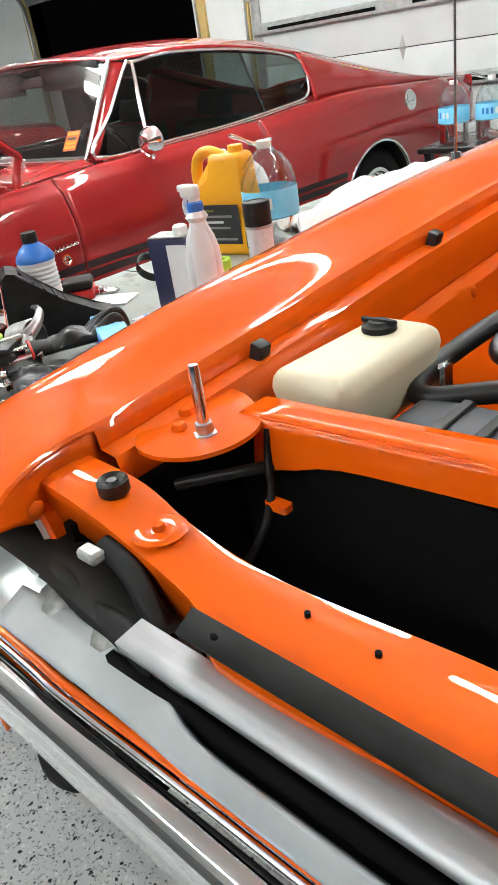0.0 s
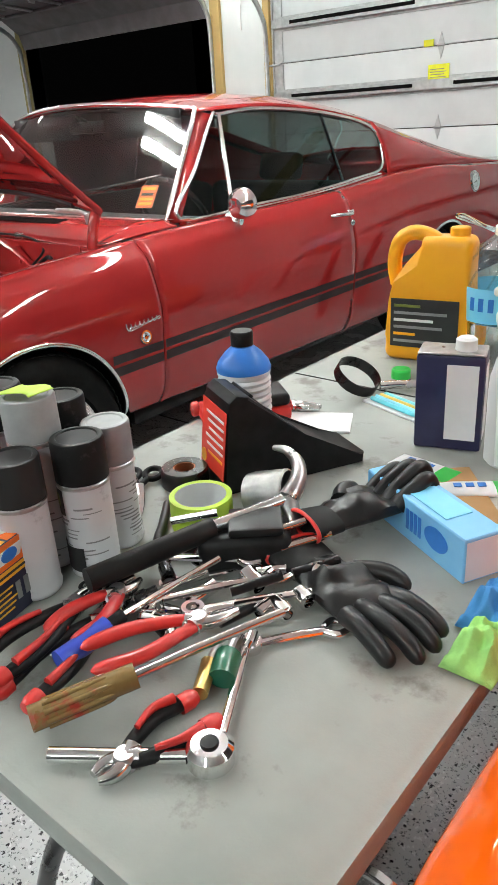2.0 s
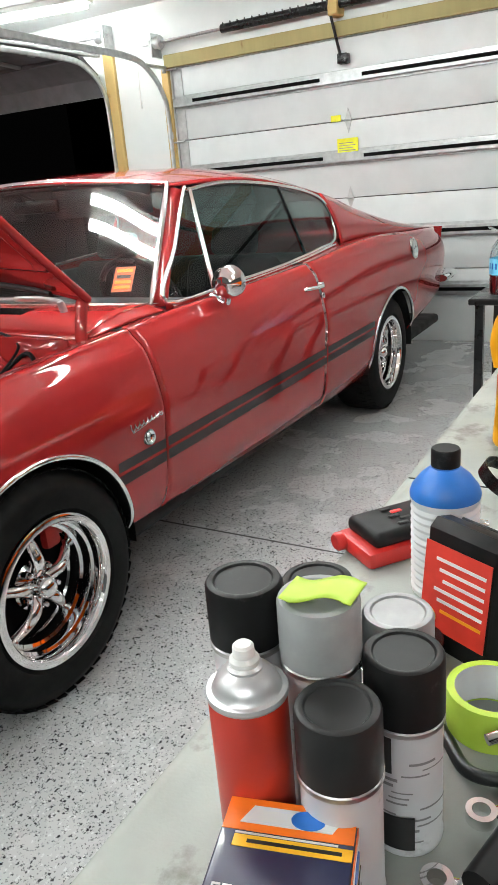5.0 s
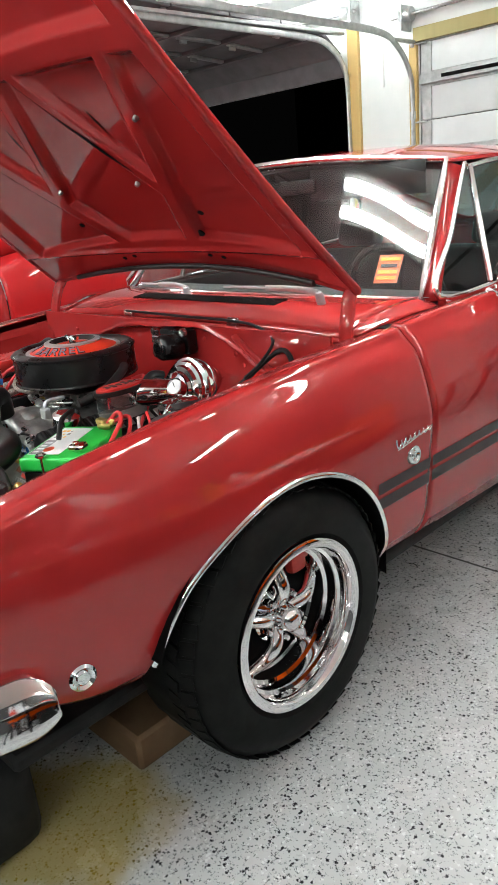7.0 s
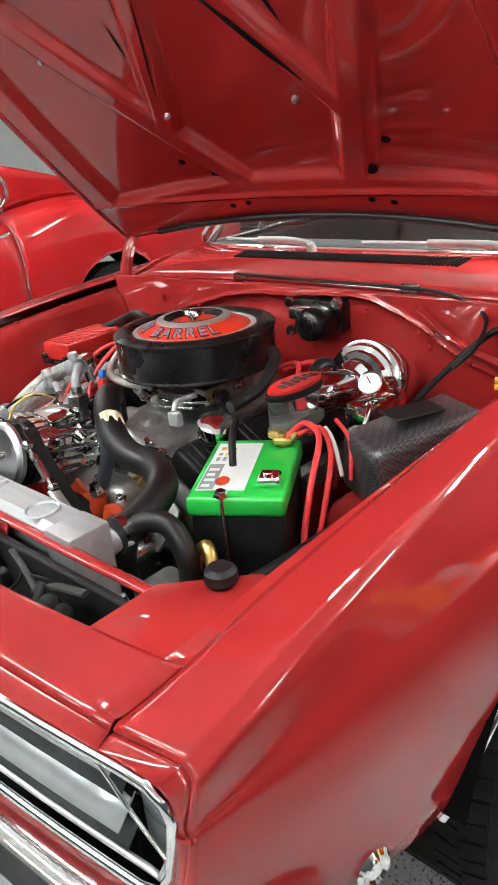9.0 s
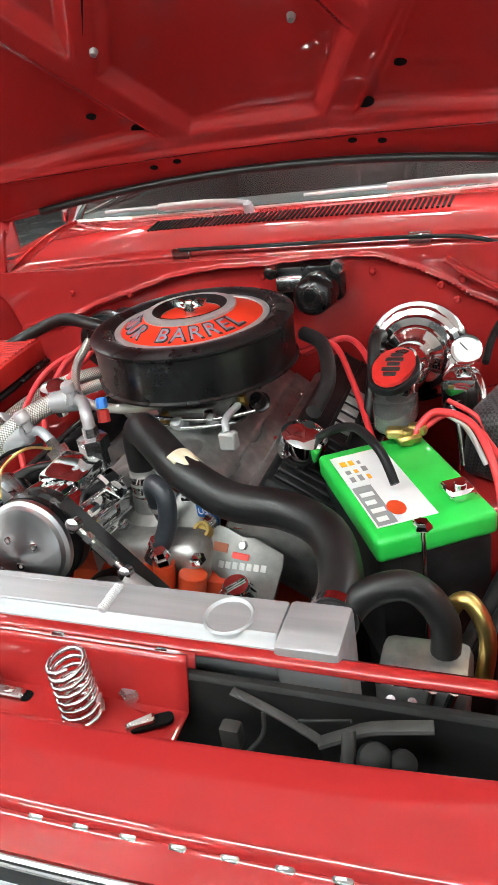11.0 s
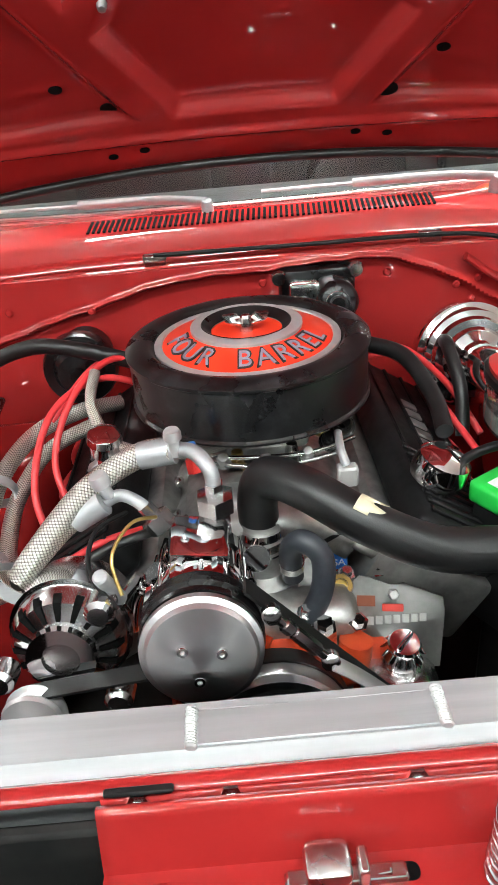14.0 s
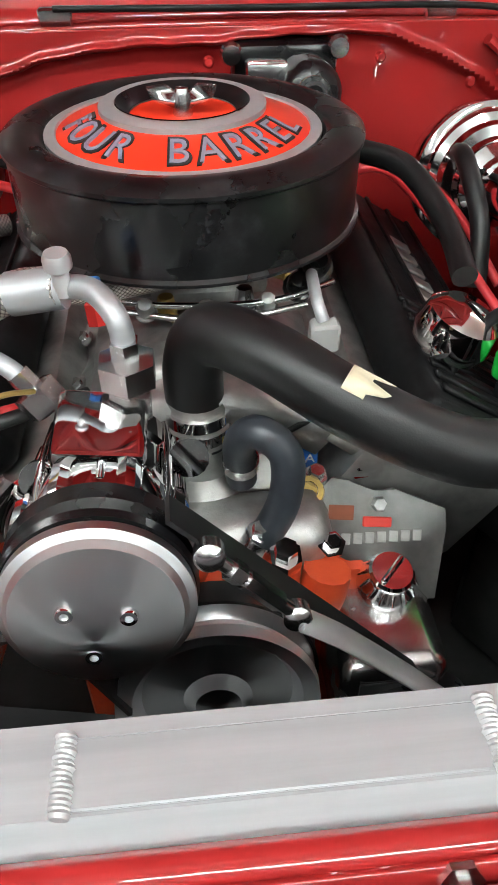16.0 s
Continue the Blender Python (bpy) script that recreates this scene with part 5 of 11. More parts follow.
# windscreen sticker, inside lower corner
stick = surface("orange_sticker", (0.75, 0.12, 0.03), (0.8, 0.16, 0.04), 30.0, 0.5)
sp = screen_point(0.83, 0.22) + Vector((0, 0.012, -0.004))
bm = B()
m = Matrix.Translation(sp) @ Matrix.Rotation(radians(14), 4, "Z") @ Matrix.Rotation(radians(-42), 4, "X")
box(bm, -0.037, 0.037, -0.001, 0.001, -0.05, 0.05, 0, m=m)
st = part("inspection_sticker", bm, stick, car, "orange and yellow paper sticker inside the windscreen")
for z, w, mt in ((0.034, 0.03, "yellow_plastic"), (0.01, 0.026, "print_black"), (-0.012, 0.03, "yellow_plastic"), (-0.033, 0.03, "yellow_plastic")):
    bm = B()
    box(bm, -w, w, -0.0025, -0.0012, z - 0.006, z + 0.006, 0, m=m)
    part("print_line", bm, mt, st)


# interior
def seat(x, y, w=0.5):
    s = thing("car_seat", x, y, 0.33, 0, "black vinyl bucket seat inside the red car", "car seat", "seats in the red car")
    b = B()
    box(b, -w / 2, w / 2, -0.25, 0.25, 0.0, 0.17, 0.06, 3)
    part("cushion", b, "interior", s)
    b = B()
    m = Matrix.Translation((0, 0.25, 0.12)) @ Matrix.Rotation(radians(-16), 4, "X")
    box(b, -w / 2, w / 2, -0.06, 0.06, 0.0, 0.55, 0.05, 3, m)
    part("backrest", b, "interior", s)
    b = B()
    m = Matrix.Translation((0, 0.40, 0.66)) @ Matrix.Rotation(radians(-16), 4, "X")
    box(b, -0.12, 0.12, -0.04, 0.04, 0.0, 0.13, 0.03, 3, m)
    part("headrest", b, "interior", s)
    return s


s1 = seat(0.34, 2.35)
copy_thing(s1, pose(2 * CX - 0.34, 2.35, 0.33))
rs = thing("rear_bench", 0, 0, 0, label="black vinyl rear bench seat inside the red car", category="car seat")
bm = B()
box(bm, CX - 0.62, CX + 0.62, 2.95, 3.35, 0.331, 0.52, 0.05, 3)
part("cushion", bm, "interior", rs)
bm = B()
box(bm, CX - 0.62, CX + 0.62, 3.28, 3.42, 0.45, 0.93, 0.05, 3, Matrix.Identity(4))
part("backrest", bm, "interior", rs)
bm = B()
sheet(bm, lambda u, t: Vector((CX + 0.72 * u, 1.55 + 0.36 * t + 0.06 * u * u * (1 - t), 0.955 - 0.03 * t * t)), span(-1, 1, 12), span(0, 1, 5))
box(bm, CX - 0.72, CX + 0.72, 1.86, 1.92, 0.66, 0.925, 0.02, 2)
part("dashboard", bm, surface("grey_dash_vinyl", (0.11, 0.113, 0.118), (0.15, 0.153, 0.158), 20.0, 0.35, 0.45, bump=0.1, bump_scale=350), car, "black padded dashboard")
for sx in (1, -1):
    bm = B()
    box(bm, CX + sx * 0.72 - 0.02, CX + sx * 0.72 + 0.02, 1.7, 3.3, 0.33, 0.94, 0.015, 2)
    part("door_card", bm, "interior", car)
bm = B()
sheet(bm, lambda u, y: roof_point(u, y) - Vector((0, 0, 0.035)), span(-0.94, 0.94, 10), span(1.86, 3.1, 10))
part("headliner", bm, "interior", car)
sw = thing("steering_wheel", 0, 0, 0, label="black steering wheel seen through the windscreen", category="steering wheel")
bm = B()
ax = Vector((0, 0.9, 0.42)).normalized()
a_, b2_, _ = frame_of(ax)
c0 = Vector((0.34, 2.0, 0.90))
tube(bm, [c0 + (a_ * math.cos(t) + b2_ * math.sin(t)) * 0.185 for t in span(0, 2 * math.pi, 28)[:-1]], 0.013, 8, 1, smooth=False, closed=True)
part("wheel_rim", bm, "black_satin", sw)
for t in (0, math.pi):
    bm = B()
    tube(bm, [c0 - ax * 0.03, c0 + (a_ * math.cos(t) + b2_ * math.sin(t)) * 0.18], 0.008, 8, 2)
    part("spoke", bm, "chrome_worn", sw)
bm = B()
rod(bm, c0 - ax * 0.02, c0 - ax * 0.22, 0.03, 0.025)
part("column", bm, "black_satin", sw)
bm = B()
tube(bm, [(CX, 1.80, 1.335), (CX, 1.86, 1.31)], 0.006, 8, 2)
box(bm, CX - 0.12, CX + 0.12, 1.855, 1.875, 1.26, 1.31, 0.01, 2)
part("rear_view_mirror", bm, "black_satin", car)
for sx in (1, -1):
    bm = B()
    sheet(bm, lambda u, t: Vector((CX + sx * 0.32 + 0.23 * u, 1.855 + 0.03 * u * u, 1.335 - 0.1 * t)), span(-1, 1, 6), span(0, 1, 2))
    part("sun_visor", bm, "interior", car, solid=0.012)


# engine bay shell
def bay_side(sx):
    b = B()
    prof = [(0.70, 0.885), (0.672, 0.86), (0.655, 0.80), (0.625, 0.72), (0.60, 0.60), (0.56, 0.45), (0.52, 0.30)]
    def f(y, k):
        k = min(k, 5.999)
        i = int(k)
        (x0, z0), (x1, z1) = prof[i], prof[i + 1]
        x, z = x0 + (x1 - x0) * (k - i), z0 + (z1 - z0) * (k - i)
        top = lerp_table(TOP, y) - 0.03 - 0.885
        return Vector((CX + sx * (x + lerp_table(INNER, y) - 0.705 + 0.006 * math.sin(y * 14) * (1 if 1 < k < 4 else 0)), y, z + top * max(0, 1 - k / 3)))
    sheet(b, f, span(0.17, 1.215, 30), span(0, 6, 18))
    if sx > 0:
        bmesh.ops.reverse_faces(b, faces=b.faces)
    return b


for sx in (1, -1):
    part("inner_fender", bay_side(sx), "red_bay", car, "glossy red inner fender", solid=0.004)
    bm = B()
    box(bm, CX + sx * 0.53 - 0.13, CX + sx * 0.53 + 0.13, 0.72, 1.2, 0.30, 0.66, 0.06, 4)
    part("shock_tower", bm, "red_bay", car)
    for k in range(6):
        y = 0.35 + 0.16 * k
        bm = B()
        lathe(bm, [(0, 0.008), (0.007, 0.006), (0.009, 0)], (CX + sx * (lerp_table(INNER, y) - 0.014), y, lerp_table(TOP, y) - 0.030), (0, 0, 1), 6)
        part("fender_bolt", bm, "red_bay", car)


RIDGE = ((-0.72, 0.772), (-0.56, 0.802), (-0.42, 0.842), (-0.30, 0.874), (-0.20, 0.898), (0.0, 0.907), (0.12, 0.914), (0.21, 0.908), (0.31, 0.870), (0.40, 0.818), (0.50, 0.775), (0.70, 0.735))


def firewall_point(u, t):
    """Bulkhead: a proud plenum face above a rolled, uneven ridge, recessed below it."""
    x = CX + 0.70 * u
    ridge = lerp_table(RIDGE, x) + 0.0011 * math.sin(x * 95) + 0.001 * math.sin(x * 41)
    z = 0.30 + 0.625 * t
    over = max(0, min(1, (z - ridge + 0.006) / 0.012))
    over = over * over * (3 - 2 * over)
    return Vector((x, 1.212 - 0.018 * over - 0.012 * math.exp(-((z - ridge) / 0.007) ** 2), z))


bm = B()
sheet(bm, firewall_point, span(-1, 1, 170), [k * 0.018 for k in range(34)] + span(0.612, 1.0, 130))
cf_ = B()
sheet(cf_, lambda u, t: Vector((CX + 0.70 * u, 1.212 + 0.045 * t + 0.02 * u * u, 0.9205 + 0.004 * t + 0.012 * (1 - t) * t - 0.02 * u * u)), span(-1, 1, 30), span(0, 1, 4))
part("cowl_flange", cf_, "red_bay", car, solid=0.003)
firewall = part("firewall", bm, "red_bay", car, "glossy red firewall", solid=0.006)
random.seed(5)
for x, z in ((0.33, 0.85), (0.37, 0.86), (0.36, 0.82), (0.42, 0.84), (-0.03, 0.885), (0.20, 0.885), (-0.35, 0.86), (0.5, 0.87), (-0.5, 0.87), (0.45, 0.80)):
    bm = B()
    lathe(bm, [(0, 0.006), (0.005, 0.005), (0.008, 0)], (x, 1.188, z), (0, -1, 0.1), 10)
    part("grommet", bm, "red_bay", firewall)
bm = B()
tube(bm, [(CX + 0.70, 1.10, 0.80), (0.45, 1.165, 0.84), (0.34, 1.178, 0.905)], 0.012, 8, 5, flat=0.6)
part("brace", bm, "red_bay", car)

# front crossmember and latch plate
bm = B()
sheet(bm, lambda u, t: Vector((CX + 0.66 * u, 0.254 + 0.020 * t, 0.776 + 0.004 * math.sin(math.pi * t) - 0.006 * abs(math.sin(u * 9)) * (1 - t) * 0.4)), span(-1, 1, 40), span(0, 1, 4))
part("radiator_support", bm, "red_bay", car, "red upper radiator support", solid=0.010)
bm = B()
sheet(bm, lambda u, t: Vector((CX + 0.205 * u, 0.2555 - 0.014 * t, 0.7775 - 0.05 * t)), span(-1, 1, 12), span(0, 1, 4))
part("support_face", bm, "red_bay", car, solid=0.004)
bm = B()
sheet(bm, lambda u, t: Vector((CX + 0.205 * u, 0.145 + 0.09 * t, 0.735 + 0.055 * max(0, (t - 0.8) / 0.2) + 0.05 * max(0, (0.15 - t) / 0.15) + 0.006 * (abs(u) < 0.75) * (0.25 < t < 0.7))), span(-1, 1, 30), span(0, 1, 30))
part("latch_plate", bm, "red_bay", car, "red hood latch plate", solid=0.006)
for sx in (1, -1):
    bm = B()
    m = Matrix.Translation((CX + sx * 0.60, 0.265, 0.782))
    plate(bm, [(-0.07, -0.10), (0.075, -0.10), (0.09, 0.02), (0.09, 0.10), (0.02, 0.09), (-0.07, 0.0)] if sx > 0 else [(0.07, -0.10), (0.07, 0.0), (-0.02, 0.09), (-0.09, 0.10), (-0.09, 0.02), (-0.075, -0.10)], 0.008, m, 0.002)
    part("corner_plate", bm, "red_bay", car)
    bm = B()
    lathe(bm, [(0, 0.024), (0.014, 0.024), (0.02, 0.018), (0.021, 0.006), (0.016, 0.0)], (CX + sx * 0.596, 0.312, 0.79), (0, 0, 1), 20)
    part("rubber_stop", bm, "rubber", car)
    # black sheet closing the pit behind the nose, standing for its shade
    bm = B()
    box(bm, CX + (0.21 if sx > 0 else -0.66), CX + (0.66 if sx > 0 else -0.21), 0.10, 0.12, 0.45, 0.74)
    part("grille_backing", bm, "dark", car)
# condenser face, black and raised so that the pit reads as shade
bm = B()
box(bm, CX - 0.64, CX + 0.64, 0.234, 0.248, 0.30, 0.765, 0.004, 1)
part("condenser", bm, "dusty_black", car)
for x, y, z in ((-0.121, 0.250, 0.772), (0.027, 0.250, 0.772), (-0.195, 0.250, 0.772), (0.15, 0.250, 0.770)):
    bm = B()
    lathe(bm, [(0, 0.010), (0.005, 0.010), (0.006, 0.004), (0.011, 0.004), (0.011, 0)], (x, y, z), (0, -1, 0.35), 6)
    part("bolt", bm, "chrome_worn", car)
bm = B()
pts = [(0.085 + 0.020 * (1 - 0.22 * k / 90) * math.cos(k * 0.55), 0.189 + 0.020 * math.sin(k * 0.55), 0.735 + 0.082 * k / 90) for k in range(91)]
tube(bm, pts, 0.0026, 6, 1, smooth=False)
tagged(part("hood_spring", bm, "chrome_worn"), "coiled steel hood latch spring on the red plate", "spring")
bm = B()
lathe(bm, [(0, 0.012), (0.009, 0.012), (0.013, 0.008), (0.013, 0)], (0.120, 0.226, 0.737), (0, -0.2, 1), 6)
part("plate_bolt", bm, "chrome_worn", car)
bm = B()
box(bm, -0.085, 0.008, 0.188, 0.204, 0.738, 0.747, 0.003, 1)
box(bm, -0.070, -0.035, 0.182, 0.214, 0.747, 0.768, 0.006, 2)
box(bm, -0.030, -0.022, 0.186, 0.208, 0.742, 0.764, 0.002, 1, None)
lt = part("hood_latch", bm, "chrome_worn", car, "plated hood latch")
for x, y, rz, ln in ((0.157, 0.194, 30, 0.044), (-0.008, 0.197, 0, 0.05)):
    m = Matrix.Translation((x, y, 0.7385)) @ Matrix.Rotation(radians(rz), 4, "Z")
    bm = B()
    plate(bm, round_rect(ln, 0.014, 0.006, 4), 0.0035, m)
    part("latch_slot", bm, "dark", car)
    bm = B()
    box(bm, -0.024, 0.006, -0.005, 0.005, 0.003, 0.010, 0.002, 1, m @ Matrix.Rotation(radians(-12), 4, "Y"))
    part("latch_tab", bm, "chrome_worn", lt)
bm = B()
tube(bm, [(CX - 0.66, 0.15, 0.70), (CX - 0.50, 0.19, 0.725), (CX - 0.34, 0.17, 0.715), (CX - 0.22, 0.20, 0.735)], 0.012, 10, 6)
part("wiring_loom", bm, "dusty_black", car)
bm = B()
lathe(bm, [(0, -0.16), (0.021, -0.16), (0.022, -0.02), (0.0235, -0.02), (0.0235, -0.004), (0.019, 0.0), (0.017, -0.003), (0.006, -0.004), (0, 0.001)], (-0.243, 0.176, 0.748), (1, -0.05, 0.12), 28)
part("receiver_drier", bm, ["dusty_black"], car, "black cylinder with a bright end")
bm = B()
lathe(bm, [(0.019, 0.0005), (0.0238, -0.003), (0.0238, -0.012)], (-0.243, 0.176, 0.748), (1, -0.05, 0.12), 28)
part("end_ring", bm, "chrome_worn", car)
bm = B()
box(bm, -0.222, -0.166, 0.2505, 0.258, 0.781, 0.7855, 0.0015, 1)
part("support_clip", bm, "black_plastic", car)
# black hardware in the pit beside the plate
dust = surface("dust_grey_black", (0.016, 0.016, 0.016), (0.040, 0.039, 0.037), 18.0, 0.5, 0.7, spec=0.3)
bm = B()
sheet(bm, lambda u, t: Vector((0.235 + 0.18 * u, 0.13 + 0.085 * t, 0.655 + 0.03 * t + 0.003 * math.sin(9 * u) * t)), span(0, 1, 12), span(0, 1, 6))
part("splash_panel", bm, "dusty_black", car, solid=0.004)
for k in range(5):
    bm = B()
    box(bm, 0.205, 0.224, 0.150 + 0.010 * k, 0.1555 + 0.010 * k, 0.690, 0.712, 0.0025, 1)
    part("cooling_rib", bm, "dusty_black", car)
bm = B()
box(bm, 0.224, 0.245, 0.198, 0.214, 0.715, 0.742, 0.004, 2)
part("relay", bm, dust, car, "dusty black relay")
for nm, pts, r, flat, mt in (
        ("hood_release_bar", [(0.232, 0.228, 0.762), (0.270, 0.220, 0.755), (0.308, 0.210, 0.746), (0.325, 0.205, 0.741)], 0.0050, 0.5, dust),
        ("brace_bar", [(0.322, 0.205, 0.740), (0.345, 0.208, 0.752), (0.370, 0.214, 0.760), (0.420, 0.222, 0.764)], 0.0075, 0.6, dust),
        ("strap", [(0.350, 0.203, 0.766), (0.351, 0.192, 0.750), (0.348, 0.184, 0.725), (0.352, 0.172, 0.705), (0.372, 0.158, 0.690), (0.390, 0.146, 0.660)], 0.0065, 0.6, dust),
        ("horn_wire", [(0.262, 0.224, 0.745), (0.263, 0.212, 0.728), (0.248, 0.196, 0.712), (0.243, 0.180, 0.690), (0.243, 0.16, 0.665)], 0.0022, 1.0, dust),
        ("brace_wire", [(0.300, 0.215, 0.752), (0.330, 0.216, 0.758), (0.350, 0.214, 0.765)], 0.0018, 1.0, "dusty_black")):
    bm = B()
    tube(bm, pts, r, 10, 6, flat=flat)
    part(nm, bm, mt, car)
bm = B()
lathe(bm, [(0, -0.003), (0.010, -0.002), (0.0135, 0.002), (0.0135, 0.040), (0.012, 0.043), (0.012, 0.058), (0, 0.060)], (0.287, 0.187, 0.708), (1, -0.08, 0.02), 24)
part("vacuum_can", bm, dust, car, "dusty black vacuum can")
for x, y, z, r in ((0.372, 0.196, 0.742, 0.016), (0.384, 0.190, 0.722, 0.014), (0.395, 0.200, 0.738, 0.013)):
    bm = B()
    lathe(bm, [(0, -r), (0.7 * r, -0.75 * r), (r, -0.1 * r), (0.92 * r, 0.5 * r), (0.5 * r, 0.9 * r), (0, r)], (x, y, z), (0.4, -0.5, 0.8), 14)
    part("wiring_boot", bm, "dusty_black", car)


# ---- engine and its accessories ----
eng = thing("engine", 0, 0, 0, label="v8 engine with black valve covers and cast aluminium intake", category="engine")
bm = B()
box(bm, -0.22, 0.10, 0.56, 1.14, 0.30, 0.60, 0.03, 2)
part("block", bm, "orange_paint", eng, "orange painted engine block")
for sx in (1, -1):
    m = Matrix.Translation((-0.065 + sx * 0.195, 0.88, 0.605)) @ Matrix.Rotation(radians(sx * 32), 4, "Y")
    bm = B()
    box(bm, -0.09, 0.09, -0.25, 0.25, -0.05, 0.06, 0.012, 2, m)
    part("cylinder_head", bm, "alu_cast", eng)
    bm = B()
    box(bm, -0.075, 0.075, -0.255, 0.255, 0.062, 0.125, 0.02, 3, m)
    vc = part("valve_cover", bm, "black_metal", eng, "black finned valve cover")
    for k in range(9):
        bm = B()
        box(bm, -0.062, 0.062, -0.006, 0.006, 0, 0.006, 0.002, 1, m @ Matrix.Translation((0, -0.235 + 0.02 * k, 0.124)))
        part("fin", bm, "black_metal", vc)
    for k in range(4):
        bm = B()
        box(bm, -0.003, 0.003, -0.10, 0.235, 0, 0.005, 0.001, 1, m @ Matrix.Translation((-0.055 + 0.11 * k / 3, 0, 0.124)))
        part("fin", bm, "black_metal", vc)
    bm = B()
    # raised emblem as plain bars
    for k in range(5):
        box(bm, -0.016, 0.016, -0.04 + 0.034 * k, -0.018 + 0.034 * k, 0.124, 0.129, 0.002, 1, m)
    part("emblem", bm, "alu_cast", vc, "raised silver emblem")
    for k in range(4):
        bm = B()
        y0 = 0.70 + 0.125 * k
        tube(bm, [(-0.065 + sx * 0.285, y0 + 0.02, 0.665), (-0.065 + sx * 0.32, y0, 0.66), (-0.065 + sx * 0.345, y0 - 0.01, 0.62), (-0.065 + sx * 0.33, y0, 0.56)], 0.005, 8, 6)
        part("spark_lead", bm, "red_wire", eng, "red ignition lead")
bm = B()
lathe(bm, [(0, 0.045), (0.025, 0.043), (0.036, 0.034), (0.040, 0.012), (0.037, 0.0), (0.022, -0.004), (0.022, -0.03)], (0.167, 0.708, 0.748), (0.35, -0.1, 1), 36)
part("breather", bm, "chrome", eng, "chrome breather cap")
# intake manifold
for sx in (1, -1):
    bm = B()
    sheet(bm, lambda t, k: Vector((-0.065 + sx * (0.105 + 0.055 * k), 0.64 + 0.46 * t, 0.695 - 0.045 * k + 0.006 * math.sin(t * 26))), span(0, 1, 26), span(0, 1, 4))
    fl = part("intake_flange", bm, "alu_cast", eng, solid=0.012)
    for k in range(5):
        bm = B()
        lathe(bm, [(0, 0.008), (0.007, 0.008), (0.008, 0.003), (0.012, 0.003), (0.012, -0.004)], (-0.065 + sx * 0.135, 0.68 + 0.09 * k, 0.678), (sx * 0.6, 0, 1), 6)
        part("bolt", bm, "chrome_worn", fl)
bm = B()
sheet(bm, lambda u, t: Vector((-0.065 + 0.115 * u, 0.64 + 0.46 * t, 0.70 + 0.045 * (1 - abs(u) ** 2) + 0.015 * math.sin(t * 9) * (1 - abs(u)))), span(-1, 1, 16), span(0, 1, 16))
part("intake_manifold", bm, "alu_cast", eng, "bare cast aluminium intake", solid=0.03)
bm = B()
box(bm, -0.13, -0.005, 0.68, 0.74, 0.70, 0.755, 0.015, 3)
part("manifold_runner", bm, "alu_cast", eng)
bm = B()
box(bm, -0.145, 0.01, 0.84, 1.0, 0.735, 0.775, 0.008, 2)
box(bm, -0.115, -0.02, 0.80, 0.86, 0.742, 0.77, 0.006, 1)
carb = part("carburettor", bm, "alu_cast", eng)
for k, (x, y, z) in enumerate(((-0.155, 0.84, 0.755), (0.02, 0.86, 0.752), (0.03, 0.93, 0.76), (-0.10, 0.79, 0.75), (-0.02, 0.80, 0.75))):
    bm = B()
    rod(bm, (x, y, z), (x + 0.01, y - 0.03, z + 0.008), 0.007, 0.005, 8)
    lathe(bm, [(0, 0.02), (0.008, 0.018), (0.011, 0)], (x, y, z), (0, 0, 1), 8)
    part("carburettor_fitting", bm, "braided_gold" if k % 2 else "chrome_worn", eng)
# timing cover, pump housing
bm = B()
box(bm, -0.16, 0.04, 0.555, 0.63, 0.42, 0.66, 0.025, 3)
part("timing_cover", bm, "alu_cast", eng)
bm = B()
lathe(bm, [(0, 0.06), (0.03, 0.055), (0.05, 0.03), (0.055, 0.0)], (-0.065, 0.56, 0.575), (0, -1, 0), 24)
tube(bm, [(-0.01, 0.56, 0.56), (0.02, 0.54, 0.585), (0.03, 0.545, 0.625)], 0.022, 12, 5)
tube(bm, [(-0.065, 0.545, 0.555), (-0.02, 0.535, 0.60), (-0.012, 0.54, 0.645)], 0.017, 12, 5)
tube(bm, [(-0.13, 0.55, 0.56), (-0.11, 0.54, 0.61), (-0.09, 0.56, 0.64)], 0.02, 12, 5)
part("water_pump", bm, "orange_paint", eng, "orange painted water pump")
bm = B()
lathe(bm, [(0, 0.022), (0.010, 0.022), (0.011, 0.010), (0.015, 0.010), (0.015, 0.0)], (-0.010, 0.537, 0.652), (0, -0.2, 1), 6)
part("pump_bolt", bm, "chrome", eng)
# mounting plate with badge
m = Matrix.Translation((0.09, 0.603, 0.615)) @ Matrix.Rotation(radians(52), 4, "X") @ Matrix.Rotation(radians(-6), 4, "Z")
bm = B()
plate(bm, [(-0.089, 0.006), (-0.048, 0.044), (-0.030, 0.042), (-0.006, 0.030), (0.012, 0.036), (0.064, 0.018), (0.066, 0.0), (0.058, -0.070), (0.041, -0.072), (0.030, -0.052), (-0.016, -0.044), (-0.061, -0.018)], 0.008, m, 0.002)
pl = part("bracket_plate", bm, surface("dull_grey_casting", (0.17, 0.17, 0.165), (0.25, 0.25, 0.24), 30.0, 0.34, 0.45, metal=0.85, bump=0.15, bump_scale=420), eng, "grey cast bracket plate")
bm = B()
box(bm, -0.017, 0.011, -0.002, 0.008, 0.008, 0.0095, 0.001, 1, m)
part("badge", bm, "red_print", pl, "small red badge")
bm = B()
box(bm, -0.050, -0.026, 0.004, 0.018, 0.008, 0.0092, 0, m=m)
part("plaque", bm, surface("dull_copper", (0.2, 0.06, 0.03), None, 30, 0.4, metal=0.6), pl, "dull reddish plaque")
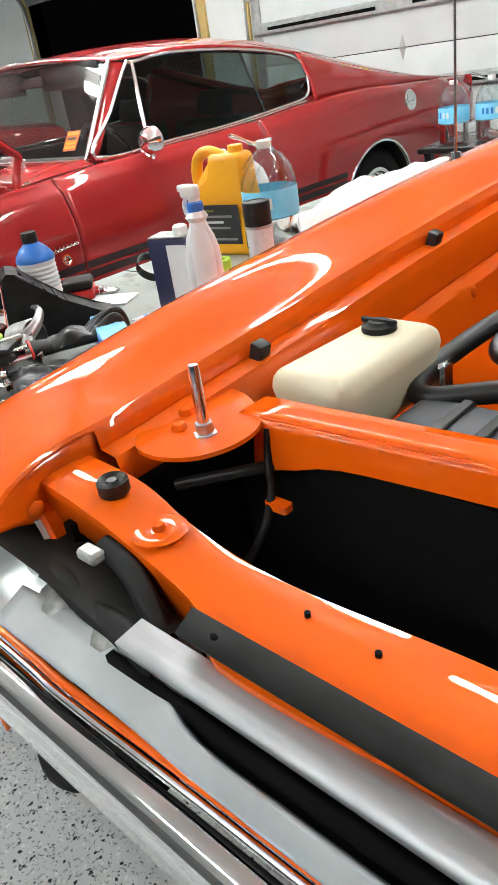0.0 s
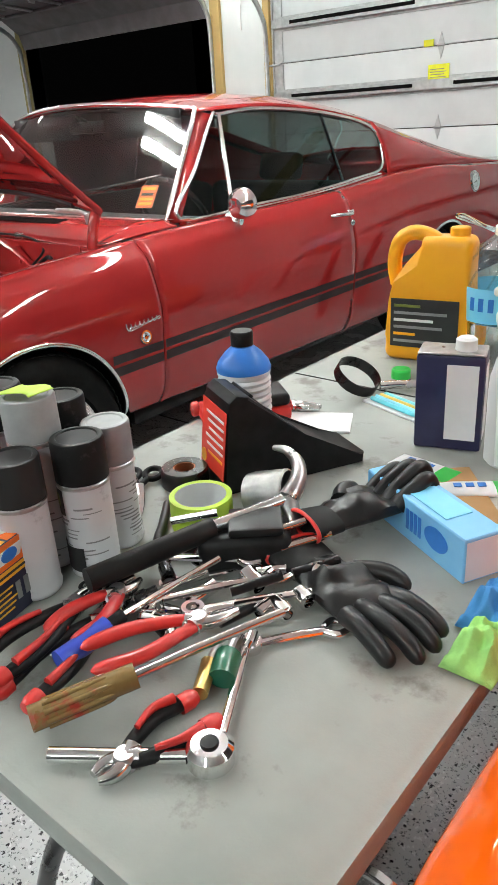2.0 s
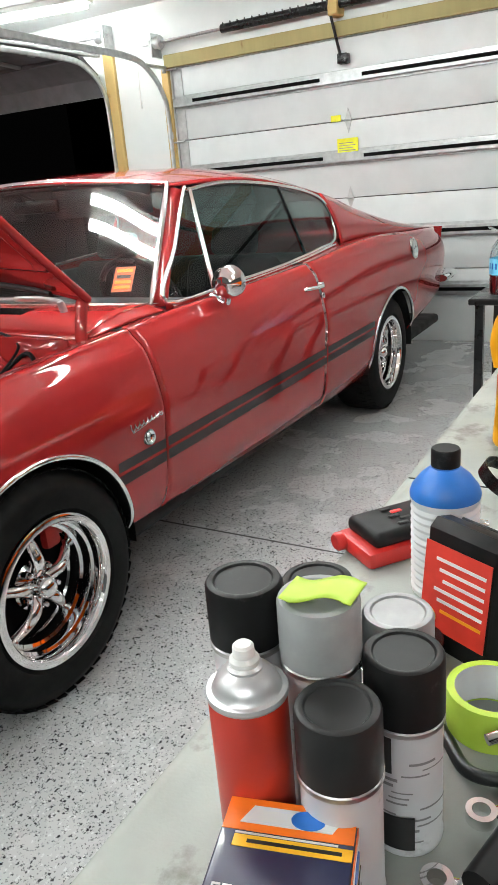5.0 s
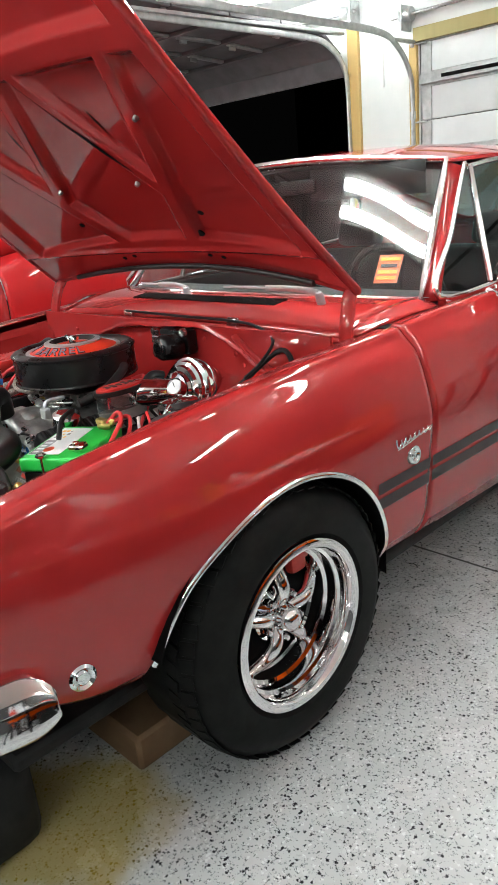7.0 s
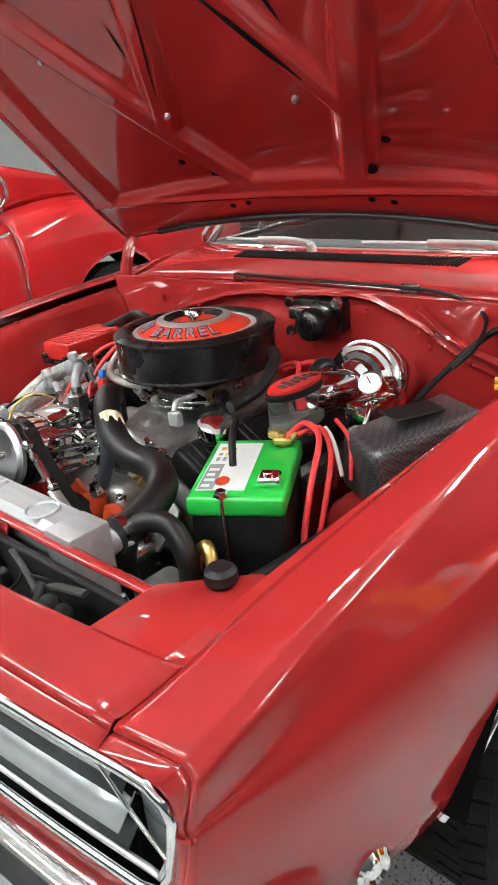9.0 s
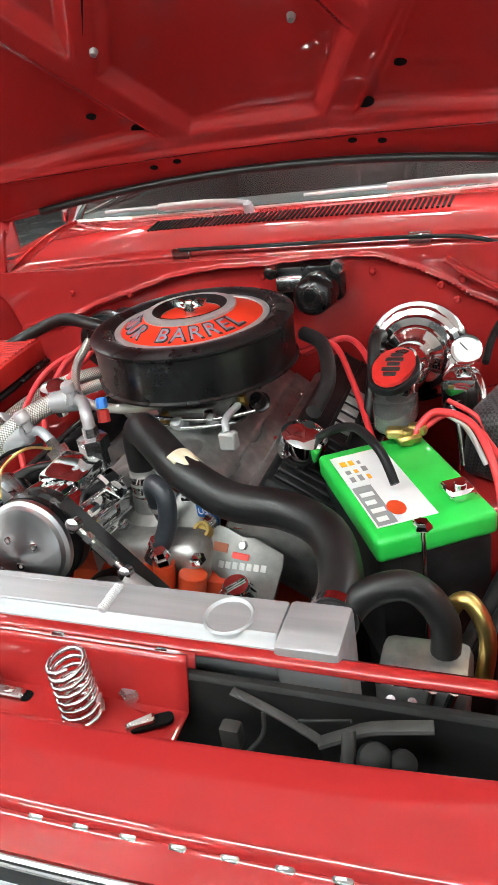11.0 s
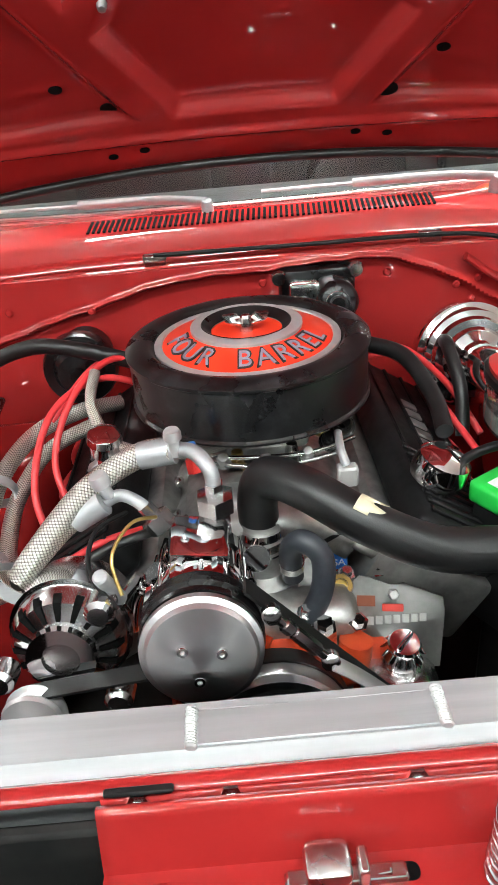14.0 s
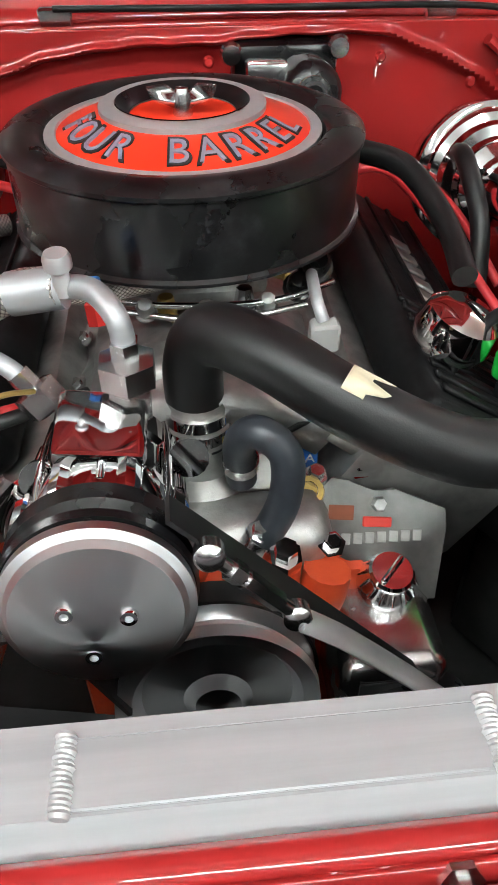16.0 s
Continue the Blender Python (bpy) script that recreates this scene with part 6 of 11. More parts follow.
for k in range(7):
    bm = B()
    box(bm, -0.037 + 0.0115 * k, -0.028 + 0.0115 * k, -0.020 + 0.001 * k, -0.009 + 0.001 * k, 0.008, 0.0092, 0.0006, 1, m)
    part("embossed_bar", bm, "alu_cast", pl)
bm = B()
lathe(bm, [(0, 0.006), (0.006, 0.006), (0.008, 0)], m @ Vector((-0.002, 0.020, 0.008)), m.to_3x3() @ Vector((0, 0, 1)), 6)
part("bolt", bm, "steel", pl)
bm = B()
box(bm, 0.002, 0.036, 0.645, 0.652, 0.645, 0.685, 0.002, 1)
usa = part("label_patch", bm, "blue_plastic", eng, "small blue and white printed patch")
words("USA", 0.015, 0.0006, usa, "label_white", Matrix.Translation((0.019, 0.6445, 0.668)) @ Matrix.Rotation(radians(90), 4, "X"))
bm = B()
box(bm, 0.004, 0.034, 0.6435, 0.6448, 0.648, 0.656, 0, 1)
part("red_bar", bm, "red_print", usa)
# thermostat neck
bm = B()
lathe(bm, [(0.05, -0.07), (0.05, -0.055), (0.034, -0.045), (0.03, 0.0), (0.027, 0.03)], (-0.076, 0.655, 0.715), (0, 0, 1), 24)
part("thermostat_neck", bm, "alu_cast", eng)
for z in (0.712, 0.730, 0.695):
    bm = B()
    lathe(bm, [(0.0275, -0.006), (0.0315, -0.006), (0.0315, 0.006), (0.0275, 0.006)], (-0.076, 0.655, z), (0, 0, 1), 24)
    part("hose_clamp", bm, "chrome", eng)
for x, y, z in ((-0.03, 0.63, 0.70), (0.02, 0.66, 0.715), (0.06, 0.66, 0.70), (0.03, 0.63, 0.655), (-0.11, 0.60, 0.66), (-0.03, 0.56, 0.66)):
    bm = B()
    lathe(bm, [(0, 0.018), (0.007, 0.018), (0.008, 0.009), (0.012, 0.009), (0.012, 0)], (x, y, z), (0.1, -0.3, 1), 6)
    part("bolt", bm, "chrome_worn", eng)
bm = B()
box(bm, 0.034, 0.062, 0.705, 0.725, 0.745, 0.775, 0.003, 1)
part("connector", bm, surface("pale_grey_plastic", (0.36, 0.36, 0.35), None, 20.0, 0.4), eng, "pale wiring connector")
bm = B()
tube(bm, [(0.047, 0.715, 0.775), (0.042, 0.73, 0.79), (0.045, 0.78, 0.79)], 0.006, 8, 5)
part("connector_wire", bm, "alu", eng)
# pulleys and belts
bm = B()
lathe(bm, [(0, 0.012), (0.02, 0.012), (0.03, 0.004), (0.066, 0.0), (0.074, 0.012), (0.088, 0.016), (0.089, 0.004), (0.08, -0.01), (0.089, -0.02), (0.089, -0.045), (0.05, -0.05)], (-0.075, 0.475, 0.553), (0, -0.985, 0.17), 72)
part("crank_pulley", bm, "turned_face", eng, "turned aluminium pulley", sharp=20.0)
bm = B()
lathe(bm, [(0.0895, -0.018), (0.0925, -0.018), (0.0925, -0.043), (0.0895, -0.043)], (-0.075, 0.475, 0.553), (0, -0.985, 0.17), 48)
part("pulley_belt", bm, "rubber", eng)


def belt_run(p0, p1, w=0.022, t=0.004):
    b = B()
    p0, p1 = Vector(p0), Vector(p1)
    d = (p1 - p0).normalized()
    y = Vector((0, 1, 0.1)).normalized()
    n = d.cross(y).normalized()
    vs = [b.verts.new(p + y * sy * w / 2 + n * sn * t / 2) for p in (p0, p1) for sy in (-1, 1) for sn in (-1, 1)]
    for q in ((0, 1, 3, 2), (4, 6, 7, 5), (0, 4, 5, 1), (2, 3, 7, 6), (0, 2, 6, 4), (1, 5, 7, 3)):
        b.faces.new([vs[i] for i in q])
    bmesh.ops.recalc_face_normals(b, faces=b.faces)
    return b


for p0, p1 in (((-0.10, 0.47, 0.795), (0.115, 0.47, 0.545)), ((-0.21, 0.47, 0.71), (-0.15, 0.47, 0.56)), ((-0.355, 0.47, 0.665), (-0.20, 0.465, 0.69)), ((-0.355, 0.47, 0.585), (-0.14, 0.465, 0.52))):
    part("drive_belt", belt_run(p0, p1), "rubber", eng)
bm = B()
rod(bm, (-0.073, 0.448, 0.771), (-0.017, 0.448, 0.702), 0.0055, seg=12)
rod(bm, (-0.062, 0.448, 0.7575), (-0.055, 0.448, 0.749), 0.0085, seg=6)
rod(bm, (-0.052, 0.448, 0.745), (-0.028, 0.448, 0.7155), 0.0078, seg=6)
for p in ((-0.075, 0.448, 0.7735), (-0.015, 0.448, 0.699)):
    lathe(bm, [(0, 0.010), (0.007, 0.009), (0.0105, 0.006), (0.0105, -0.006), (0, -0.010)], p, (0, -1, 0.3), 18)
part("tension_rod", bm, "chrome_worn", eng, "plated turnbuckle rod")
bm = B()
tube(bm, [(-0.013, 0.445, 0.698), (0.018, 0.445, 0.672), (0.049, 0.445, 0.640), (0.090, 0.445, 0.595), (0.129, 0.445, 0.548)], 0.012, 12, 5, flat=0.4)
part("tension_arm", bm, "alu_turned", eng, "flat aluminium bracket arm")
# intake front: water crossover, sender, sensors and loom over the casting
bm = B()
sheet(bm, lambda u, t: Vector((-0.05 + 0.085 * u, 0.622 + 0.045 * t, 0.632 + 0.055 * t + 0.010 * math.cos(u * 3.0) * (1 - t))), span(-1, 1, 20), span(0, 1, 6))
part("intake_front", bm, "alu_cast", eng, "pale cast front of the intake", solid=0.02)
bm = B()
lathe(bm, [(0.009, 0.010), (0.014, 0.010), (0.016, 0.004), (0.016, -0.01)], (0.022, 0.618, 0.650), (0, -0.6, 0.8), 20)
lathe(bm, [(0, 0.004), (0.009, 0.004), (0.009, 0.010)], (0.022, 0.618, 0.650), (0, -0.6, 0.8), 8)
part("water_plug", bm, "braided_gold", eng, "brass plug in the casting")
for at in ((-0.005, 0.640, 0.700), (0.055, 0.650, 0.700), (-0.12, 0.640, 0.690), (0.075, 0.640, 0.655), (0.035, 0.560, 0.640)):
    bm = B()
    lathe(bm, [(0.013, 0), (0.013, 0.002), (0.008, 0.0022), (0.008, 0.010), (0.006, 0.012), (0, 0.012)], at, (0.05, -0.4, 1), 6)
    part("bolt", bm, "chrome", eng)
bm = B()
tube(bm, [(0.055, 0.655, 0.715), (0.075, 0.66, 0.70), (0.11, 0.66, 0.69), (0.15, 0.67, 0.70)], 0.0035, 8, 6)
part("sender_wire", bm, "black_plastic", eng)
bm = B()
tube(bm, [(0.0, 0.635, 0.71), (0.03, 0.645, 0.718), (0.055, 0.655, 0.715)], 0.003, 8, 6)
part("sender_wire", bm, "black_plastic", eng)
# carburettor linkage, choke and fuel log under the air cleaner
for x, y, z, r, h in ((-0.17, 0.80, 0.765, 0.011, 0.026), (0.035, 0.80, 0.764, 0.012, 0.024), (-0.12, 0.775, 0.760, 0.009, 0.022), (0.00, 0.775, 0.760, 0.009, 0.022), (-0.06, 0.765, 0.757, 0.013, 0.020), (0.06, 0.84, 0.765, 0.015, 0.022)):
    bm = B()
    lathe(bm, [(0, h), (r * 0.7, h), (r, h * 0.7), (r, h * 0.2), (r * 1.3, h * 0.15), (r * 1.3, 0)], (x, y, z), (0, -0.5, 0.6), 14)
    part("carburettor_boss", bm, "alu_cast" if x < 0.03 else "black_satin", eng)
for pts in ([(-0.19, 0.79, 0.775), (-0.10, 0.765, 0.772), (0.0, 0.762, 0.772), (0.07, 0.79, 0.775)], [(-0.15, 0.775, 0.763), (-0.05, 0.752, 0.760), (0.04, 0.77, 0.762)]):
    bm = B()
    tube(bm, pts, 0.0035, 8, 6)
    part("linkage", bm, "chrome_worn", eng)
# blue and red fuel fitting behind the compressor
for at, r, h, mt in (((-0.155, 0.690, 0.800), 0.010, 0.022, "red_plastic"), ((-0.157, 0.697, 0.822), 0.009, 0.018, "blue_plastic")):
    bm = B()
    lathe(bm, [(0, 0), (r, 0.001), (r, h * 0.9), (r * 0.8, h), (0, h)], at, (-0.1, 0.3, 1), 6)
    part("fuel_fitting", bm, mt, eng)
# heater hoses and vacuum hose
bm = B()
tube(bm, [(0.12, 0.945, 0.85), (0.165, 0.90, 0.845), (0.19, 0.82, 0.815), (0.185, 0.74, 0.80)], 0.0125, 12, 8)
part("breather_hose", bm, "rubber", eng)

# air cleaner
ac = thing("air_cleaner", -0.070, 0.905, 0.794, 0, "round black air cleaner with an orange lettered lid ring", "air cleaner")
bm = B()
lathe(bm, [(0.0, 0.012), (0.14, 0.012), (0.165, 0.015), (0.182, 0.018), (0.182, 0.021), (0.178, 0.024), (0.1785, 0.094), (0.182, 0.097), (0.182, 0.101), (0.178, 0.104), (0.170, 0.1075), (0.160, 0.109), (0.150, 0.108), (0.144, 0.104), (0.139, 0.096), (0.0, 0.096)], seg=72)
part("canister", bm, surface("scuffed_black_enamel", (0.005, 0.005, 0.0055), (0.010, 0.010, 0.0105), 22.0, 0.2, 0.36, spec=0.5, wear=(0.024, 0.024, 0.026), wear_scale=14.0, wear_amount=0.56), ac)
bm = B()
lathe(bm, [(0.139, 0.107), (0.139, 0.111), (0.128, 0.112), (0.126, 0.108)], seg=64)
part("trim_ring", bm, "alu_turned", ac)
lid = surface("orange_red_lid_paint", (0.74, 0.035, 0.012), (0.78, 0.045, 0.015), 20.0, 0.35)
bm = B()
lathe(bm, [(0.128, 0.1095), (0.082, 0.1285)], seg=64)
part("lettered_ring", bm, lid, ac, "orange-red painted ring")
bm = B()
lathe(bm, [(0.083, 0.127), (0.083, 0.133), (0.076, 0.136), (0.066, 0.135), (0.055, 0.124), (0.052, 0.122)], seg=56)
part("lid_ring", bm, "alu_turned", ac)
bm = B()
lathe(bm, [(0.067, 0.1355), (0.066, 0.1362), (0.053, 0.1245)], seg=56)
part("lid_groove", bm, "black_satin", ac)
bm = B()
lathe(bm, [(0.054, 0.123), (0.03, 0.121), (0.0, 0.121)], seg=40)
part("lid_centre", bm, lid, ac)
bm = B()
lathe(bm, [(0, 0.147), (0.006, 0.146), (0.009, 0.140), (0.010, 0.121)], seg=16)
for sx in (1, -1):
    plate(bm, [(0.0, 0.0), (0.03 * sx, 0.012), (0.034 * sx, 0.022), (0.016 * sx, 0.024), (0.0, 0.012)] if sx > 0 else [(0.0, 0.0), (0.0, 0.012), (-0.016, 0.024), (-0.034, 0.022), (-0.03, 0.012)], 0.008, pose(0, 0.004, 0.125, 90, 0, 0))
part("wing_nut", bm, "chrome_worn", ac)
edge_blue = surface("blue_grey_letter", (0.22, 0.23, 0.31), None, 20, 0.4)
M["edge_blue"] = edge_blue
for text, angles in (("FOUR", (-173, -157, -141, -125)), ("BARREL", (-94, -78.5, -63, -48, -34, -21))):
    for ch, a in zip(text, angles):
        rr, zz = 0.1045, 0.1195
        th = radians(a)
        mm = Matrix.Translation((rr * math.cos(th), rr * math.sin(th), zz)) @ Matrix.Rotation(th + math.pi / 2, 4, "Z") @ Matrix.Rotation(radians(22), 4, "X")
        words(ch, 0.049, 0.0010, ac, "print_black", mm @ Matrix.Diagonal((0.98, 1.08, 1, 1)))
        words(ch, 0.041, 0.0018, ac, "edge_blue", mm @ Matrix.Diagonal((0.90, 1.06, 1, 1)))

for piece in ac.children:
    if piece.name.split(".")[0] != "canister":
        piece.location.z -= 0.009

# radiator
rad = thing("radiator", 0, 0, 0, label="welded bare aluminium radiator behind the front panel", category="radiator")
bm = B()
plate(bm, [(0.335, 0.70), (0.335, 0.7835), (0.288, 0.7835), (0.2715, 0.766), (0.2715, 0.70)], 0.657, Matrix.Translation((-0.395, 0, 0)) @ Matrix(((0, 0, 1, 0), (1, 0, 0, 0), (0, 1, 0, 0), (0, 0, 0, 1))), 0.003)
part("top_tank", bm, "alu", rad)
bm = B()
box(bm, -0.150, 0.058, 0.290, 0.326, 0.7832, 0.7850, 0.0012, 1)
part("tank_insert", bm, "alu", rad)
random.seed(3)
bm = B()
lathe(bm, [(0, -0.003), (0.0045, -0.002), (0.0058, 0.0), (0.0045, 0.002), (0, 0.003)], (0, 0, 0), (0.12, 1, 0.1), 12)
bead = part("weld_bead", bm, "alu_turned", rad)
bead.location = (-0.153, 0.289, 0.7848)
for x in (-0.153, 0.061):
    for k in range(0 if x > 0 else 1, 15):
        ob = new("weld_bead", bead.data)
        ob.parent = rad
        ob.location = (x + random.uniform(-0.0007, 0.0007), 0.289 + 0.0027 * k, 0.7848)
bm = B()
box(bm, 0.2635, 0.330, 0.264, 0.335, 0.34, 0.789, 0.006, 2)
part("side_tank", bm, "alu", rad)
bm = B()
box(bm, -0.395, -0.335, 0.262, 0.335, 0.34, 0.69, 0.01, 2)
part("side_tank", bm, "alu", rad)
for x in (-0.345, 0.205):
    bm = B()
    lathe(bm, [(0.028, 0.001), (0.026, 0.0035), (0.023, 0.0005), (0.0, 0.0008)], (x, 0.303, 0.7835), (0, 0, 1), 28)
    part("embossed_ring", bm, "alu", rad)
bm = B()
box(bm, -0.334, 0.263, 0.28, 0.325, 0.34, 0.699)
part("core", bm, "dusty_black", rad)
bm = B()
lathe(bm, [(0.022, 0), (0.022, 0.05), (0.0235, 0.052), (0.0235, 0.06)], (0.297, 0.33, 0.735), (0, 1, 0.15), 20)
part("hose_outlet", bm, "alu", rad)

hs = thing("radiator_hose", 0, 0, 0, label="thick black rubber upper radiator hose with torn tape", category="hose")
HOSE = [(-0.076, 0.655, 0.715), (-0.077, 0.657, 0.775), (-0.062, 0.645, 0.813), (-0.02, 0.605, 0.818), (0.045, 0.558, 0.796), (0.12, 0.53, 0.772), (0.20, 0.525, 0.765), (0.262, 0.49, 0.76), (0.293, 0.425, 0.748), (0.297, 0.355, 0.738)]
bm = B()
tube(bm, HOSE, 0.0265, 24, 12)
part("hose", bm, "rubber", hs)
tape = surface("cream_masking_tape", (0.72, 0.66, 0.46), (0.78, 0.72, 0.52), 30.0, 0.6)
path = spline(HOSE, 12)
bm = B()
ctr = min(range(len(path)), key=lambda i: (path[i] - Vector((0.043, 0.56, 0.80))).length)
d = (path[ctr + 1] - path[ctr - 1]).normalized()
a_, b_, _ = frame_of(d)
ring0, ring1 = [], []
for k in range(17):
    th = radians(-205 + 150 * k / 16)
    n_ = a_ * math.cos(th) + b_ * math.sin(th)
    tooth = 0.006 + 0.013 * (k % 4 in (1, 2)) + 0.004 * (k % 4 == 1)
    ring0.append(bm.verts.new(path[ctr] + d * (-0.012) + n_ * 0.0277))
    ring1.append(bm.verts.new(path[ctr] + d * (tooth) + n_ * 0.0277))
for k in range(16):
    bm.faces.new((ring0[k], ring0[k + 1], ring1[k + 1], ring1[k]))
part("tape", bm, tape, hs, "torn cream masking tape", solid=0.0006)
for at_, ax_ in (((0.297, 0.368, 0.740), (0, 1, -0.1)),):
    bm = B()
    lathe(bm, [(0.027, -0.007), (0.0295, -0.007), (0.0295, 0.007), (0.027, 0.007)], at_, ax_, 24)
    part("hose_clamp", bm, "chrome", hs)
by = thing("bypass_hose", 0, 0, 0, label="short dark blue-grey rubber bypass hose on the pump", category="hose")
bm = B()
tube(bm, [(-0.040, 0.618, 0.675), (-0.042, 0.605, 0.728), (-0.027, 0.590, 0.752), (-0.006, 0.577, 0.735), (-0.010, 0.566, 0.688), (-0.040, 0.556, 0.635)], 0.0145, 18, 10)
part("hose", bm, surface("blue_grey_rubber", (0.016, 0.019, 0.025), (0.03, 0.035, 0.043), 30, 0.42, bump=0.1), by)
for p_, d_ in (((-0.041, 0.612, 0.70), (0, -0.25, 1)), ((-0.030, 0.558, 0.652), (0.5, 0.2, 0.9))):
    bm = B()
    lathe(bm, [(0.0150, -0.006), (0.0165, -0.006), (0.0165, 0.006), (0.0150, 0.006)], p_, d_, 20)
    part("hose_clamp", bm, "chrome_worn", by)

# air-conditioning compressor
cp = thing("compressor", 0, 0, 0, label="polished air-conditioning compressor with conical clutch cover", category="compressor")
ax = Vector((0.02, -0.975, 0.19)).normalized()
pc = Vector((-0.150, 0.432, 0.742))
bm = B()
lathe(bm, [(0, 0.022), (0.0565, 0.0045), (0.060, -0.001), (0.0655, -0.004), (0.0655, -0.012), (0.05, -0.016)], pc, ax, 96)
part("clutch_cover", bm, "turned_face", cp, "conical turned aluminium cover", sharp=12.0)
bm = B()
lathe(bm, [(0.055, -0.014), (0.066, -0.016), (0.068, -0.022), (0.063, -0.028), (0.068, -0.034), (0.068, -0.052), (0.05, -0.056)], pc, ax, 48)
part("clutch_pulley", bm, "black_satin", cp)
for k in range(3):
    th = radians(-40 + 120 * k)
    a_, b_, _ = frame_of(ax)
    q = pc + (a_ * math.cos(th) + b_ * math.sin(th)) * 0.023 + ax * 0.0135
    bm = B()
    lathe(bm, [(0.003, 0.0035), (0.0056, 0.0035), (0.0064, 0.0015), (0.0064, -0.006)], q, ax, 20)
    lathe(bm, [(0, 0.0005), (0.003, 0.0005), (0.003, 0.0035)], q, ax, 6)
    part("clutch_bolt", bm, "chrome", cp)
bm = B()
lathe(bm, [(0.02, -0.055), (0.055, -0.058), (0.06, -0.068), (0.06, -0.10), (0.056, -0.104), (0.056, -0.15), (0.06, -0.155), (0.06, -0.185), (0.05, -0.195), (0, -0.198)], pc, ax, 40)
part("body", bm, "chrome", cp)
for k in range(8):
    th = radians(22 + 45 * k)
    a_, b_, _ = frame_of(ax)
    q = pc + (a_ * math.cos(th) + b_ * math.sin(th)) * 0.06 - ax * 0.064
    bm = B()
    lathe(bm, [(0, 0.012), (0.007, 0.012), (0.009, 0.008), (0.009, -0.03)], q, ax, 8)
    part("body_bolt", bm, "chrome", cp)
bm = B()
box(bm, -0.035, 0.035, -0.04, 0.04, 0.0, 0.03, 0.008, 2, Matrix.Translation(pc - ax * 0.14 + Vector((0, 0, 0.048))) @ Matrix.Rotation(radians(8), 4, "Y"))
part("head_block", bm, "chrome", cp)
for x, y in ((-0.20, 0.56), (-0.085, 0.575)):
    bm = B()
    plate(bm, disc_poly(0.016, 16), 0.008, Matrix.Translation((x, y, 0.745)) @ Matrix.Rotation(radians(60), 4, "X"))
    part("mount_ear", bm, "chrome", cp)
bm = B()
tube(bm, [(-0.22, 0.57, 0.735), (-0.24, 0.56, 0.71), (-0.25, 0.55, 0.67)], 0.008, 8, 4, flat=2.0)
part("mount_lug", bm, "chrome", cp)
bm = B()
lathe(bm, [(0.0, 0.05), (0.012, 0.05), (0.012, 0.035), (0.024, 0.033), (0.024, 0.012), (0.018, 0.01), (0.018, -0.02)], (-0.128, 0.61, 0.785), (0, 0, 1), 6)
fit1 = part("hose_fitting", bm, "chrome_worn", cp)
bm = B()
lathe(bm, [(0.0, 0.04), (0.010, 0.04), (0.010, 0.025), (0.019, 0.023), (0.019, 0.003), (0.012, 0.0)], (-0.192, 0.612, 0.772), (-0.55, 0.2, 0.75), 6)
part("hose_fitting", bm, "chrome_worn", cp)
for pts, r in (([(-0.128, 0.61, 0.82), (-0.131, 0.615, 0.85), (-0.15, 0.64, 0.862), (-0.175, 0.655, 0.857)], 0.0095), ([(-0.205, 0.617, 0.79), (-0.222, 0.625, 0.806), (-0.245, 0.635, 0.812), (-0.268, 0.633, 0.803)], 0.008)):
    bm = B()
    tube(bm, pts, r, 12, 8)
    part("hard_line", bm, "alu", cp)
def bolt_at(parent, at, axis, r=0.006, h=0.009, mt="chrome"):
    """Hexagon bolt with its washer."""
    b = B()
    lathe(b, [(r * 1.7, 0), (r * 1.7, 0.002), (r * 1.05, 0.0021)], at, axis, 16)
    lathe(b, [(r * 1.05, 0.0021), (r, h * 0.85), (r * 0.8, h), (r * 0.45, h), (r * 0.45, h * 0.6), (0, h * 0.6)], at, axis, 6)
    part("bolt", b, mt, parent)


# finned and bossed compressor case
ca, cbv, _ = frame_of(ax)
for k in range(14):
    th = radians(360 * k / 14 + 8)
    n_ = ca * math.cos(th) + cbv * math.sin(th)
    bm = B()
    tube(bm, [pc + n_ * 0.0575 - ax * 0.070, pc + n_ * 0.0605 - ax * 0.10, pc + n_ * 0.0605 - ax * 0.15, pc + n_ * 0.0585 - ax * 0.19], 0.0036, 6, 3)
    part("case_rib", bm, "chrome", cp)
for k in range(6):
    th = radians(60 * k + 30)
    n_ = ca * math.cos(th) + cbv * math.sin(th)
    bolt_at(cp, pc + n_ * 0.052 - ax * 0.0575, ax, 0.0055, 0.010)
for pts, r, mt in (([(-0.235, 0.50, 0.77), (-0.245, 0.53, 0.80), (-0.225, 0.57, 0.815), (-0.20, 0.60, 0.80)], 0.0022, "braided_gold"), ([(-0.24, 0.49, 0.76), (-0.27, 0.52, 0.79), (-0.27, 0.58, 0.80), (-0.24, 0.63, 0.79)], 0.0028, "black_plastic"), ([(-0.31, 0.60, 0.73), (-0.27, 0.61, 0.75), (-0.22, 0.63, 0.755), (-0.17, 0.66, 0.75)], 0.0065, "rubber"), ([(-0.33, 0.62, 0.725), (-0.28, 0.64, 0.74), (-0.23, 0.66, 0.74)], 0.005, "red_wire")):
    bm = B()
    tube(bm, pts, r, 8, 8)
    part("small_line", bm, mt, cp)
bm = B()
lathe(bm, [(0, 0.016), (0.009, 0.016), (0.011, 0.012), (0.011, 0.004), (0.007, 0.0), (0.007, -0.02)], (-0.172, 0.645, 0.876), (0, -0.1, 1), 14)
part("service_port", bm, "alu_turned", cp)
bm = B()
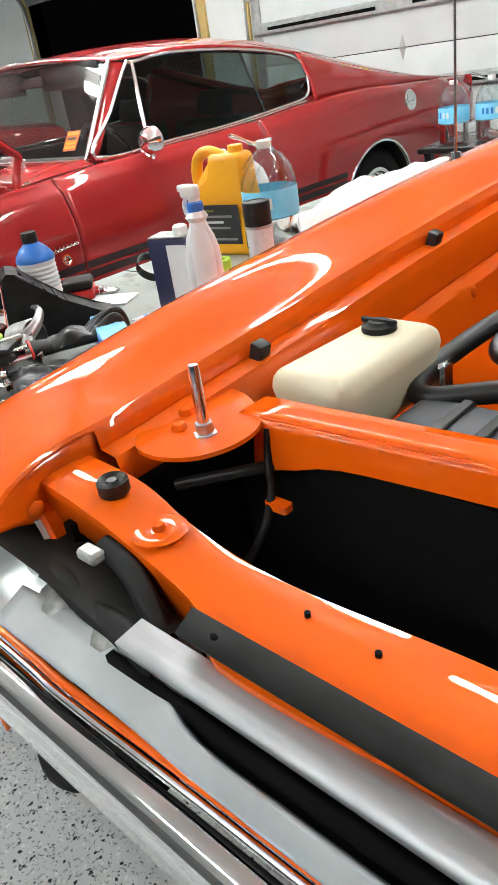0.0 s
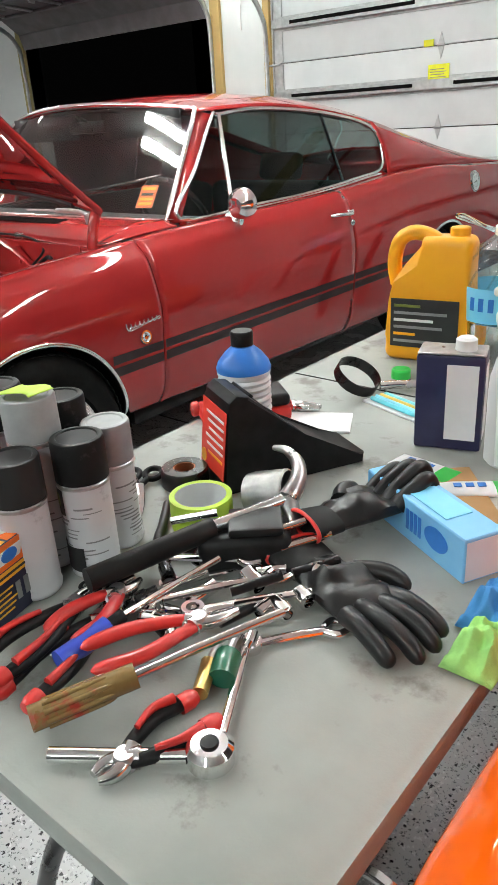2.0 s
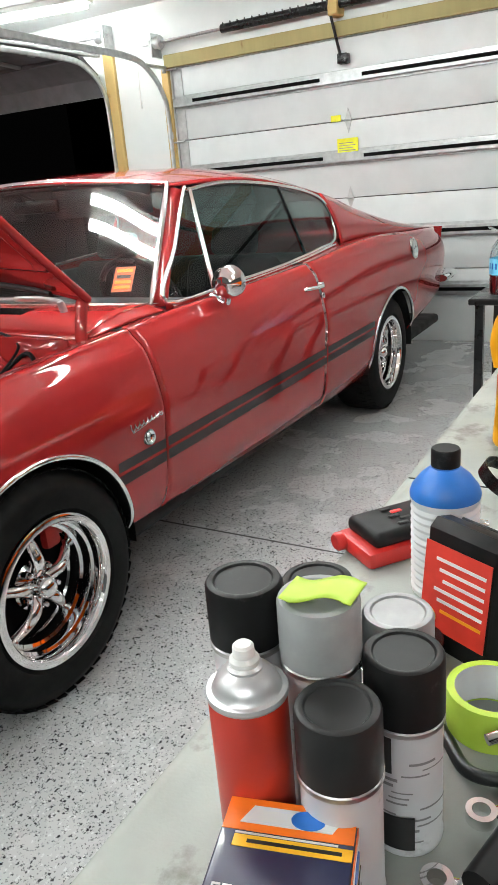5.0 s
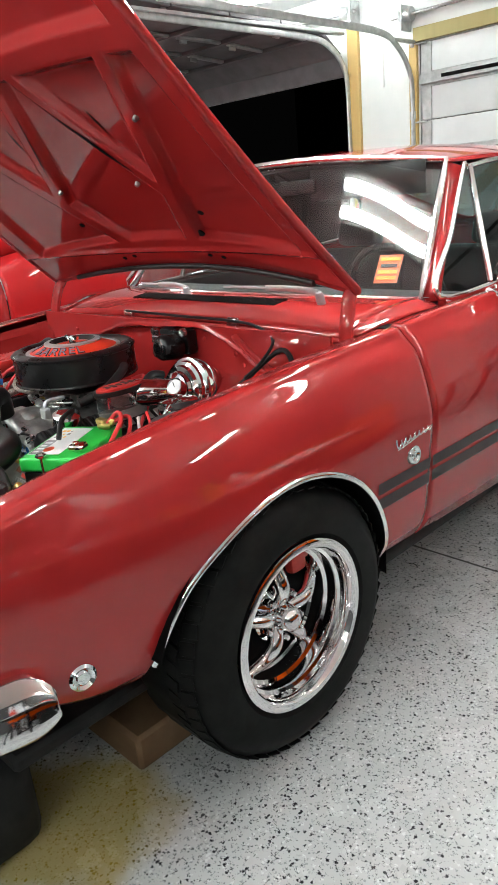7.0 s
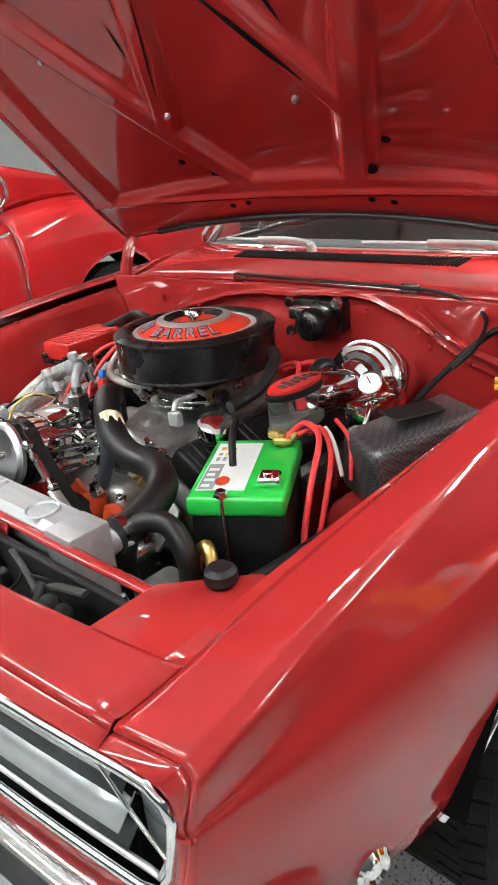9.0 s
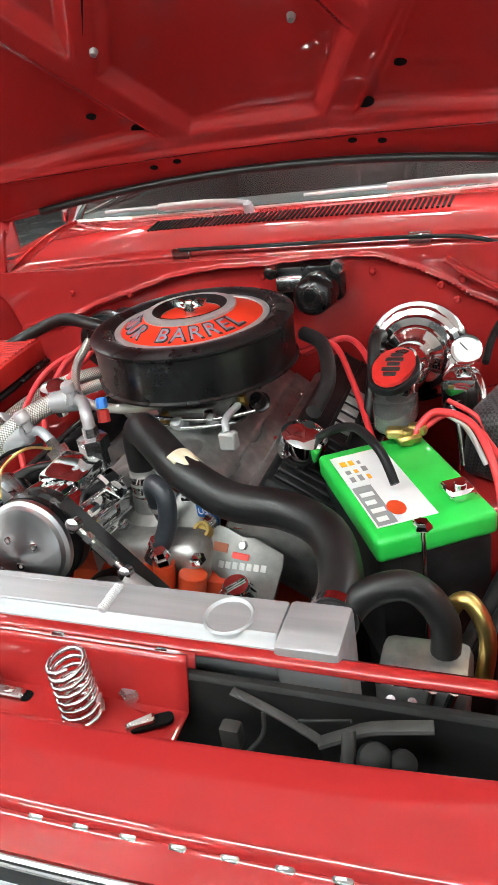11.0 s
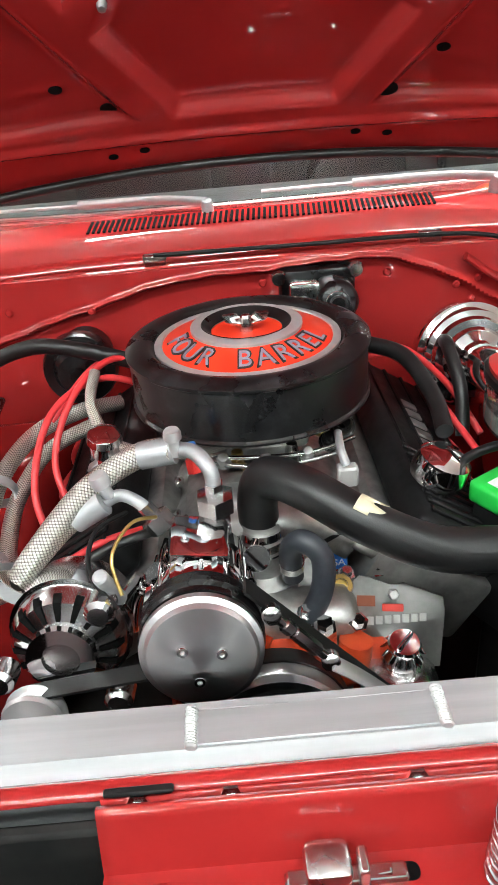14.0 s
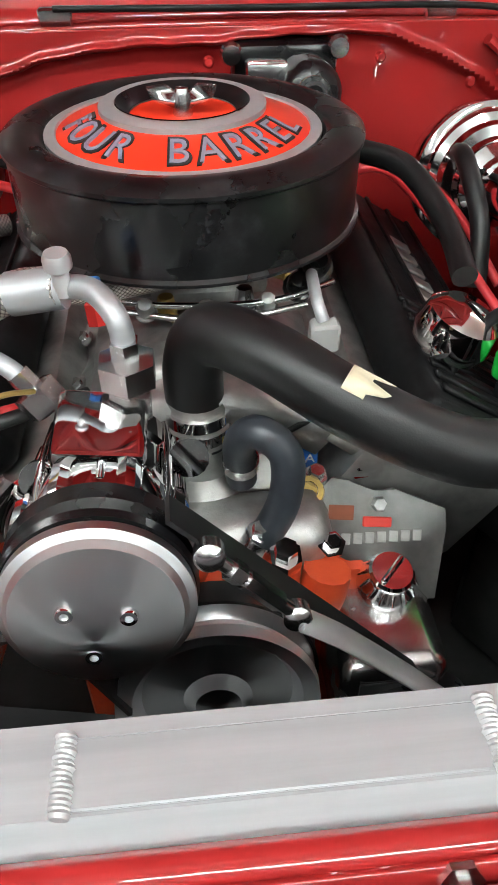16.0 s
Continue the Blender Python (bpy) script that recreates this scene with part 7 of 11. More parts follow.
lathe(bm, [(0, 0.020), (0.010, 0.020), (0.012, 0.016), (0.0125, 0.004), (0.008, 0.0), (0.008, -0.015)], (-0.262, 0.632, 0.828), (-0.3, -0.1, 1), 14)
part("service_port", bm, "alu_turned", cp)
bh = thing("braided_hoses", 0, 0, 0, label="bundle of steel-braided refrigerant hoses beside the engine", category="hose")
for pts, r in (([(-0.175, 0.655, 0.857), (-0.215, 0.665, 0.85), (-0.285, 0.64, 0.82), (-0.345, 0.60, 0.77), (-0.375, 0.585, 0.735)], 0.0155), ([(-0.268, 0.633, 0.803), (-0.31, 0.625, 0.785), (-0.36, 0.60, 0.745), (-0.385, 0.59, 0.72)], 0.0135),
               ([(-0.375, 0.585, 0.735), (-0.43, 0.63, 0.71), (-0.455, 0.72, 0.72), (-0.455, 0.82, 0.74), (-0.425, 0.93, 0.75), (-0.36, 0.99, 0.755), (-0.30, 1.04, 0.74)], 0.0135),
               ([(-0.385, 0.59, 0.72), (-0.44, 0.60, 0.69), (-0.485, 0.54, 0.70), (-0.53, 0.47, 0.70), (-0.58, 0.42, 0.66)], 0.0135),
               ([(-0.40, 0.62, 0.70), (-0.425, 0.70, 0.70), (-0.43, 0.80, 0.715), (-0.40, 0.90, 0.735), (-0.33, 0.96, 0.745)], 0.012),
               ([(-0.31, 0.93, 0.85), (-0.312, 0.87, 0.82), (-0.27, 0.80, 0.79), (-0.18, 0.77, 0.785), (-0.10, 0.79, 0.785)], 0.0085)):
    bm = B()
    tube(bm, pts, r, 14, 9)
    part("braided_hose", bm, "braid", bh)
for q, d_, r in (((-0.38, 0.585, 0.73), (-0.5, -0.2, -0.6), 0.034), ((-0.437, 0.64, 0.71), (-0.3, 0.8, 0.1), 0.03), ((-0.452, 0.79, 0.735), (0.0, 1, 0.2), 0.026)):
    bm = B()
    lathe(bm, [(r - 0.003, -0.008), (r, -0.008), (r, 0.008), (r - 0.003, 0.008)], q, d_, 22)
    part("hose_clip", bm, "alu", bh)
for q, d_ in (((-0.195, 0.66, 0.853), (-0.9, 0.1, -0.15)), ((-0.285, 0.63, 0.797), (-0.8, -0.1, -0.4))):
    bm = B()
    lathe(bm, [(0.009, -0.024), (0.0175, -0.022), (0.0175, 0.022), (0.013, 0.024)], q, d_, 16)
    part("crimp", bm, "alu", bh)
bm = B()
lathe(bm, [(0, 0.035), (0.014, 0.034), (0.022, 0.03), (0.024, 0.02), (0.021, 0.017), (0.021, 0.0), (0.014, -0.004), (0.012, -0.03)], (-0.275, 0.742, 0.815), (0.1, -0.2, 1), 20)
tagged(part("oil_filler_cap", bm, "chrome"), "chrome oil filler cap on the valve cover", "cap")

# alternator
copper = surface("copper_winding", (0.3, 0.11, 0.05), None, 60, 0.4, metal=0.8)
al = thing("alternator", 0, 0, 0, label="polished alternator with slotted fan housing", category="alternator")
aa = Vector((-0.04, -0.98, 0.14)).normalized()
q0 = Vector((-0.315, 0.49, 0.695))
a_, b_, _ = frame_of(aa)
bm = B()
lathe(bm, [(0.0, 0.0), (0.03, 0.0), (0.032, -0.01), (0.06, -0.02), (0.068, -0.035), (0.068, -0.11), (0.05, -0.125), (0, -0.125)], q0, aa, 36)
part("housing", bm, "chrome_worn", al)
for k in range(16):
    th = 2 * math.pi * k / 16
    n_ = a_ * math.cos(th) + b_ * math.sin(th)
    tng = aa.cross(n_)
    bm = B()
    rows = []
    for r_, h_, wd in ((0.040, -0.0128, 0.0026), (0.052, -0.0168, 0.0038), (0.0605, -0.0200, 0.0046), (0.0665, -0.0305, 0.0048)):
        rows.append([bm.verts.new(q0 + n_ * (r_ + 0.0008) + aa * (h_ + 0.0012) + tng * (wd * sg)) for sg in (-1, 1)])
    for p_, q_ in zip(rows, rows[1:]):
        bm.faces.new((p_[0], p_[1], q_[1], q_[0]))
    part("cooling_slot", bm, copper if k in (5, 6) else "dark", al)
bm = B()
lathe(bm, [(0.069, -0.048), (0.074, -0.048), (0.074, -0.07), (0.069, -0.07)], q0, aa, 36)
lathe(bm, [(0.022, 0.004), (0.04, 0.004), (0.04, -0.006), (0.022, -0.006)], q0, aa, 28)
part("band", bm, "chrome", al)
bm = B()
lathe(bm, [(0, 0.035), (0.012, 0.034), (0.018, 0.03), (0.034, 0.026), (0.036, 0.02), (0.03, 0.012), (0.036, 0.004), (0.034, 0.0), (0.02, -0.002)], q0 + Vector((-0.035, -0.02, -0.055)), aa, 32)
part("pulley", bm, "alu_turned", al)
for x, y, z in ((-0.385, 0.48, 0.68), (-0.26, 0.49, 0.76), (-0.255, 0.47, 0.645), (-0.37, 0.47, 0.62)):
    bm = B()
    lathe(bm, [(0, 0.012), (0.012, 0.012), (0.017, 0.006), (0.017, -0.02)], (x, y, z), aa, 12)
    part("lug", bm, "chrome_worn", al)
bm = B()
rod(bm, (-0.245, 0.53, 0.74), (-0.255, 0.50, 0.80), 0.009, seg=12, bevel=0.002)
part("stud", bm, "alu", al)

# power steering pump
ps = thing("power_steering_pump", 0, 0, 0, label="black power steering pump with chrome filler cap", category="pump")
bm = B()
lathe(bm, [(0, 0.0), (0.019, 0.0), (0.0215, -0.003), (0.0215, -0.010), (0.027, -0.018), (0.0285, -0.030), (0.023, -0.034), (0.020, -0.036), (0.020, -0.06)], (0.093, 0.552, 0.607), (0.05, -0.25, 1), 28)
cap = part("cap", bm, "chrome", ps, "chrome filler cap")
bm = B()
box(bm, -0.017, 0.017, -0.0028, 0.0028, -0.001, 0.006, 0.002, 1, Matrix.Translation((0.093, 0.552, 0.607)) @ Vector((0.05, -0.25, 1)).to_track_quat("Z", "Y").to_matrix().to_4x4() @ Matrix.Rotation(radians(35), 4, "Z"))
part("grip_bar", bm, "chrome", cap)
for k in range(14):
    th = 2 * math.pi * k / 14
    qd = Vector((0.05, -0.25, 1)).to_track_quat("Z", "Y")
    bm = B()
    rod(bm, Vector((0.093, 0.552, 0.607)) + qd @ Vector((0.0225 * math.cos(th), 0.0225 * math.sin(th), -0.009)), Vector((0.093, 0.552, 0.607)) + qd @ Vector((0.0282 * math.cos(th), 0.0282 * math.sin(th), -0.020)), 0.0012, seg=8)
    part("knurl", bm, "chrome", cap)
bm = B()
box(bm, 0.035, 0.135, 0.47, 0.60, 0.44, 0.572, 0.02, 3)
part("reservoir", bm, "chrome_worn", ps)
bm = B()
box(bm, 0.05, 0.12, 0.4685, 0.4705, 0.52, 0.555)
part("label", bm, "print_black", ps)
bm = B()
lathe(bm, [(0, 0.02), (0.06, 0.01), (0.062, -0.02), (0.04, -0.03)], (0.10, 0.46, 0.49), (0, -1, 0.1), 32)
part("pulley", bm, "black_satin", ps)

# battery
bt = thing("battery", 0.331, 0.622, 0.534, 31.5, "black car battery with bright green lid and white label", "battery")
bm = B()
box(bm, -0.075, 0.075, -0.112, 0.112, 0.0, 0.189, 0.006, 2)
part("case", bm, "black_plastic", bt)
bm = B()
box(bm, -0.080, 0.080, -0.118, 0.118, 0.190, 0.225, 0.008, 3)
part("lid", bm, "green", bt, "bright green plastic lid")
bm = B()
box(bm, -0.068, 0.012, -0.092, 0.095, 0.2252, 0.2262)
lb = part("label", bm, "label_white", bt, "white printed label with plain bars")
random.seed(11)
for k in range(9):
    bm = B()
    x, y = (-0.060 + 0.012 * (k % 3), 0.02 + 0.022 * (k // 3))
    box(bm, x, x + random.uniform(0.004, 0.009), y, y + random.uniform(0.008, 0.016), 0.2263, 0.2268)
    part("print_bar", bm, random.choice(("print_grey", "print_grey", "yellow_plastic")), lb)
bm = B()
box(bm, -0.066, -0.040, -0.09, 0.005, 0.2263, 0.2267)
part("print_panel", bm, "print_grey", lb)
for k in range(4):
    bm = B()
    box(bm, -0.062, -0.048 + 0.004 * (k % 2), -0.082 + 0.02 * k, -0.072 + 0.02 * k, 0.2268, 0.2271)
    part("print_bar", bm, "label_white", lb)
bm = B()
lathe(bm, [(0, 0.0004), (0.017, 0.0004), (0.017, 0)], (-0.03, -0.06, 0.2265), (0, 0, 1), 20, squash=0.7)
part("print_oval", bm, "orange_paint", lb)
for x, y, c in ((0.05, -0.075, "chrome"), (0.05, 0.085, "braided_gold")):
    bm = B()
    rod(bm, (x, y, 0.226), (x, y, 0.25), 0.009, 0.008, bevel=0.001)
    box(bm, x - 0.018, x + 0.018, y - 0.012, y + 0.026, 0.229, 0.243, 0.004, 1)
    part("terminal", bm, c, bt)
bm = B()
rod(bm, (-0.02, -0.118, 0.04), (-0.02, -0.116, 0.235), 0.0035)
lathe(bm, [(0, 0.01), (0.008, 0.01), (0.012, 0.004), (0.012, 0)], (-0.02, -0.116, 0.228), (0, 0, 1), 6)
part("hold_down_rod", bm, "chrome", bt)
bm = B()
box(bm, -0.026, -0.014, -0.125, -0.098, 0.2275, 0.231, 0.002, 1)
part("hold_down_clamp", bm, "chrome", bt)
bm = B()
lathe(bm, [(0, 0.002), (0.010, 0.002), (0.010, 0)], (-0.04, -0.106, 0.09), (0, -1, 0), 16)
part("sticker_dot", bm, "label_white", bt)
bm = B()
box(bm, -0.03, 0.09, -0.115, 0.115, -0.25, -0.002, 0.01, 1)
part("tray", bm, "dusty_black", bt)
cb = thing("battery_cables", 0, 0, 0, label="red and black battery cables with brass ends", category="cable")
cb.location = (-0.034, 0.018, -0.026)
for pts, r, mt in (([(0.37, 0.705, 0.80), (0.40, 0.72, 0.83), (0.455, 0.69, 0.825), (0.49, 0.62, 0.78), (0.50, 0.58, 0.70), (0.52, 0.55, 0.62)], 0.0055, "red_wire"), ([(0.375, 0.71, 0.80), (0.42, 0.735, 0.82), (0.47, 0.70, 0.80), (0.505, 0.64, 0.76), (0.51, 0.60, 0.68)], 0.005, "red_wire"),
                   ([(0.365, 0.57, 0.80), (0.34, 0.60, 0.835), (0.29, 0.66, 0.835), (0.23, 0.68, 0.80), (0.19, 0.66, 0.74)], 0.0065, "black_plastic"), ([(0.53, 0.62, 0.70), (0.47, 0.45, 0.66), (0.44, 0.36, 0.66)], 0.014, "rubber"), ([(0.56, 0.70, 0.72), (0.53, 0.55, 0.70), (0.48, 0.40, 0.68)], 0.012, "rubber"), ([(0.40, 0.78, 0.80), (0.44, 0.75, 0.79), (0.47, 0.73, 0.74)], 0.004, "white_plastic"), ([(0.41, 0.80, 0.81), (0.46, 0.77, 0.79), (0.48, 0.74, 0.73)], 0.004, "red_wire")):
    bm = B()
    tube(bm, pts, r, 10, 9)
    part("cable", bm, mt, cb)
for x, y, z in ((0.345, 0.705, 0.795), (0.375, 0.715, 0.797)):
    bm = B()
    box(bm, x - 0.014, x + 0.014, y - 0.010, y + 0.010, z, z + 0.016, 0.004, 1)
    part("cable_lug", bm, "braided_gold", cb)
lp = thing("heater_hose", 0, 0, 0, label="looped black rubber hose beside the radiator tank", category="hose")
bm = B()
tube(bm, [(0.30, 0.375, 0.60), (0.298, 0.372, 0.70), (0.325, 0.385, 0.755), (0.375, 0.40, 0.765), (0.41, 0.40, 0.72), (0.405, 0.40, 0.64), (0.38, 0.42, 0.56)], 0.017, 14, 9)
part("hose", bm, "rubber", lp)
bp = thing("brake_proportioning_valve", 0, 0, 0, label="grey casting with yellow-plated pipe below the battery", category="valve")
bm = B()
box(bm, 0.34, 0.44, 0.34, 0.42, 0.62, 0.68, 0.012, 2)
part("casting", bm, "alu_cast", bp)
bm = B()
tube(bm, [(0.41, 0.40, 0.67), (0.415, 0.42, 0.72), (0.435, 0.42, 0.735), (0.455, 0.405, 0.70), (0.45, 0.39, 0.64)], 0.010, 10, 8)
part("pipe", bm, "braided_gold", bp)
for k in range(5):
    bm = B()
    rod(bm, (0.345 + 0.016 * k, 0.335, 0.63), (0.345 + 0.02 * k, 0.30 + 0.01 * k, 0.68 + 0.01 * (k % 2)), 0.005, seg=8)
    part("fitting", bm, "chrome_worn", bp)

# brake booster and master cylinder
bb = thing("brake_booster", 0, 0, 0, label="chromed brake booster with clear master cylinder and red cap", category="brake booster")
ba = Vector((0.0, -0.96, 0.2)).normalized()
b0 = Vector((0.305, 1.02, 0.782))
bm = B()
lathe(bm, [(0, 0.060), (0.030, 0.060), (0.036, 0.054), (0.038, 0.046), (0.050, 0.044), (0.054, 0.036), (0.066, 0.034), (0.070, 0.024), (0.079, 0.020), (0.080, 0.010), (0.084, 0.007), (0.090, 0.005), (0.090, -0.003), (0.085, -0.007), (0.088, -0.013), (0.088, -0.032), (0.082, -0.05), (0.072, -0.09), (0.05, -0.12), (0.04, -0.165)], b0, ba, 48)
part("booster_shell", bm, "chrome", bb)
bm = B()
lathe(bm, [(0, 0.20), (0.03, 0.198), (0.036, 0.18), (0.036, 0.06), (0.05, 0.05)], b0, ba, 28)
part("cylinder_body", bm, "chrome", bb)
bm = B()
plate(bm, disc_poly(0.072, 36, 0.033), 0.070, Matrix.Translation((0.300, 0.80, 0.764)), 0.006)
part("reservoir", bm, "clear", bb, "clear fluid reservoir")
bm = B()
plate(bm, disc_poly(0.068, 32, 0.029), 0.026, Matrix.Translation((0.300, 0.80, 0.767)), 0.004)
part("fluid", bm, surface("brake_fluid", (0.3, 0.32, 0.3), None, 20, 0.2, coat=0.5), bb)
bm = B()
plate(bm, disc_poly(0.070, 36, 0.031), 0.012, Matrix.Translation((0.300, 0.80, 0.840)), 0.003)
cap = part("reservoir_cap", bm, "red_plastic", bb, "red oval cap with raised letters as bars")
bm = B()
plate(bm, disc_poly(0.077, 36, 0.037), 0.012, Matrix.Translation((0.300, 0.80, 0.834)), 0.003)
part("cap_rim", bm, "black_plastic", cap, "black rim of the cap")
for k in range(5):
    bm = B()
    box(bm, 0.290 - 0.005 * (k % 2), 0.309 + 0.003 * (k % 2), 0.757 + 0.018 * k, 0.769 + 0.018 * k, 0.8515, 0.854, 0.002, 1)
    part("raised_mark", bm, "print_black", cap)
bm = B()
lathe(bm, [(0, 0.006), (0.019, 0.006), (0.024, 0.008), (0.024, 0.0), (0.022, -0.018), (0, -0.018)], (0.397, 0.905, 0.83), (0.1, -0.75, 0.5), 28)
gg = part("pressure_gauge", bm, "chrome", bb)
bm = B()
lathe(bm, [(0, 0.0066), (0.0195, 0.0066)], (0.397, 0.905, 0.83), (0.1, -0.75, 0.5), 24)
part("gauge_face", bm, "label_white", gg)
bm = B()
gm = Matrix.Translation(Vector((0.397, 0.905, 0.83)) + Vector((0.1, -0.75, 0.5)).normalized() * 0.0072) @ Vector((0.1, -0.75, 0.5)).to_track_quat("Z", "Y").to_matrix().to_4x4()
box(bm, -0.001, 0.001, -0.002, 0.015, 0, 0.0006, 0, m=gm @ Matrix.Rotation(0.7, 4, "Z"))
part("needle", bm, "print_black", gg)
bm = B()
box(bm, 0.36, 0.42, 0.86, 0.96, 0.735, 0.80, 0.012, 2)
part("valve_block", bm, "chrome", bb)
for pts in ([(0.40, 0.90, 0.80), (0.42, 0.86, 0.80), (0.43, 0.82, 0.76), (0.42, 0.80, 0.68)], [(0.37, 0.87, 0.75), (0.39, 0.83, 0.74), (0.40, 0.80, 0.68)], [(0.25, 0.98, 0.83), (0.245, 0.94, 0.835), (0.25, 0.88, 0.79), (0.245, 0.84, 0.73)]):
    bm = B()
    tube(bm, pts, 0.0055 if pts[0][0] > 0.3 else 0.011, 10, 8)
    part("brake_line" if pts[0][0] > 0.3 else "vacuum_hose", bm, "chrome_worn" if pts[0][0] > 0.3 else "rubber", bb)

# carbon-look cover
cf = thing("carbon_cover", 0.508, 0.862, 0.66, -28, "glossy carbon-fibre patterned electrical cover", "cover")
bm = B()
box(bm, -0.075, 0.075, -0.11, 0.11, 0, 0.15, 0.02, 3)
for v in bm.verts:
    if v.co.z > 0.1:
        v.co.x *= 0.86
        v.co.z -= 0.035 * max(0, -v.co.y / 0.11)
part("shell", bm, "carbon", cf)
bm = B()
box(bm, -0.03, 0.03, -0.05, 0.05, 0.1495, 0.1535, 0.002, 1)
part("plate", bm, "black_plastic", cf)

# wiper motor
wm = thing("wiper_motor", 0, 0, 0, label="black wiper motor bolted to the firewall", category="motor")
bm = B()
box(bm, 0.0, 0.14, 1.172, 1.216, 0.83, 0.908, 0.012, 2)
part("bracket", bm, "black_satin", wm)
bm = B()
lathe(bm, [(0, 0.075), (0.014, 0.075), (0.03, 0.07), (0.038, 0.06), (0.040, 0.0)], (0.095, 1.165, 0.858), (0, -1, 0.12), 30)
part("motor_can", bm, "black_satin", wm)
bm = B()
lathe(bm, [(0.012, 0.078), (0.017, 0.078), (0.017, 0.072), (0.022, 0.073), (0.024, 0.07)], (0.095, 1.165, 0.858), (0, -1, 0.12), 24)
part("end_ring", bm, "chrome_worn", wm)
bm = B()
box(bm, 0.015, 0.07, 1.13, 1.165, 0.865, 0.895, 0.006, 2)
part("gear_case", bm, "chrome_worn", wm)
for x, z in ((-0.002, 0.90), (0.137, 0.905), (-0.002, 0.83)):
    bm = B()
    lathe(bm, [(0, 0.014), (0.012, 0.013), (0.015, 0.006), (0.013, 0)], (x, 1.166, z), (0, -1, 0), 16)
    part("grommet", bm, "chrome_worn", wm)

# heater blower and ignition box
hb = thing("heater_blower", 0, 0, 0, label="round black heater blower motor on the firewall", category="motor")
bm = B()
lathe(bm, [(0, 0.06), (0.012, 0.06), (0.014, 0.052), (0.035, 0.048), (0.045, 0.03), (0.062, 0.026), (0.066, 0.012), (0.066, 0.0)], (-0.368, 1.10, 0.79), (0.05, -1, 0.1), 36)
bm2 = lathe(bm, [(0, 0), (0.05, 0), (0.05, -0.09), (0, -0.09)], (-0.368, 1.10, 0.79), (0.05, -1, 0.1), 24)
part("motor_case", bm, "black_satin", hb)
bm = B()
tube(bm, [(-0.60, 1.0, 0.80), (-0.50, 1.03, 0.84), (-0.42, 1.02, 0.865), (-0.34, 1.0, 0.86), (-0.25, 1.0, 0.83)], 0.013, 12, 8)
part("heater_hose", bm, "rubber", hb)
ib = thing("ignition_box", -0.548, 0.93, 0.775, 4, "red ribbed ignition box on the inner fender", "ignition box")
bm = B()
box(bm, -0.055, 0.055, -0.10, 0.10, 0.0, 0.045, 0.006, 2)
part("case", bm, "red_plastic", ib)
for k in range(14):
    bm = B()
    box(bm, -0.048, 0.048, -0.0025, 0.0025, 0.0455, 0.050, 0.001, 1, Matrix.Translation((0, -0.085 + 0.013 * k, 0)))
    part("rib", bm, "red_plastic", ib)
bm = B()
box(bm, -0.06, 0.06, -0.105, 0.105, -0.014, -0.002, 0.004, 1)
part("bracket", bm, "black_satin", ib)
for p_ in ((-0.045, -0.108), (0.045, -0.108)):
    bm = B()
    lathe(bm, [(0, 0.012), (0.008, 0.010), (0.008, 0)], (p_[0], p_[1] + 0.006, 0.01), (0, -1, 0), 10)
    part("rubber_mount", bm, "rubber", ib)
ht = thing("spark_lead_loom", 0, 0, 0, label="red ignition leads looping to the distributor", category="wiring")
for pts in ([(-0.20, 0.95, 0.79), (-0.30, 0.95, 0.83), (-0.37, 0.86, 0.82), (-0.39, 0.76, 0.75), (-0.36, 0.70, 0.68)], [(-0.19, 0.98, 0.79), (-0.28, 0.99, 0.845), (-0.34, 0.90, 0.83), (-0.37, 0.82, 0.76), (-0.34, 0.76, 0.69)], [(-0.18, 1.0, 0.78), (-0.25, 1.04, 0.83), (-0.33, 1.02, 0.82), (-0.40, 0.95, 0.76)],
            [(0.10, 0.98, 0.80), (0.16, 0.98, 0.815), (0.21, 0.90, 0.78), (0.26, 0.80, 0.72)], [(0.10, 1.0, 0.79), (0.18, 1.02, 0.81), (0.24, 0.94, 0.78), (0.28, 0.86, 0.72)]):
    bm = B()
    tube(bm, pts, 0.0055, 8, 9)
    part("lead", bm, "red_wire", ht)
yc = surface("yellow_connector", (0.75, 0.5, 0.02), None, 20, 0.4)
wc = thing("wiring_connector", 0, 0, 0, label="black wiring plug with yellow ends by the hinge", category="connector")
bm = B()
box(bm, 0.60, 0.63, 1.05, 1.09, 0.80, 0.825, 0.004, 1)
part("plug", bm, "black_plastic", wc)
for z in (0.806, 0.819):
    bm = B()
    rod(bm, (0.60, 1.06, z), (0.57, 1.05, z), 0.006)
    part("pin", bm, yc, wc)
bm = B()
tube(bm, [(0.63, 1.07, 0.81), (0.60, 1.13, 0.86), (0.52, 1.17, 0.88), (0.44, 1.10, 0.80), (0.42, 1.02, 0.76)], 0.007, 8, 8)
part("wire", bm, "black_plastic", wc)


# ---- the orange car ----
oc = thing("orange_car", 0, 0, 0, label="bright orange 1960s car with stripped engine bay and no hood", category="car")
OT = ((-0.14, 0.845), (0.0, 0.872), (0.1, 0.886), (0.3, 0.910), (0.6, 0.935), (1.2, 0.968), (2.0, 0.985), (3.2, 0.99))
OI = ((-0.14, 0.835), (0.0, 0.86), (0.1, 0.868), (0.4, 0.888), (0.87, 0.922), (1.4, 0.945), (2.2, 0.96), (3.2, 0.965))

OX = ((-0.14, 0.055), (-0.105, 0.044), (-0.056, 0.012), (0.03, -0.006), (0.10, 0.0), (3.2, 0.0))


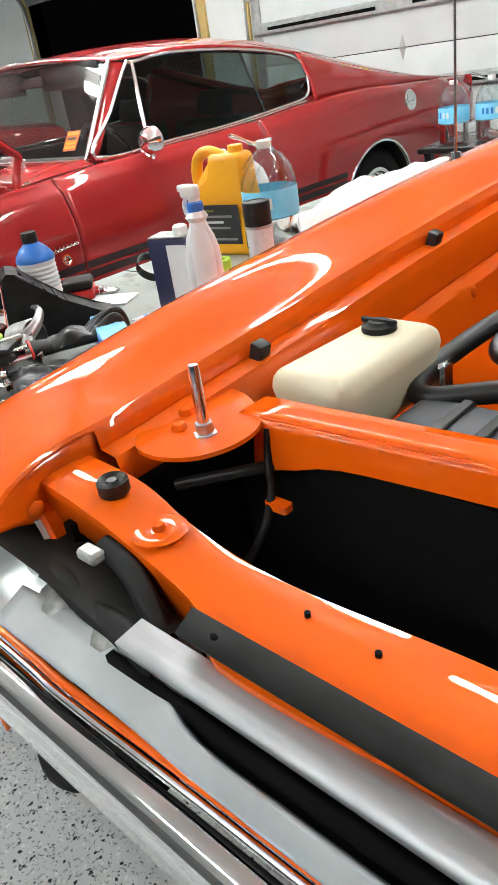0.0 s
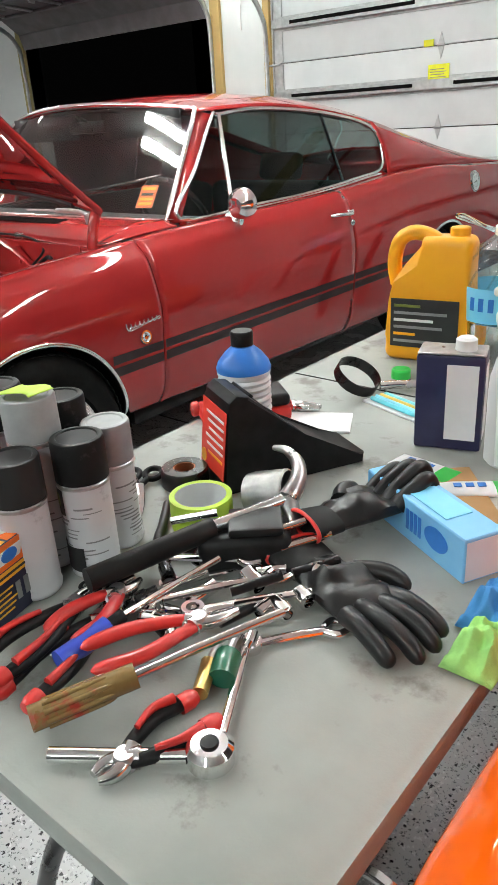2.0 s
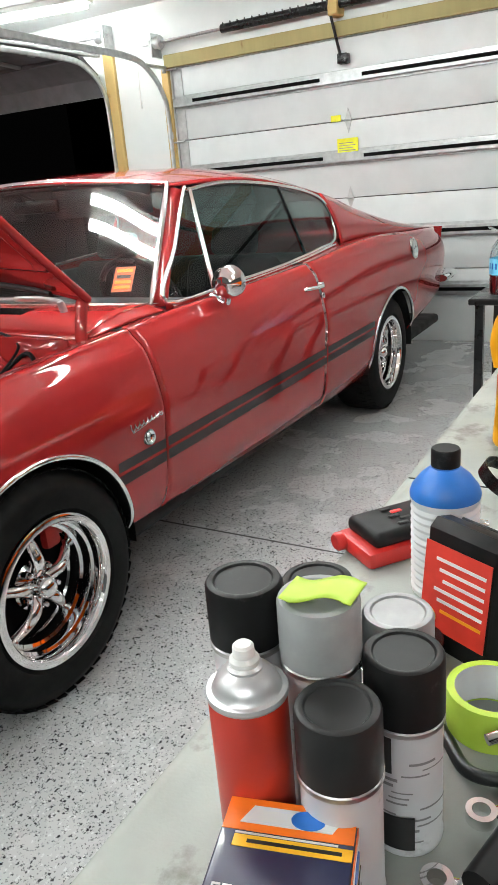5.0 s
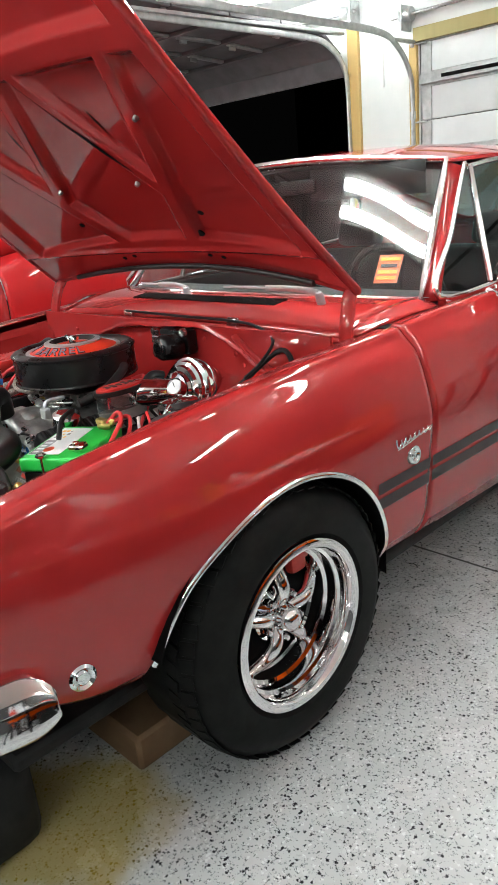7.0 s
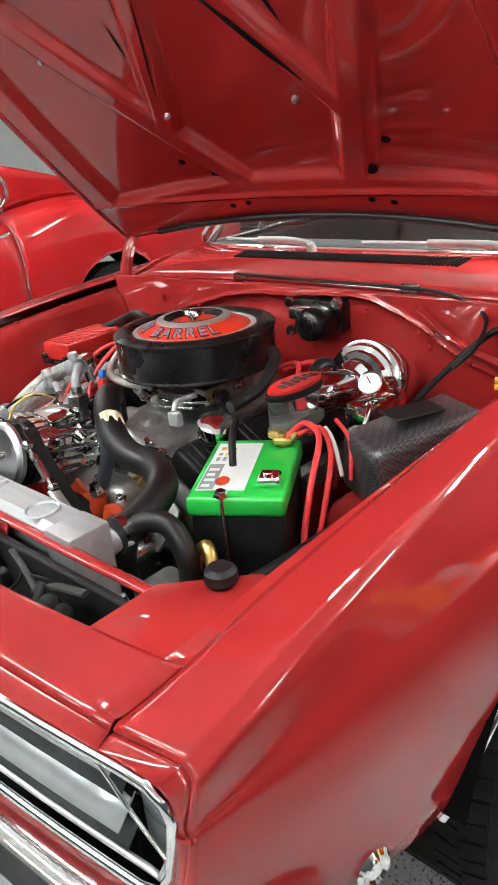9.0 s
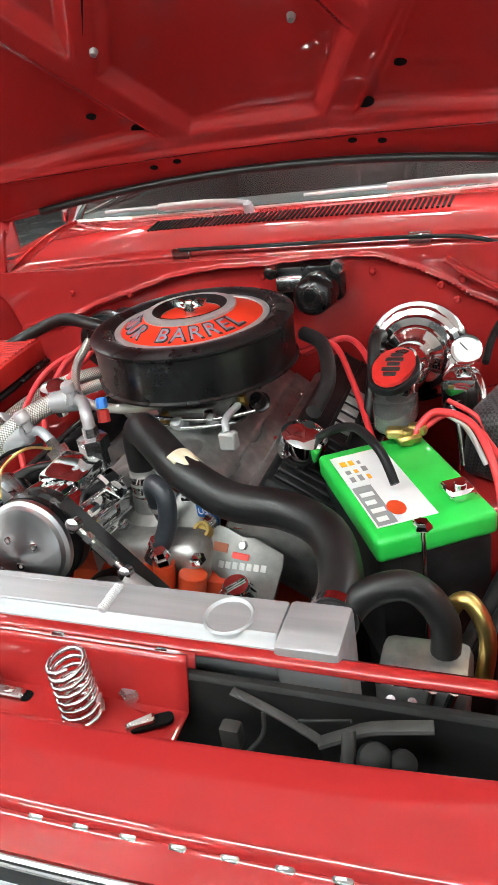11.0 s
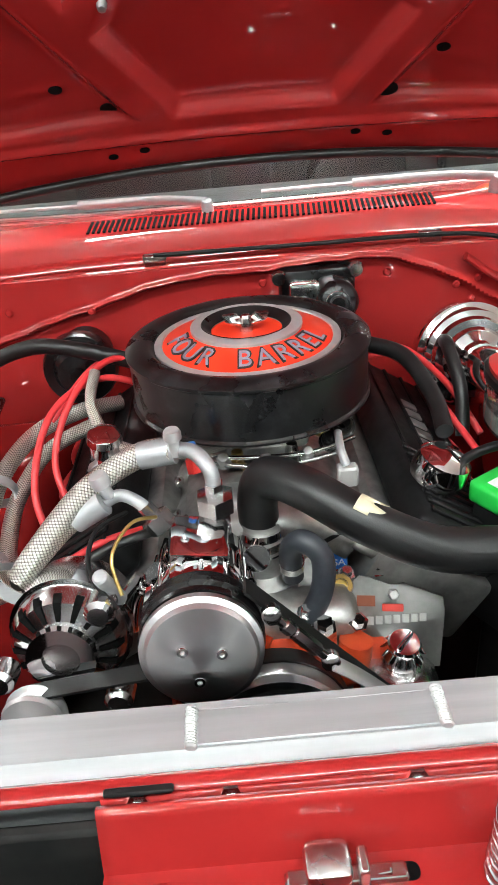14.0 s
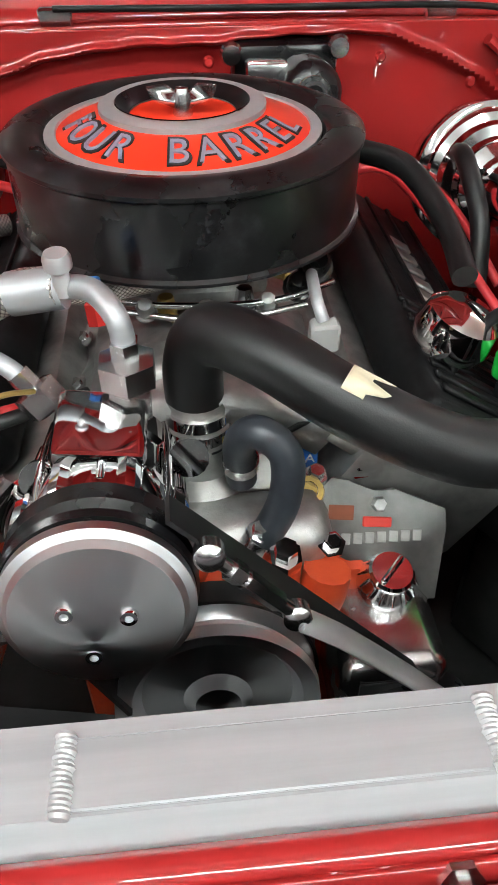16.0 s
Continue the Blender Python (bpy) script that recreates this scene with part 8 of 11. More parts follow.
def of_point(y, k):
    """Fender section: k 0 at the sill, up the side, over the shoulder to the inner crease, then the gutter and inner lip."""
    t, i = lerp_table(OT, y), lerp_table(OI, y)
    tuck = 0.05 * max(0, (-y - 0.02) / 0.12) ** 2
    prof = [(2.585 + tuck, 0.36), (2.562 + tuck, 0.50), (2.556 + tuck, 0.68), (2.566 + tuck, 0.80), (2.592 + tuck * 0.6, t - 0.028), (2.628, t - 0.004), (2.68, t - 0.002), (2.765, i + 0.004), (2.792, i), (2.800, i - 0.012), (2.803, i - 0.030), (2.832, i - 0.034), (2.836, i - 0.05), (2.84, i - 0.115)]
    swing = lerp_table(OX, y)
    prof = [(px + swing * (0, 0, 0, 0, 0, 0.15, 0.5, 0.9)[min(n, 7)] if n < 8 else px + swing, pz) for n, (px, pz) in enumerate(prof)]
    k = min(k, len(prof) - 1.001)
    j = int(k)
    s = k - j
    if j >= 8:
        p, q = Vector((*prof[j], 0)), Vector((*prof[j + 1], 0))
        c = p.lerp(q, s)
    else:
        p = [Vector((*prof[min(max(j + d, 0), 8)], 0)) for d in (-1, 0, 1, 2)]
        c = 0.5 * (2 * p[1] + (p[2] - p[0]) * s + (2 * p[0] - 5 * p[1] + 4 * p[2] - p[3]) * s * s + (3 * p[1] - p[0] - 3 * p[2] + p[3]) * s**3)
    return Vector((c.x, y, c.y))


ks = [x * 0.2 for x in range(0, 66)]
bm = B()
ysf = span(-0.107, 0.3, 24) + span(0.33, 3.2, 40)
front_trim = lambda y, k: not (y < 0.08 and k > 8.3)
sheet(bm, of_point, ysf, ks, keep=front_trim)
part("front_fender", bm, "orange", oc, "glossy orange front fender", solid=0.004)
# fender's turned-down front flange at the headlamp and the inner front edge
bm = B()
pts = [of_point(-0.107, k) for k in (3.0, 4.0, 4.6, 5.2, 6.0, 7.0, 7.6, 8.0)]
tube(bm, pts, 0.009, 8, 4)
part("fender_lip", bm, "orange", oc)
bm = B()
sheet(bm, lambda y, t: of_point(y, 8.0) + Vector((0.008 * t, 0.0, -0.11 * t * max(0.02, min(1, (y + 0.118) / 0.15)))), span(-0.107, 0.08, 10), span(0, 1, 5))
part("fender_flange", bm, "orange", oc, solid=0.004)
for y in (-0.03, 0.03):
    bm = B()
    p = of_point(y, 8.0) + Vector((0.012, 0, -0.045))
    lathe(bm, [(0, 0.008), (0.008, 0.006), (0.013, 0.002), (0.013, 0)], p, (1, 0, 0), 8)
    part("fender_bolt", bm, "orange", oc)
# inner fender wall and bay floor
def inner_wall(y, t):
    i = lerp_table(OI, y)
    prof = [(2.84, i - 0.112), (2.858, i - 0.13), (2.87, 0.70), (2.93, 0.62), (3.0, 0.5), (3.05, 0.32)]
    k = min(t * 5, 4.999)
    j = int(k)
    x, z = (prof[j][n] + (prof[j + 1][n] - prof[j][n]) * (k - j) for n in (0, 1))
    x += 0.006 * (math.sin(y * 21) > 0.2) * (0 < t < 0.5)
    return Vector((x, y, z))


bm = B()
sheet(bm, inner_wall, span(0.30, 2.6, 90), span(0, 1, 20))
part("inner_fender", bm, "orange", oc, "orange inner fender with pressed ribs", solid=0.004)
for y in (0.30, 0.52, 0.72, 0.93, 1.15):
    bm = B()
    p = inner_wall(y, 0.22)
    lathe(bm, [(0, 0.010), (0.008, 0.009), (0.013, 0.004), (0.016, 0)], p, (1, 0, 0.1), 8)
    part("panel_bolt", bm, "orange", oc)
for y in (0.369, 0.867, 1.5):
    bm = B()
    i = lerp_table(OI, y)
    box(bm, -0.011, 0.011, -0.013, 0.013, 0.0, 0.03, 0.004, 2, Matrix.Translation((2.817, y, i - 0.034)) @ Matrix.Rotation(radians(18), 4, "Y"))
    part("rubber_bumper", bm, "rubber", oc)
# front crossmember
def cross_point(u, t):
    x = 2.80 + 1.45 * u
    z = lerp_table(((2.8, 0.838), (2.9, 0.826), (3.05, 0.80), (3.2, 0.790), (4.25, 0.788)), x)
    y0 = lerp_table(((2.8, -0.010), (2.9, -0.012), (3.05, -0.022), (3.10, -0.036), (3.145, -0.068), (3.4, -0.06), (4.25, -0.06)), x)
    y1 = lerp_table(((2.8, 0.062), (2.9, 0.066), (3.0, 0.052), (3.12, 0.048), (3.35, 0.062), (4.25, 0.062)), x)
    return Vector((x, y0 + (y1 - y0) * t, z + 0.004 * math.sin(math.pi * t)))


bm = B()
sheet(bm, lambda u, t: cross_point(u, t) if 0 <= t <= 1 else cross_point(u, 0 if t < 0 else 1) - Vector((0, 0, 0.045)), span(0, 1, 70), [-0.001, 0, 0.04, 0.25, 0.5, 0.75, 0.96, 1.0, 1.001])
cm = part("radiator_crossmember", bm, "orange", oc, "orange radiator crossmember", solid=0.003)
for x, y, mt in ((3.182, 0.022, "dark"), (3.262, 0.018, "dark")):
    bm = B()
    z = cross_point((x - 2.8) / 1.45, 0.5).z
    lathe(bm, [(0, 0.0045), (0.0032, 0.0045), (0.0032, 0)], (x, y, z), (0, 0, 1), 12)
    part("bolt_hole", bm, mt, cm)
for x, y in ((2.98, 0.02), (3.42, 0.0)):
    z = cross_point((x - 2.8) / 1.45, 0.5).z
    bm = B()
    lathe(bm, [(0, 0.009), (0.006, 0.009), (0.008, 0.002), (0.018, 0.0015), (0.026, 0.003), (0.032, 0.0005)], (x, y, z), (0, 0, 1), 16)
    part("support_bolt", bm, "orange", cm)
bm = B()
lathe(bm, [(0, 0.019), (0.006, 0.019), (0.008, 0.016), (0.016, 0.021), (0.019, 0.018), (0.019, 0.004), (0.016, 0.0)], (2.893, 0.03, 0.829), (0, 0, 1), 24)
part("rubber_stop", bm, "rubber", oc)
# stud plate
bm = B()
plate(bm, [(v_.x, v_.y) for v_ in spline([(2.795, 0.20, 0), (2.825, 0.118, 0), (2.88, 0.098, 0), (2.935, 0.125, 0), (2.957, 0.182, 0), (2.938, 0.238, 0), (2.86, 0.285, 0), (2.80, 0.27, 0)], 6, True)], 0.006, Matrix.Translation((0, 0, 0.836)), 0.002)
part("stud_plate", bm, "orange", oc)
sd = thing("hood_pin", 2.902, 0.172, 0.842, 0, "plated threaded hood pin with locking nut", "pin")
bm = B()
lathe(bm, [(0, 0.095), (0.006, 0.094), (0.0075, 0.085), (0.0075, 0.02), (0.0075, 0.0), (0, 0)], (0, 0, 0), (0, 0, 1), 12)
part("pin", bm, "chrome_worn", sd)
bm = B()
lathe(bm, [(0.0076, 0.016), (0.0115, 0.016), (0.0125, 0.012), (0.0125, 0.003), (0.016, 0.002), (0.016, 0)], (0, 0, 0), (0, 0, 1), 6)
part("nut", bm, "steel", sd)
for x, y in ((2.86, 0.165), (2.835, 0.20)):
    bm = B()
    lathe(bm, [(0, 0.009), (0.008, 0.008), (0.011, 0.002), (0.011, 0)], (x, y, 0.842), (0, 0, 1), 8)
    part("panel_bolt", bm, "orange", oc)
# second bar behind the gap
bm = B()
sheet(bm, lambda u, t: Vector((2.93 + 1.3 * u, 0.235 + 0.035 * min(1, u * 4) - 0.012 * t + 0.05 * (t > 0.99), 0.842 - 0.012 * u - 0.044 * t - 0.03 * math.exp(-((u - 0.02) / 0.05) ** 2) * t)), span(0, 1, 40), span(0, 1, 6))
part("radiator_yoke", bm, "orange", oc, "orange radiator yoke panel", solid=0.004)
bm = B()
sheet(bm, lambda u, t: Vector((2.90 + 1.33 * u, 0.235 + 0.035 * min(1, u * 4) + 0.055 * t, 0.843 - 0.012 * u)), span(0, 1, 30), span(0, 1, 3))
part("yoke_top", bm, "orange", oc, solid=0.004)
# black sheets stand for the shade in the void behind the crossmember
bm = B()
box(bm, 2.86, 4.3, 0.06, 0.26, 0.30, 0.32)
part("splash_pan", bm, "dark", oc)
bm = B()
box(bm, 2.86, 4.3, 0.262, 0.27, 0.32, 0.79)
part("radiator_opening", bm, "dark", oc, "black sheet standing for the shade below the yoke")
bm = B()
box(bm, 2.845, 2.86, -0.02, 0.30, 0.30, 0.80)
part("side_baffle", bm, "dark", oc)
bm = B()
tube(bm, [(2.95, 0.235, 0.832), (2.955, 0.222, 0.79), (2.975, 0.20, 0.76), (2.985, 0.16, 0.72), (2.97, 0.10, 0.66)], 0.0055, 8, 8)
part("wire", bm, "black_plastic", oc)
bm = B()
tube(bm, [(2.86, 0.14, 0.77), (2.93, 0.20, 0.78), (2.97, 0.25, 0.78)], 0.008, 8, 5)
part("grey_wire", bm, "rubber", oc)
bm = B()
plate(bm, round_rect(0.035, 0.018, 0.004), 0.01, Matrix.Translation((2.99, 0.195, 0.745)))
part("wire_tab", bm, "orange", oc)
# washer tank
wt = thing("washer_tank", 2.918, 0.462, 0.735, 0, "yellowed white plastic washer tank with black cap", "tank")
bm = B()
box(bm, -0.075, 0.085, -0.14, 0.165, 0.0, 0.118, 0.03, 5)
for v in bm.verts:
    if v.co.z < 0.05:
        v.co.x = v.co.x * 0.9
        v.co.y = v.co.y * 0.88
    elif v.co.y > 0.05 and v.co.x < 0:
        v.co.x += 0.012
part("tank_body", bm, "natural_plastic", wt)
wt.scale = (0.9, 0.88, 1.0)
bm = B()
lathe(bm, [(0, 0.016), (0.018, 0.016), (0.022, 0.012), (0.03, 0.010), (0.031, 0.002), (0.03, 0)], (0.0, 0.085, 0.117), (0, 0, 1), 28)
box(bm, -0.035, 0.035, 0.08, 0.09, 0.128, 0.136, 0.002, 1)
part("cap", bm, "black_plastic", wt, "black plastic cap")
bm = B()
box(bm, 0.07, 0.10, 0.12, 0.16, -0.06, 0.06, 0.006, 1)
part("bracket", bm, "chrome_worn", wt)
for i, pts in enumerate(([(3.30, 0.62, 0.80), (3.12, 0.545, 0.785), (3.02, 0.50, 0.775), (2.985, 0.55, 0.78), (3.0, 0.68, 0.80), (3.04, 0.80, 0.82), (3.08, 0.95, 0.80)], [(3.3, 0.72, 0.82), (3.13, 0.65, 0.80), (3.055, 0.66, 0.79), (3.045, 0.76, 0.80), (3.09, 0.90, 0.80)])):
    h = thing("heater_hose", 0, 0, 0, label="black rubber heater hose lying in the orange bay", category="hose")
    bm = B()
    tube(bm, pts, 0.017, 14, 8)
    part("hose", bm, "rubber", h)
bm = B()
lathe(bm, [(0.0175, -0.008), (0.0195, -0.008), (0.0195, 0.008), (0.0175, 0.008)], (3.03, 0.79, 0.817), (0.3, 0.9, 0.1), 20)
part("hose_clamp", bm, "chrome_worn", h)
bx = thing("dark_air_box", 3.10, 0.42, 0.66, 0, "dark grey plastic box with ribs in the orange bay", "box")
bm = B()
box(bm, -0.09, 0.25, -0.06, 0.09, 0, 0.12, 0.02, 3)
part("shell", bm, surface("dark_grey_plastic", (0.05, 0.055, 0.065), None, 20, 0.45), bx)
for k in range(4):
    bm = B()
    box(bm, -0.02 + 0.06 * k, 0.0 + 0.06 * k, -0.05, 0.08, 0.1195, 0.126, 0.003, 1)
    part("rib", bm, "rubber", bx)
# far wall closes the stripped bay; black floor sheet stands for its shade
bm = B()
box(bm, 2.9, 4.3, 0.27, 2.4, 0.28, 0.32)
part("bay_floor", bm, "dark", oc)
bm = B()
box(bm, 2.84, 4.3, 1.45, 1.5, 0.32, 0.95, 0.02, 2)
part("firewall", bm, "orange", oc)
bm = B()
box(bm, 2.62, 4.5, 1.52, 3.2, 0.90, 0.96, 0.02, 2)
part("cowl", bm, "orange", oc)
bm = B()
sheet(bm, lambda y, k: Vector((7.14, 0, 0)) + Vector((-of_point(y, k).x, y, of_point(y, k).z)), span(-0.135, 3.2, 40), ks[::2])
part("front_fender", bm, "orange", oc, solid=0.004)
for nm, x in (("antenna_stud", 2.80),):
    bm = B()
    rod(bm, (2.635, 1.285, lerp_table(OT, 1.285) - 0.01), (2.635, 1.285, lerp_table(OT, 1.285) + 0.016), 0.016, 0.012)
    rod(bm, (2.635, 1.285, lerp_table(OT, 1.285) + 0.012), (2.635, 1.29, lerp_table(OT, 1.285) + 0.75), 0.0035, 0.0018)
    part("antenna", bm, "chrome_worn", oc, "thin chrome radio antenna")
# front end
M["bowl"] = surface("satin_reflector", (0.62, 0.64, 0.64), (0.72, 0.74, 0.74), 6.0, 0.25, 0.4, metal=0.85)
M["can_silver_plug"] = surface("cloudy_grey_plastic", (0.3, 0.3, 0.29), (0.45, 0.45, 0.44), 90, 0.3)
bm = B()
tube(bm, [(2.62, -0.10, 0.80), (2.72, -0.055, 0.792), (2.85, -0.045, 0.775), (2.98, -0.05, 0.765), (3.06, -0.062, 0.76)], 0.034, 6, 8, flat=0.18)
part("black_channel", bm, "dusty_black", oc, "black channel strip")
bm = B()
sheet(bm, lambda u, t: Vector((3.04 + 1.2 * u, -0.062 - 0.012 * u * 0 - 0.035 * t, 0.772 - 0.004 * t)), span(0, 1, 12), span(0, 1, 3))
part("grille_rail", bm, "alu", oc, "plain satin metal rail", solid=0.012)
bm = B()
sheet(bm, lambda u, t: Vector((3.10 + 1.2 * u, -0.040 - 0.026 * t, 0.806 - 0.012 * t)), span(0, 1, 12), span(0, 1, 2))
part("rubber_seal", bm, "dusty_black", oc, solid=0.008)
for x in (3.14, 3.42):
    bm = B()
    lathe(bm, [(0, 0.006), (0.006, 0.005), (0.009, 0)], (x, -0.052, 0.803), (0, 0, 1), 12)
    part("seal_clip", bm, "dark", oc)
silver2 = surface("silver_grey_paint", (0.38, 0.41, 0.42), (0.44, 0.47, 0.48), 12.0, 0.35, coat=0.4)
bm = B()
sheet(bm, lambda u, t: Vector((2.84 + 1.4 * u, lerp_table(((0, -0.085), (0.09, -0.077), (0.178, -0.09), (0.228, -0.11), (0.30, -0.113), (1, -0.113)), u) * (1 - t) - 0.130 * t, 0.745 - 0.02 * t)), span(0, 1, 60), span(0, 1, 8))
part("grille_panel", bm, silver2, oc, "silver-grey grille panel", solid=0.008)
# black sheet put in as the shade between rail and grille panel
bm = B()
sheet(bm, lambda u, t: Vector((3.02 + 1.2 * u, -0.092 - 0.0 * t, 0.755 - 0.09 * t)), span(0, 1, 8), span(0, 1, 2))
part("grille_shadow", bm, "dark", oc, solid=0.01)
for dy, dz, r, mt, nm in ((-0.134, 0.718, 0.0055, "orange", "orange_moulding"), (-0.142, 0.708, 0.005, "chrome", "chrome_moulding"), (-0.150, 0.690, 0.006, "dusty_black", "black_moulding")):
    bm = B()
    tube(bm, [(2.83, dy + 0.004, dz), (2.92, dy + 0.002, dz), (3.0, dy, dz), (3.3, dy + 0.006, dz), (4.2, dy + 0.01, dz)], r, 8, 6)
    part(nm, bm, mt, oc)
bm = B()
prof_b = ((-0.145, 0.690), (-0.156, 0.688), (-0.166, 0.680), (-0.172, 0.660), (-0.168, 0.63), (-0.16, 0.60), (-0.145, 0.59))
sheet(bm, lambda u, t: Vector((2.84 + 1.4 * u, prof_b[min(int(t * 6), 5)][0] + (prof_b[min(int(t * 6), 5) + 1][0] - prof_b[min(int(t * 6), 5)][0]) * (t * 6 - min(int(t * 6), 5)) + 0.0 * u, prof_b[min(int(t * 6), 5)][1] + (prof_b[min(int(t * 6), 5) + 1][1] - prof_b[min(int(t * 6), 5)][1]) * (t * 6 - min(int(t * 6), 5)))), span(0, 1, 40), span(0, 1, 18))
part("front_bumper", bm, "chrome", oc, "chrome front bumper", solid=0.006)
# headlamp: wide satin reflector bowl in a thin rim, under the fender brow
HLC, HLA = (2.748, -0.052, 0.714), (0.10, -1, 0.30)
bm = B()
lathe(bm, [(0.100, 0.016), (0.106, 0.018), (0.111, 0.010), (0.111, -0.012), (0.102, -0.014)], HLC, HLA, 48)
hl = part("headlight", bm, "chrome_worn", oc, "silver headlight with its thin bezel")
bm = B()
lathe(bm, [(0, -0.055), (0.03, -0.051), (0.06, -0.038), (0.085, -0.016), (0.102, 0.014)], HLC, HLA, 40)
part("reflector", bm, "bowl", hl, "satin silver reflector bowl")
bm = B()
lathe(bm, [(0, -0.02), (0.018, -0.022), (0.024, -0.05)], HLC, HLA, 24)
part("bulb_shield", bm, "bowl", hl)
bm = B()
lathe(bm, [(0.111, 0.012), (0.115, 0.008), (0.115, -0.012), (0.111, -0.012)], HLC, HLA, 48)
part("orange_rim", bm, "orange", hl)
# lamp shells: grey darkened for the shade under the black strip
for x in (2.90, 2.995):
    bm = B()
    lathe(bm, [(0, 0.05), (0.03, 0.046), (0.055, 0.025), (0.065, -0.01), (0.06, -0.05), (0.03, -0.06)], (x, -0.064, 0.704), (0, -1, 0.35), 28)
    part("headlight_bucket", bm, surface("cloudy_glass_shell", (0.16, 0.16, 0.155), (0.30, 0.30, 0.29), 60, 0.34, metal=0.7), oc, "dusty metal headlight shell, darkened for shade under the strip")
bm = B()
sheet(bm, lambda u, t: Vector((2.86 + 0.22 * u, -0.076 - 0.022 * u + 0.036 * t, 0.764 - 0.006 * u + 0.014 * math.sin(math.pi * t) + 0.004 * math.sin(11 * u))), span(0, 1, 20), span(0, 1, 8))
part("lamp_shroud", bm, "dusty_black", oc, "black rubber strip over the lamp shells", solid=0.004)
bm = B()
tube(bm, [(2.93, -0.02, 0.80), (2.99, -0.03, 0.79), (3.05, -0.05, 0.75)], 0.014, 8, 6)
part("loom", bm, "dusty_black", oc)
bm = B()
box(bm, 2.918, 2.95, -0.052, -0.032, 0.797, 0.812, 0.004, 1, None)
part("wiring_plug", bm, "can_silver_plug", oc, "cloudy grey wiring plug")
# tyres carry the car
for x, y in ((2.72, 0.62), (4.42, 0.62), (2.72, 3.0), (4.42, 3.0)):
    bm = B()
    lathe(bm, [(0.18, -0.1), (0.25, -0.115), (0.32, -0.09), (0.335, -0.04), (0.335, 0.04), (0.32, 0.09), (0.25, 0.115), (0.18, 0.1), (0, 0.06)], (x, y, 0.335), (1, 0, 0), 32)
    part("tyre", bm, "tyre", oc)


# ---- second red car, parked beyond ----
sc = thing("second_red_car", 0, 0, 0, label="red coupe with white-lettered tyres parked behind", category="car")
sc.location = (-0.26, 0.30, 0.0)
SX = -2.22


def s_point(y, v):
    w = lerp_table(((-1.5, 0.82), (0.5, 0.88), (2.2, 0.92), (3.4, 0.86)), y)
    zt = lerp_table(((-1.5, 0.86), (0.5, 0.92), (1.4, 0.96), (2.0, 1.04), (2.6, 1.02), (3.4, 0.95)), y)
    prof = [(0.94, 0.30), (0.985, 0.45), (0.99, 0.62), (1.0, 0.74), (0.975, zt - 0.12), (0.91, zt - 0.03), (0.80, zt), (0.70, zt + 0.02)]
    k = min(v * 7, 6.999)
    j = int(k)
    s = k - j
    p = [Vector((*prof[min(max(j + d, 0), 7)], 0)) for d in (-1, 0, 1, 2)]
    c = 0.5 * (2 * p[1] + (p[2] - p[0]) * s + (2 * p[0] - 5 * p[1] + 4 * p[2] - p[3]) * s * s + (3 * p[1] - p[0] - 3 * p[2] + p[3]) * s**3)
    return Vector((SX - 0.92 + c.x * w, y, c.y))


def s_side(y0, y1, n):
    b = B()
    ys = span(y0, y1, n)
    vs, cut = {}, {}
    for i, y in enumerate(ys):
        for j in range(29):
            p = s_point(y, j / 28)
            d = math.hypot((p.y - 2.25) / 0.37, (p.z - 0.33) / 0.39)
            cut[i, j] = d < 1 and j < 18
            if cut[i, j] and d > 0.05:
                yy, zz = 2.25 + (p.y - 2.25) / d, 0.33 + (p.z - 0.33) / d
                p = Vector((p.x, yy, zz)) if zz > 0.31 else p
            vs[i, j] = b.verts.new(p)
    for i in range(n):
        for j in range(28):
            q = [(i, j), (i + 1, j), (i + 1, j + 1), (i, j + 1)]
            if sum(cut[k] for k in q) < 4:
                b.faces.new([vs[k] for k in q])
    bmesh.ops.delete(b, geom=[v for v in b.verts if not v.link_faces], context="VERTS")
    return b


part("front_fender", s_side(-1.5, 0.30, 24), "red_far", sc, solid=0.005)
part("door", s_side(0.308, 1.62, 20), "red_far", sc, solid=0.005)
part("quarter_panel", s_side(1.628, 3.4, 60), "red_far", sc, solid=0.005)
bm = B()
sheet(bm, lambda y, u: Vector((SX - 0.92 + 0.66 * u, y, lerp_table(((0.2, 0.95), (0.75, 1.27), (1.2, 1.34), (1.7, 1.31), (2.4, 1.14), (3.0, 1.0), (3.4, 0.95)), y) - 0.05 * u * u)), span(0.2, 3.4, 40), span(-1, 1, 16))
part("roof", bm, "red_far", sc, solid=0.006)
bm = B()
sheet(bm, lambda y, t: s_point(y, 1.0).lerp(Vector((SX - 0.92 + 0.66, y, lerp_table(((0.2, 0.95), (0.75, 1.27), (1.2, 1.34), (1.7, 1.31), (2.4, 1.14), (3.0, 1.0), (3.4, 0.95)), y) - 0.05)), t), span(1.72, 3.4, 24), span(0, 1, 4))
part("rear_pillar", bm, "red_far", sc, solid=0.006)
bm = B()
sheet(bm, lambda y, t: (s_point(y, 1.0) - Vector((0.01, 0, 0))).lerp(Vector((SX - 0.92 + 0.65, y, lerp_table(((0.2, 0.95), (0.75, 1.27), (1.2, 1.34), (1.7, 1.31), (1.75, 1.30)), y) - 0.05)), t), span(0.6, 1.72, 10), span(0, 1, 2))
part("side_window", bm, "glass_dark", sc, "dark side window")
bm = B()
